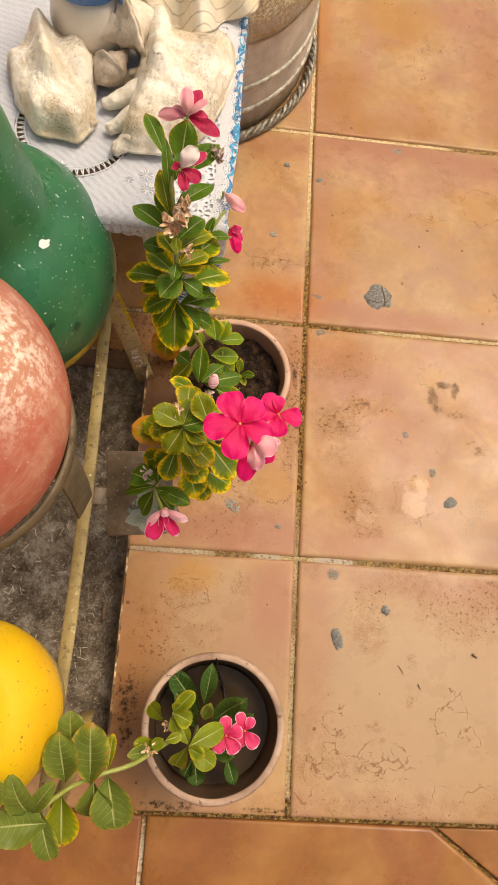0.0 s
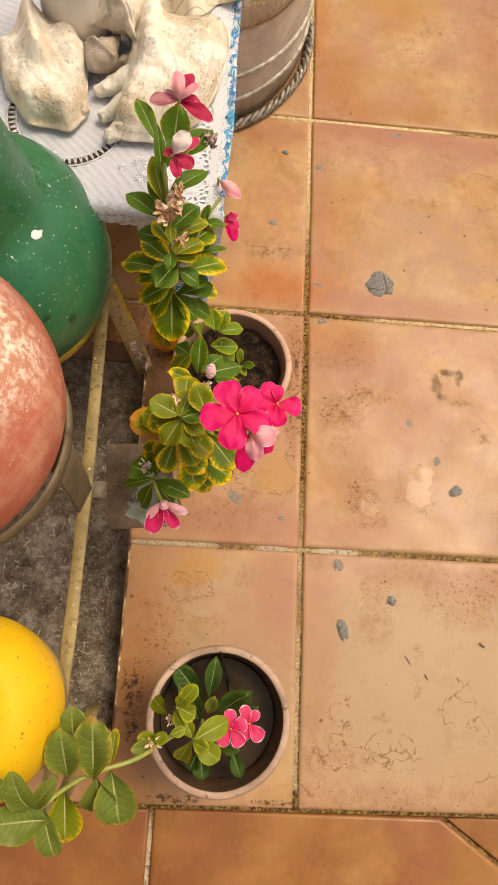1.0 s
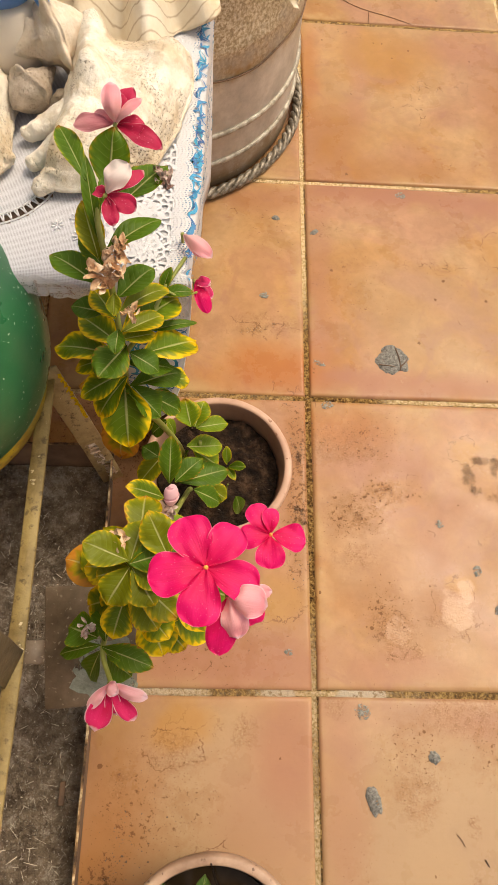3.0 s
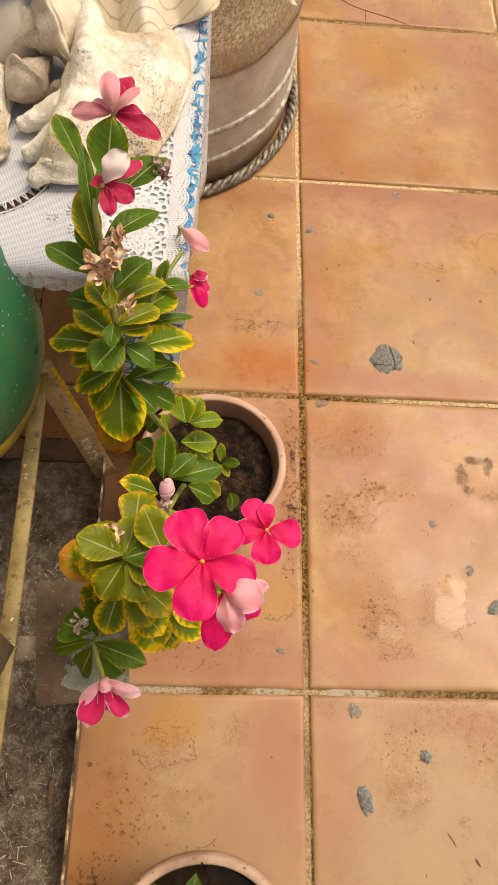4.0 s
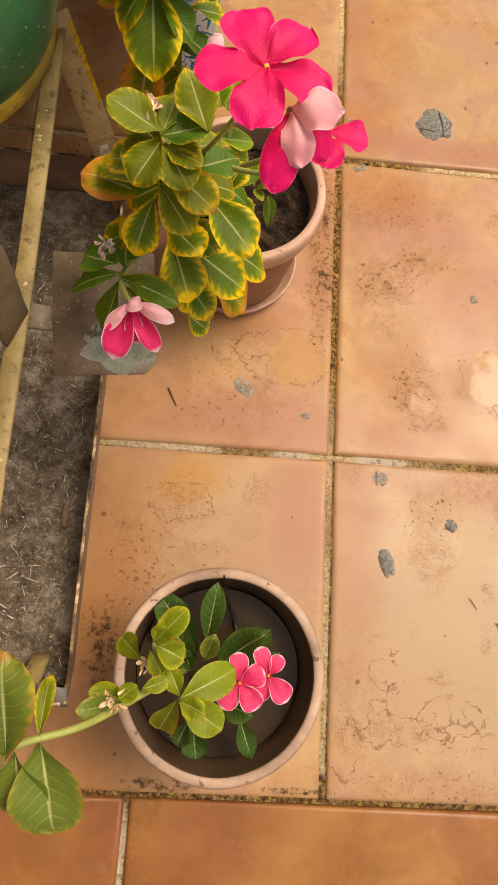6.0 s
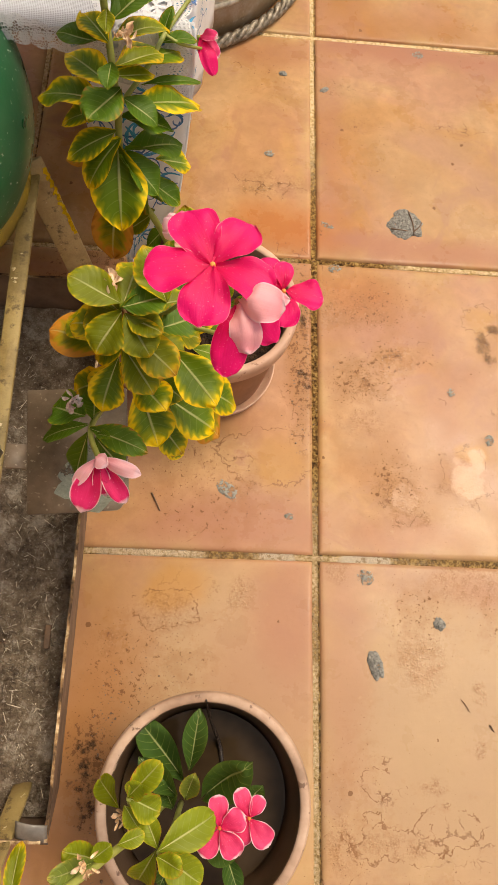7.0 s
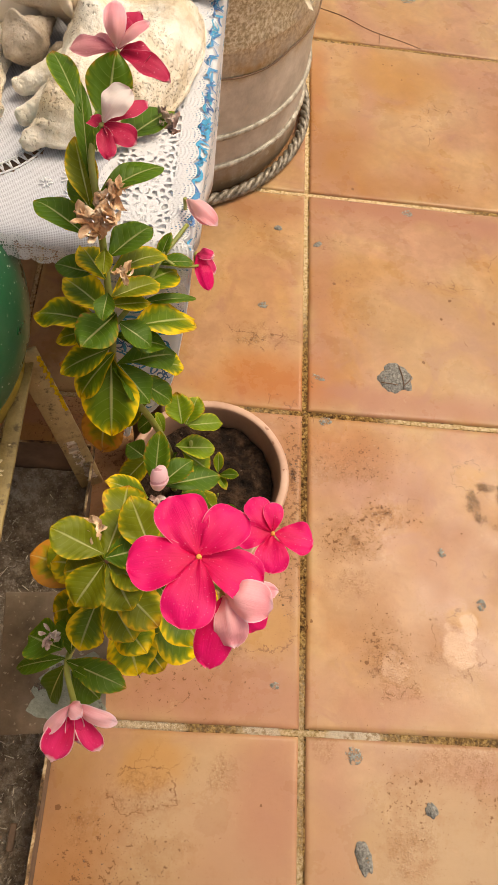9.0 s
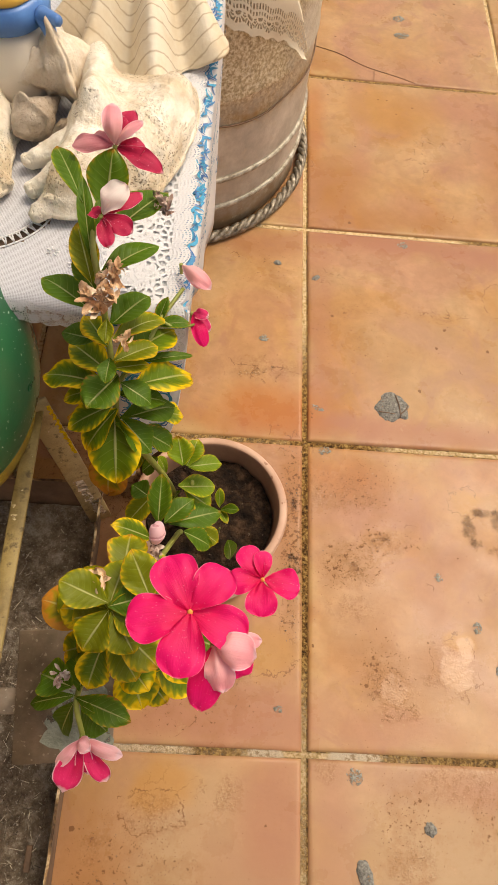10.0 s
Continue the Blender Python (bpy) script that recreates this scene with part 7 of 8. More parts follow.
def rolled_bud(c, axis, r, ln):
    """A bud of petals rolled round one another: a spiral step winds up to the tip."""
    c, t = Vector(c), Vector(axis).normalized()
    a = t.orthogonal().normalized()
    b = t.cross(a)
    bm = bmesh.new()
    rows = []
    for i in range(33):
        u = i / 32
        env = math.sin(math.pi * (0.12 + 0.80 * u)) ** 0.6
        row = []
        for k in range(32):
            ph = (u * 1.7 - k / 32) % 1.0
            q = r * env * (0.88 + 0.16 * ph)
            row.append(c + t * (ln * (u + 0.05 * ph)) + (a * math.cos(2 * math.pi * k / 32) + b * math.sin(2 * math.pi * k / 32)) * q)
        rows.append(row)
    vs = grid(bm, rows, True)
    for n, f in enumerate(bm.faces):
        i, k = divmod(n, 32)
        if ((i / 32) * 1.7 - k / 32) % 1.0 < 0.22:
            f.material_index = 1
    bm.faces.new(vs[0])
    bm.faces.new(vs[-1])
    return bm


bud = rolled_bud((-0.1585, 0.094, 0.464), (0.15, 0.75, 1), 0.0050, 0.0135)
place_part(part("bud", bud, [PETAL_PALE, PETAL_DUSTY], tall_plant, "rolled pale pink bud"), tall_plant)

low_plant = thing("periwinkle", "low pink periwinkle standing in water, one long branch reaching out", "plant", (POT_B[0], POT_B[1], 0.138))
BRANCH = [(-0.150, -0.232, 0.13), (-0.158, -0.228, 0.22), (-0.161, -0.227, 0.27), (-0.177, -0.236, 0.292), (-0.205, -0.249, 0.337), (-0.234, -0.257, 0.352), (-0.258, -0.266, 0.37), (-0.281, -0.279, 0.415), (-0.307, -0.289, 0.44)]
stem_of(low_plant, BRANCH, 0.0028, 0.0020)
stem_of(low_plant, [(-0.140, -0.235, 0.13), (-0.144, -0.238, 0.21), (-0.151, -0.238, 0.289)], 0.0026, 0.0016, "side_shoot")
stem_of(low_plant, [(-0.161, -0.227, 0.27), (-0.168, -0.215, 0.295), (-0.170, -0.203, 0.319)], 0.0020, 0.0014, "side_shoot")
stem_of(low_plant, [(-0.142, -0.236, 0.2), (-0.124, -0.230, 0.235), (-0.112, -0.228, 0.264)], 0.0014, 0.0010, "flower_stalk")
stem_of(low_plant, [(-0.124, -0.230, 0.235), (-0.104, -0.226, 0.245), (-0.092, -0.2225, 0.260)], 0.0012, 0.0010, "flower_stalk")
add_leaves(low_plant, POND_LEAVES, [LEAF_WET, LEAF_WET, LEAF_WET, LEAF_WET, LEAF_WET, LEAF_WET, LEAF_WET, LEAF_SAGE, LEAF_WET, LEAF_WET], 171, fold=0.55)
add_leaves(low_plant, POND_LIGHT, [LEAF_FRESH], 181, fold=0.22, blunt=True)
add_leaves(low_plant, [(*row[:6], row[6] * 0.88) for row in BRANCH_LEAVES], [LEAF_SAGE, LEAF_SAGE, LEAF_SAGE, LEAF_SAGE, LEAF_OLIVE], 191, blunt=True, bow=0.12, fold=0.24, widest=0.56)
blossom(low_plant, (-0.112, -0.228, 0.268), [(96, 4, 0.0205, 0.0150, PETAL_EDGED), (28, 10, 0.0190, 0.0170, PETAL_EDGED), (-52, 0, 0.0210, 0.0175, PETAL_EDGED), (236, -2, 0.0205, 0.0155, PETAL_EDGED), (172, -8, 0.0150, 0.0100, PETAL_EDGED)], "small rose-pink flower with pale petal edges", axis=(0.1, -0.1, 1))
blossom(low_plant, (-0.092, -0.2225, 0.264), [(112, 6, 0.0205, 0.0135, PETAL_EDGED), (58, 2, 0.0165, 0.0125, PETAL_EDGED), (-48, 2, 0.0215, 0.0175, PETAL_EDGED), (246, -6, 0.0190, 0.0150, PETAL_EDGED), (178, -4, 0.0160, 0.0130, PETAL_EDGED)], "small rose-pink flower with pale petal edges", axis=(0.1, -0.1, 1))
wilted(low_plant, (-0.174, -0.216, 0.300), 0.007, 7, WITHERED, 9)
wilted(low_plant, (-0.190, -0.236, 0.33), 0.008, 6, WITHERED, 10)

stick = part("twig", tube([(-0.123, -0.151, 0.1715), (-0.121, -0.158, 0.160), (-0.117, -0.170, 0.146), (-0.109, -0.188, 0.128), (-0.106, -0.204, 0.1245)], 0.0008, 0.0022, 7, lump=0.3), WET_WOOD)
tagged(stick, "dark wet twig leaning from the pot rim into the water", "twig")

# ---- things on the table ----
BED = TABLE_TOP + 0.006


def near_line(p, a, b):
    """How far p lies from the line a to b on the plan, and how far along it."""
    ab = b - a
    f = max(0.0, min(1.0, (p - a).dot(ab) / ab.length_squared))
    return (p - a - ab * f).length, f


def flat_conch(label, centre, outline, height, crests, fingers, m, seed=0.0):
    """A worn conch lying on its mouth. outline: corners on the plan; crests: ends, height and breadth of its ridges; fingers: root, tip and thickness."""
    ob = thing("conch_shell", label, "seashell", (*centre, BED), group="seashells on the table")
    c0 = Vector(centre)
    corners = [Vector(p) - c0 for p in outline]
    n = 180
    ring, lengths = [], [(b - a).length for a, b in zip(corners, corners[1:] + corners[:1])]
    total = sum(lengths)
    for k in range(n):
        d = total * k / n
        e = 0
        while d > lengths[e]:
            d -= lengths[e]
            e += 1
        ring.append(corners[e].lerp(corners[(e + 1) % len(corners)], d / lengths[e]))
    for _ in range(5):
        ring = [(ring[k - 1] + 2 * ring[k] + ring[(k + 1) % n]) / 4 for k in range(n)]
    bm = bmesh.new()
    rows = []
    profile = [(f, height * (1 - f ** 3.2) ** 0.55) for f in np.linspace(0.01, 0.985, 44)]
    profile += [(1.0, height * 0.20), (0.995, height * 0.10), (0.95, 0.002), (0.80, 0.0005)]
    for f, z in profile:
        row = []
        for k in range(n):
            p = ring[k] * float(f)
            up = z
            if z > height * 0.21:
                for a, b, h, w in crests:
                    q, along = near_line(p, Vector(a) - c0, Vector(b) - c0)
                    up += h * math.exp(-(q / w) ** 2) * (0.35 + 0.65 * min(1.0, z / (height * 0.8)))
            g = Vector((p.x, p.y, up))
            rough = 0.0030 * noise.fractal(g * 34 + Vector((seed, 0, 0)), 0.7, 2.0, 6) + 0.0036 * noise.noise(g * 17 + Vector((seed, 5, 0)))
            out = Vector((p.x, p.y)).normalized() if p.length > 1e-6 else Vector((0, 0))
            side = max(0.0, float(f) - 0.6) / 0.4
            row.append((p.x + out.x * rough * side, p.y + out.y * rough * side, max(0.0004, up + rough * min(1.0, up / 0.010))))
        rows.append(row)
    vs = grid(bm, rows, True)
    bm.faces.new(vs[0])
    part("shell", bm, m, ob)
    for root, tip, r0, r1, rise in fingers:
        a, b = Vector((*(Vector(root) - c0), r0 * 1.1 + rise)), Vector((*(Vector(tip) - c0), r1 * 0.9))
        bm = tube([a, a.lerp(b, 0.35) + Vector((0, 0, 0.002)), a.lerp(b, 0.7), b], r0, r1, 20, n=6)
        bmesh.ops.create_uvsphere(bm, u_segments=20, v_segments=12, radius=r1 * 1.02, matrix=Matrix.Translation(b))
        for v in bm.verts:
            v.co += v.co.normalized() * 0.0045 * noise.fractal(v.co * 50 + Vector((seed, 2, 0)), 0.7, 2.0, 5)
            v.co.z = max(0.0004, v.co.z)
        part("finger", bm, m, ob)
    return ob


flat_conch("large sun-bleached pitted conch shell, lip upturned", (-0.216, 0.440),
                       [(-0.259, 0.532), (-0.246, 0.540), (-0.232, 0.514), (-0.205, 0.517), (-0.187, 0.520), (-0.170, 0.522), (-0.160, 0.508), (-0.161, 0.470), (-0.170, 0.425), (-0.190, 0.384), (-0.224, 0.360), (-0.262, 0.356), (-0.276, 0.364), (-0.274, 0.395), (-0.270, 0.440), (-0.266, 0.490)],
                       0.044, [((-0.250, 0.532), (-0.240, 0.440), 0.016, 0.014), ((-0.240, 0.440), (-0.262, 0.372), 0.008, 0.016), ((-0.170, 0.515), (-0.180, 0.470), 0.008, 0.014), ((-0.205, 0.430), (-0.215, 0.380), 0.005, 0.020)],
                       [((-0.256, 0.430), (-0.294, 0.416), 0.0130, 0.0070, 0.003), ((-0.258, 0.398), (-0.286, 0.385), 0.0125, 0.0068, 0.002), ((-0.256, 0.374), (-0.276, 0.362), 0.0110, 0.0075, 0.001), ((-0.258, 0.456), (-0.280, 0.452), 0.0080, 0.0050, 0.003)], CONCH)
flat_conch("weathered cream conch shell with worn ridges", (-0.350, 0.430),
           [(-0.385, 0.498), (-0.378, 0.512), (-0.364, 0.497), (-0.343, 0.492), (-0.329, 0.506), (-0.320, 0.490), (-0.305, 0.462), (-0.306, 0.420), (-0.304, 0.385), (-0.318, 0.362), (-0.338, 0.366), (-0.362, 0.366), (-0.394, 0.405), (-0.406, 0.454), (-0.392, 0.470)],
           0.036, [((-0.376, 0.505), (-0.352, 0.425), 0.022, 0.011), ((-0.329, 0.500), (-0.322, 0.440), 0.009, 0.012), ((-0.360, 0.380), (-0.318, 0.375), 0.008, 0.012), ((-0.398, 0.450), (-0.375, 0.440), 0.004, 0.012)],
           [((-0.328, 0.400), (-0.309, 0.388), 0.0120, 0.0080, 0.002)], CONCH, 3.0)


def whelk(label, apex, foot, r, m, spikes, turns=4.5, group="seashells on the table"):
    """A spiral shell lying down: stepped whorls narrowing to the apex, knobs on the shoulder."""
    apex, foot = Vector(apex), Vector(foot)
    ax = (apex - foot)
    ln = ax.length
    t = ax / ln
    n = Vector((0, 0, 1)) - t * t.z
    n.normalize()
    s = t.cross(n)
    ob = thing("spiral_shell", label, "seashell", tuple(foot), group=group)
    bm = bmesh.new()
    rows = []
    for i in range(61):
        u = i / 60
        env = (math.sin(math.pi * min(1, u * 1.25) ** 0.75 / 1.0) if u < 0.4 else 1 - 0.93 * ((u - 0.4) / 0.6) ** 0.85)
        env = max(0.05, min(1.0, (u / 0.4) ** 0.7 if u < 0.4 else 1 - 0.93 * ((u - 0.4) / 0.6) ** 0.85))
        row = []
        for k in range(36):
            a = 2 * math.pi * k / 36
            ph = (u * turns + k / 36) % 1.0
            step = 1 + 0.20 * (ph if u > 0.35 else 0.4) + 0.02 * math.sin(u * 150)
            kn = 1 + spikes * max(0, math.cos(a * 5 + u * 3)) ** 4 * math.exp(-((u - 0.42) / 0.06) ** 2) + 0.4 * spikes * max(0, math.cos(a * 7)) ** 3 * math.exp(-((u - 0.66) / 0.05) ** 2)
            rr = r * env * step * kn
            p = foot + t * (u * ln) + (math.cos(a) * n + math.sin(a) * s) * rr
            p += 0.0012 * noise.noise_vector(p * 90)
            row.append(p)
        rows.append(row)
    vs = grid(bm, rows, True)
    bm.faces.new(vs[0])
    bm.faces.new(vs[-1])
    place_part(part("shell", bm, m), ob)
    return ob


whelk("small brown spiral shell with a ridged spire", (-0.276, 0.476, BED + 0.022), (-0.305, 0.428, BED + 0.020), 0.0180, SMALL_SHELL, 0.25)
whelk("cream spiral shell with blunt spikes", (-0.311, 0.474, BED + 0.034), (-0.247, 0.503, BED + 0.046), 0.0265, CREAM_SHELL, 0.9, 3.5)


def clam_material():
    """Cream shell crossed by thin dark growth lines that swing out over each fold."""
    m, nt, b = mat("giant_clam", 0.55)
    sep = nt.nodes.new("ShaderNodeSeparateXYZ")
    nt.links.new(nt.nodes.new("ShaderNodeTexCoord").outputs["UV"], sep.inputs[0])
    u, v = sep.outputs[0], sep.outputs[1]
    p = where(nt)
    col = ramp(nt, noise_tex(nt, 18.0, 5.0, 0.6, p), [(0.35, (0.84, 0.77, 0.62)), (0.65, (0.70, 0.57, 0.38))])
    fold = calc(nt, "COSINE", calc(nt, "MULTIPLY", u, 2 * math.pi * CLAM_FOLDS))
    phase = calc(nt, "MULTIPLY_ADD", fold, 0.55, calc(nt, "MULTIPLY_ADD", noise_tex(nt, 16.0, 4.0, 0.6, p), 1.6, calc(nt, "MULTIPLY", v, 15.0)))
    saw = calc(nt, "FRACT", phase)
    line = ramp(nt, saw, [(0.0, (0.75, 0.75, 0.75)), (0.10, (0, 0, 0)), (0.90, (0, 0, 0)), (0.98, (0.6, 0.6, 0.6))])
    col = mix(nt, line, col, (0.40, 0.28, 0.15))
    nt.links.new(col, b.inputs["Base Color"])
    bump(nt, b, calc(nt, "ADD", calc(nt, "MULTIPLY", saw, 0.8), calc(nt, "MULTIPLY", noise_tex(nt, 90.0, 5.0, 0.7, p), 0.5)), 0.8, 0.004)
    return m


CLAM_FOLDS = 3.3


def clam():
    """Half a giant clam with deep rounded folds."""
    ob = thing("clam_shell", "large cream clam shell with deep wavy ridges", "seashell", (-0.225, 0.60, BED), group="seashells on the table")
    bm = bmesh.new()
    uv = bm.loops.layers.uv.new("UVMap")
    rows, flat = [], []
    hinge = Vector((-0.222, 0.690, BED + 0.080))
    for j in range(80):
        v = j / 79
        row = []
        for i in range(97):
            u = i / 96
            ang = radians(-146 + 112 * u)
            fold = math.cos(2 * math.pi * CLAM_FOLDS * u)
            R = (0.165 + 0.016 * fold) * (0.05 + 0.95 * v)
            arch = math.sin(math.pi * v * 0.92)
            p = hinge + Vector((math.cos(ang) * R * 0.62, math.sin(ang) * R * 1.04, 0))
            edge = math.sin(math.pi * u) ** 0.5
            p.z = BED + 0.004 + (0.056 * (1 - v) + 0.028 * arch * edge) + 0.015 * fold * (0.3 + 0.7 * v) * edge + 0.002 * noise.noise(p * 30)
            p.z = max(p.z, BED + 0.0005)
            row.append(p)
        rows.append(row)
        flat.append([(i / 96, v) for i in range(97)])
    vs = grid(bm, rows)
    at = {q: c for vr, fr in zip(vs, flat) for q, c in zip(vr, fr)}
    for f in bm.faces:
        for lp in f.loops:
            lp[uv].uv = at[lp.vert]
    thicken(bm, 0.004)
    for v in bm.verts:
        v.co.z = max(v.co.z, BED)
    place_part(part("shell", bm, clam_material()), ob)


clam()


def goose():
    """A round-bodied ceramic bird with a ribbon about its neck, one mesh."""
    bm = bmesh.new()
    c = (-0.318, 0.514, BED - 0.002)
    segs = (([(0.0, 0.0), (0.034, 0.0), (0.043, 0.012), (0.046, 0.028), (0.043, 0.046), (0.036, 0.060), (0.031, 0.068)], 0),
            ([(0.0315, 0.066), (0.036, 0.069), (0.037, 0.078), (0.035, 0.086), (0.031, 0.088)], 1),
            ([(0.030, 0.087), (0.032, 0.090), (0.031, 0.095), (0.028, 0.096)], 2),
            ([(0.028, 0.094), (0.026, 0.11), (0.030, 0.125), (0.030, 0.14), (0.022, 0.155), (0.0, 0.16)], 0))
    for prof, mi in segs:
        n0 = len(bm.faces)
        lathe(prof, 40, c, 0.03, bm)
        bm.faces.ensure_lookup_table()
        for f in bm.faces[n0:]:
            f.material_index = mi
    for dx, dz in ((0.010, -0.018), (0.016, 0.004)):
        n0 = len(bm.faces)
        tube([(c[0] + 0.034, c[1] - 0.016, c[2] + 0.078), (c[0] + 0.034 + dx * 0.6, c[1] - 0.024, c[2] + 0.079 + dz * 0.4), (c[0] + 0.034 + dx, c[1] - 0.028, c[2] + 0.078 + dz)], 0.007, 0.004, 8, bm)
        bm.faces.ensure_lookup_table()
        for f in bm.faces[n0:]:
            f.material_index = 1
    ob = part("ceramic_bird", bm, [CERAMIC, BLUE, ORANGE])
    tagged(ob, "cream ceramic bird figure with blue ribbon at its neck", "figurine")


goose()

# ---- splashes and scraps on the floor ----
def splash(x, y, rx, ry, turn, m, label, seed, thick=0.0012, name="mortar_splash", category="stain"):
    bm = bmesh.new()
    top, low = [], []
    n = 60
    for k in range(n):
        a = 2 * math.pi * k / n
        q = 1 + 0.28 * noise.noise((math.cos(a) * 1.7 + seed, math.sin(a) * 1.7, seed * 0.7)) + 0.13 * noise.noise((math.cos(a) * 3.5, math.sin(a) * 3.5, seed)) + 0.05 * noise.noise((math.cos(a) * 11, math.sin(a) * 11, seed))
        px, py = rx * q * math.cos(a), ry * q * math.sin(a)
        c, s = math.cos(turn), math.sin(turn)
        low.append((x + px * c - py * s, y + px * s + py * c, 0.0002))
        top.append((x + 0.9 * (px * c - py * s), y + 0.9 * (px * s + py * c), thick))
    vs = grid(bm, [low, top], True)
    bm.faces.new(vs[-1])
    ob = part(name, bm, m)
    tagged(ob, label, category, "splashes on the floor")


MARKS = [
    (0.129, 0.468, 0.026, 0.023, 0.2, 0.0022), (0.066, -0.116, 0.0075, 0.0165, 0.15, 0.0014), (0.057, -0.020, 0.010, 0.009, 0.0, 0.0010),
    (0.141, -0.070, 0.0065, 0.008, 0.3, 0.0012), (0.248, 0.107, 0.012, 0.0085, 0.4, 0.0012), (0.163, 0.780, 0.009, 0.007, 0.0, 0.0006),
    (-0.064, 0.573, 0.0075, 0.0065, 0.0, 0.0007), (0.017, 0.697, 0.008, 0.0045, 0.7, 0.0012), (-0.045, 0.722, 0.006, 0.005, 0.0, 0.0012),
    (0.027, 0.390, 0.0085, 0.006, 0.2, 0.0010), (0.220, 0.155, 0.006, 0.007, 0.0, 0.0009), (0.175, 0.217, 0.0055, 0.006, 0.0, 0.0006),
    (-0.032, 0.048, 0.0055, 0.004, 0.0, 0.0010), (0.018, 0.458, 0.010, 0.004, -0.4, 0.0008), (0.194, 1.396, 0.014, 0.009, 0.2, 0.0010),
    (0.196, 1.341, 0.015, 0.009, 0.1, 0.0010),
]
for i, (mx, my, ra, rb, turn, th) in enumerate(MARKS):
    faint = th < 0.0011
    splash(mx, my, ra, rb, turn, SCUFF if faint else SPLASH, "faint pale grey mortar mark on a tile" if faint else "grey mortar splash stuck on a tile", i * 3.7, th)
splash(-0.107, 0.077, 0.016, 0.008, -0.7, SCUFF, "pale grey scuff on a tile", 71.0, 0.0006)


def film(name, x, y, rx, ry, turn, m, label, seed):
    """A ragged thin film on a tile; its layout runs from 0 in the middle to 1 at the rim."""
    bm = bmesh.new()
    uv = bm.loops.layers.uv.new("UVMap")
    rows, at = [], {}
    for f in (0.0, 0.35, 0.7, 1.0):
        row = []
        for k in range(36):
            a = 2 * math.pi * k / 36
            q = f * (1 + 0.35 * noise.noise((math.cos(a) * 1.5 + seed, math.sin(a) * 1.5, seed * 0.7)))
            px, py = rx * q * math.cos(a), ry * q * math.sin(a)
            row.append((x + px * math.cos(turn) - py * math.sin(turn), y + px * math.sin(turn) + py * math.cos(turn), 0.0005 + 0.0002 * (1 - f)))
        rows.append(row)
    vs = grid(bm, rows[1:], True)
    bm.faces.new(vs[0])
    for f, row in zip((0.35, 0.7, 1.0), vs):
        for v in row:
            at[v] = (f, 0)
    for fc in bm.faces:
        for lp in fc.loops:
            lp[uv].uv = at[lp.vert]
    place_part(part(name, bm, m, label=label), floor)


for k, (x, y, rx, ry, turn) in enumerate(((0.302, 0.198, 0.026, 0.012, 0.3), (0.288, 0.213, 0.020, 0.004, 0.4), (0.262, 0.258, 0.030, 0.010, 0.0), (0.318, -0.020, 0.020, 0.014, 0.0), (-0.075, 0.512, 0.040, 0.012, 0.3), (0.10, 0.262, 0.022, 0.010, 0.2), (0.062, 0.226, 0.014, 0.016, 0.2))):
    film("dirt_patch", x, y, rx, ry, turn, GHOST, "brown dirt on the tile", k * 2.7)
for k, (x, y, rx, ry, turn) in enumerate(((-0.240, -0.212, 0.018, 0.040, -0.1), (-0.238, -0.262, 0.016, 0.040, 0.1), (-0.17, -0.352, 0.070, 0.010, 0.0), (-0.03, -0.354, 0.060, 0.006, 0.0), (0.341, 0.494, 0.010, 0.013, 0.0), (-0.014, 0.225, 0.012, 0.030, 0.0), (-0.018, 0.315, 0.010, 0.026, 0.2))):
    film("dirt_patch", x, y, rx, ry, turn, GHOST_DARK, "dark trodden soil on the tile", 40 + k * 2.7)
for k, (x, y, rx, ry, turn) in enumerate(((0.223, 0.287, 0.011, 0.027, 0.15), (0.243, 0.312, 0.022, 0.009, 0.0), (0.262, 0.302, 0.009, 0.018, -0.2), (0.231, 0.266, 0.012, 0.010, 0.3))):
    film("dirt_patch", x, y, rx, ry, turn, HOOF, "curved brown footmark on the tile", 70 + k * 2.7)
film("sole_print", 0.290, 0.078, 0.055, 0.050, 0.1, SOLE, "faint pale dotted sole print on the tile", 120.0)


def twig(pts, r, label="short dry twig on a tile", m=None):
    ob = part("twig", tube(pts, r, r * 0.6, 6, n=3, lump=0.3), m or SMUDGE)
    tagged(ob, label, "twig")


twig([(-0.194, 0.069, 0.0016), (-0.189, 0.060, 0.0022), (-0.183, 0.048, 0.0014)], 0.0012)
twig([(0.160, -0.150, 0.001), (0.165, -0.156, 0.001), (0.168, -0.162, 0.001)], 0.0005)
twig([(0.190, -0.175, 0.001), (0.194, -0.182, 0.001)], 0.0008)
twig([(0.276, -0.127, 0.0014), (0.283, -0.132, 0.0014)], 0.0022)


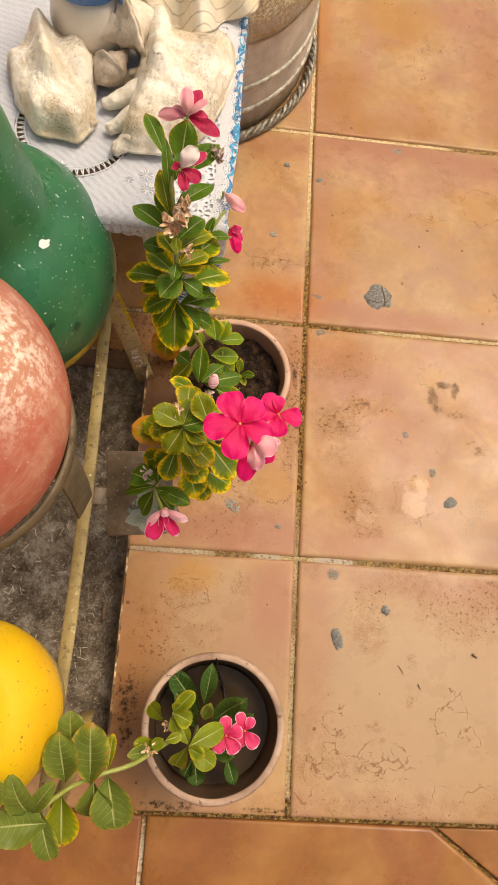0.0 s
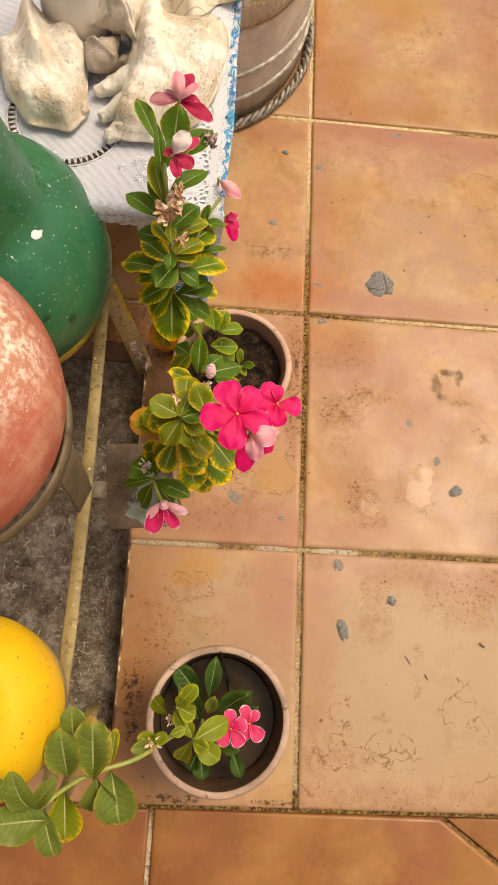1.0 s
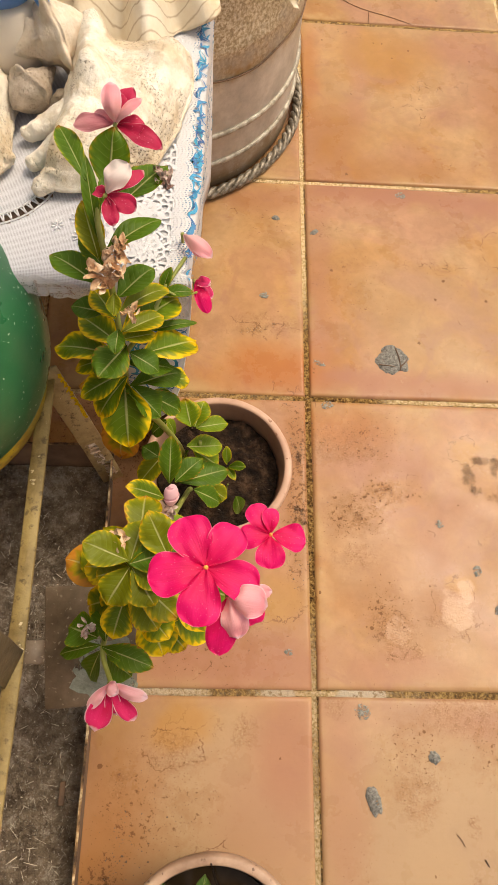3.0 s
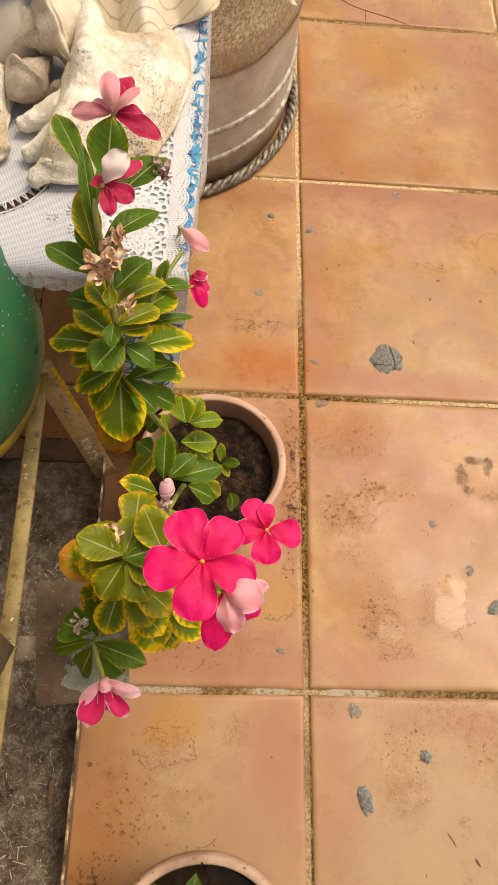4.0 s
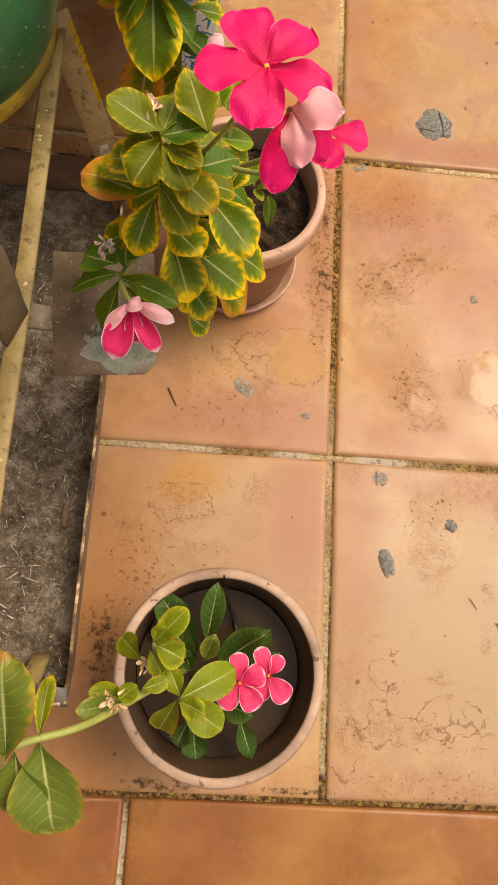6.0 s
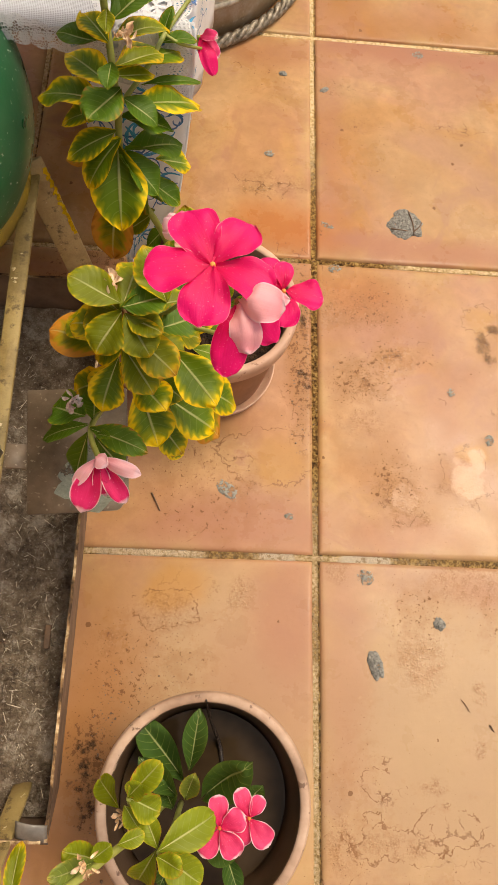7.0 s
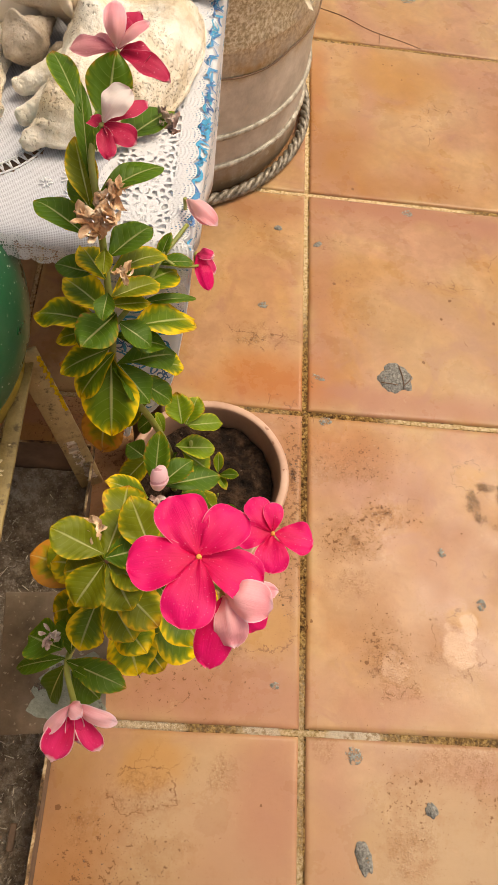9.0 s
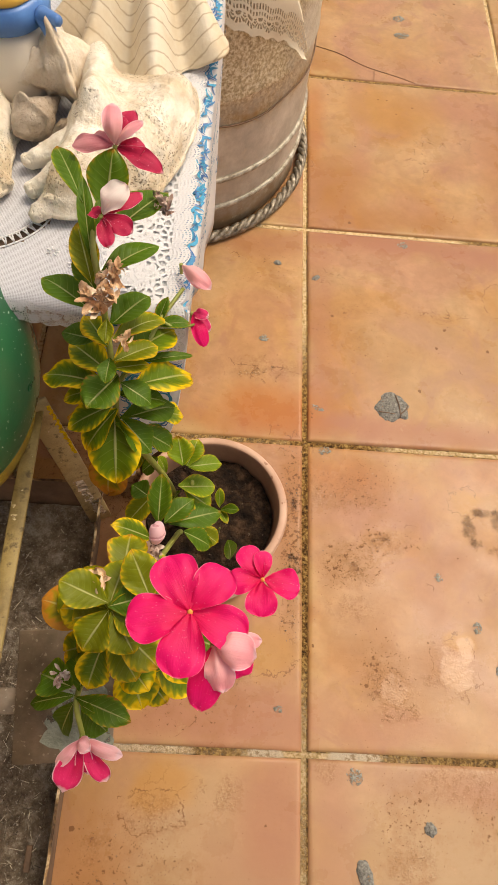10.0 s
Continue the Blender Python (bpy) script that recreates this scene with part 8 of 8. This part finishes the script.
crack = place_part(part("crack", tube([(0.0, 1.290, 0.0004), (0.016, 1.283, 0.0004), (0.066, 1.265, 0.0004), (0.110, 1.237, 0.0004), (0.140, 1.224, 0.0004), (0.176, 1.212, 0.0004), (0.214, 1.196, 0.0004)], 0.0007, 0.0005, 5, lump=0.4), CRACK, label="brown crack across a tile"), floor)
place_part(part("crack", tube([(0.135, 1.224, 0.0004), (0.134, 1.205, 0.0004), (0.133, 1.190, 0.0004)], 0.0007, 0.0005, 5, lump=0.4), CRACK), floor)
for k, (da, db) in enumerate((((-0.022, -0.010), (0.002, -0.012)), ((0.004, 0.020), (0.010, -0.018)), ((0.010, -0.012), (0.022, 0.004)))):
    twig([(0.129 + da[0], 0.468 + da[1], 0.0024), (0.129 + (da[0] + db[0]) / 2 + 0.002, 0.468 + (da[1] + db[1]) / 2, 0.0026), (0.129 + db[0], 0.468 + db[1], 0.0024)], 0.0011, "dark split in a mortar splash")


def crumbs():
    """Grit gathered in the joint below the pot and beside the box."""
    rng = random.Random(12)
    bm = bmesh.new()
    for i in range(620):
        k = i % 5
        if k == 0:
            x, y = rng.gauss(-0.20, 0.02), rng.gauss(-0.19, 0.05)
        elif k == 1:
            x, y = rng.uniform(-0.22, 0.35), rng.gauss(-0.3625, 0.0035)
        elif k == 2:
            x, y = rng.gauss(-0.012, 0.012), rng.uniform(0.12, 0.40)
        elif k == 3:
            x, y = rng.gauss(-0.018, 0.010), rng.choice((0.15, 0.19, 0.24, 0.31)) + rng.gauss(0, 0.012)
        else:
            x, y = rng.gauss(-0.225, 0.006), rng.uniform(-0.34, -0.12)
        if (x - POT_B[0]) ** 2 + (y - POT_B[1]) ** 2 < 0.067 ** 2:
            continue
        s = abs(rng.gauss(0, 0.0005)) + 0.0002
        bmesh.ops.create_icosphere(bm, subdivisions=1, radius=s, matrix=Matrix.Translation((x, y, s * 0.6)) @ Matrix.Diagonal((1, rng.uniform(0.5, 1.2), 0.7, 1)))
    return bm


grit = part("grit", crumbs(), SMUDGE)
tagged(grit, "dark crumbs of soil scattered over the tiles", "grit", kind="stuff")

# ---- floor tiles, last ----
gap = 0.0033
rng = random.Random(3)
col_x = [k * TILE_W for k in range(-4, 5)]
row_y = [-0.365, 0.0, 0.4, 0.8, 1.19, 1.585, 1.98, 2.38]
shared = {}
for j, (ya, yb) in enumerate(zip(row_y, row_y[1:])):
    for xa, xb in zip(col_x, col_x[1:]):
        key = round(yb - ya, 3)
        if key not in shared:
            w, l = (xb - xa) / 2 - gap, (yb - ya) / 2 - gap
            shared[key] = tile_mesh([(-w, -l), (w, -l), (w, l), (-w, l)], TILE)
        t = new("tile", shared[key])
        t.parent = floor
        t.matrix_basis = pose((xa + xb) / 2, (ya + yb) / 2, rng.uniform(-0.0006, 0.0004), 0, 0, rng.uniform(-0.12, 0.12))
FRONT_TILES = [[(-1.0, -0.765), (-0.606, -0.765), (-0.606, -0.3675), (-1.0, -0.3675)], [(-0.6, -0.765), (-0.203, -0.765), (-0.203, -0.3675), (-0.6, -0.3675)],
               [(-0.197, -0.765), (0.600, -0.765), (0.600, -0.652), (0.208, -0.3675), (-0.197, -0.3675)], [(0.216, -0.3675), (0.606, -0.648), (0.606, -0.3675)], [(0.612, -0.765), (1.0, -0.765), (1.0, -0.3675), (0.612, -0.3675)]]
for xa, xb in ((-1.595, -1.006), (1.006, 1.56)):
    FRONT_TILES.append([(xa, -0.765), (xb, -0.765), (xb, -0.3675), (xa, -0.3675)])
for ya, yb in ((-1.165, -0.771), (-1.565, -1.171), (-1.895, -1.571)):
    for k in range(8):
        FRONT_TILES.append([(-1.595 + 0.395 * k, ya), (-1.206 + 0.395 * k, ya), (-1.206 + 0.395 * k, yb), (-1.595 + 0.395 * k, yb)])
for poly in FRONT_TILES:
    t = new("tile", tile_mesh(poly, TILE_BROWN, top=-0.006))
    t.parent = step_floor
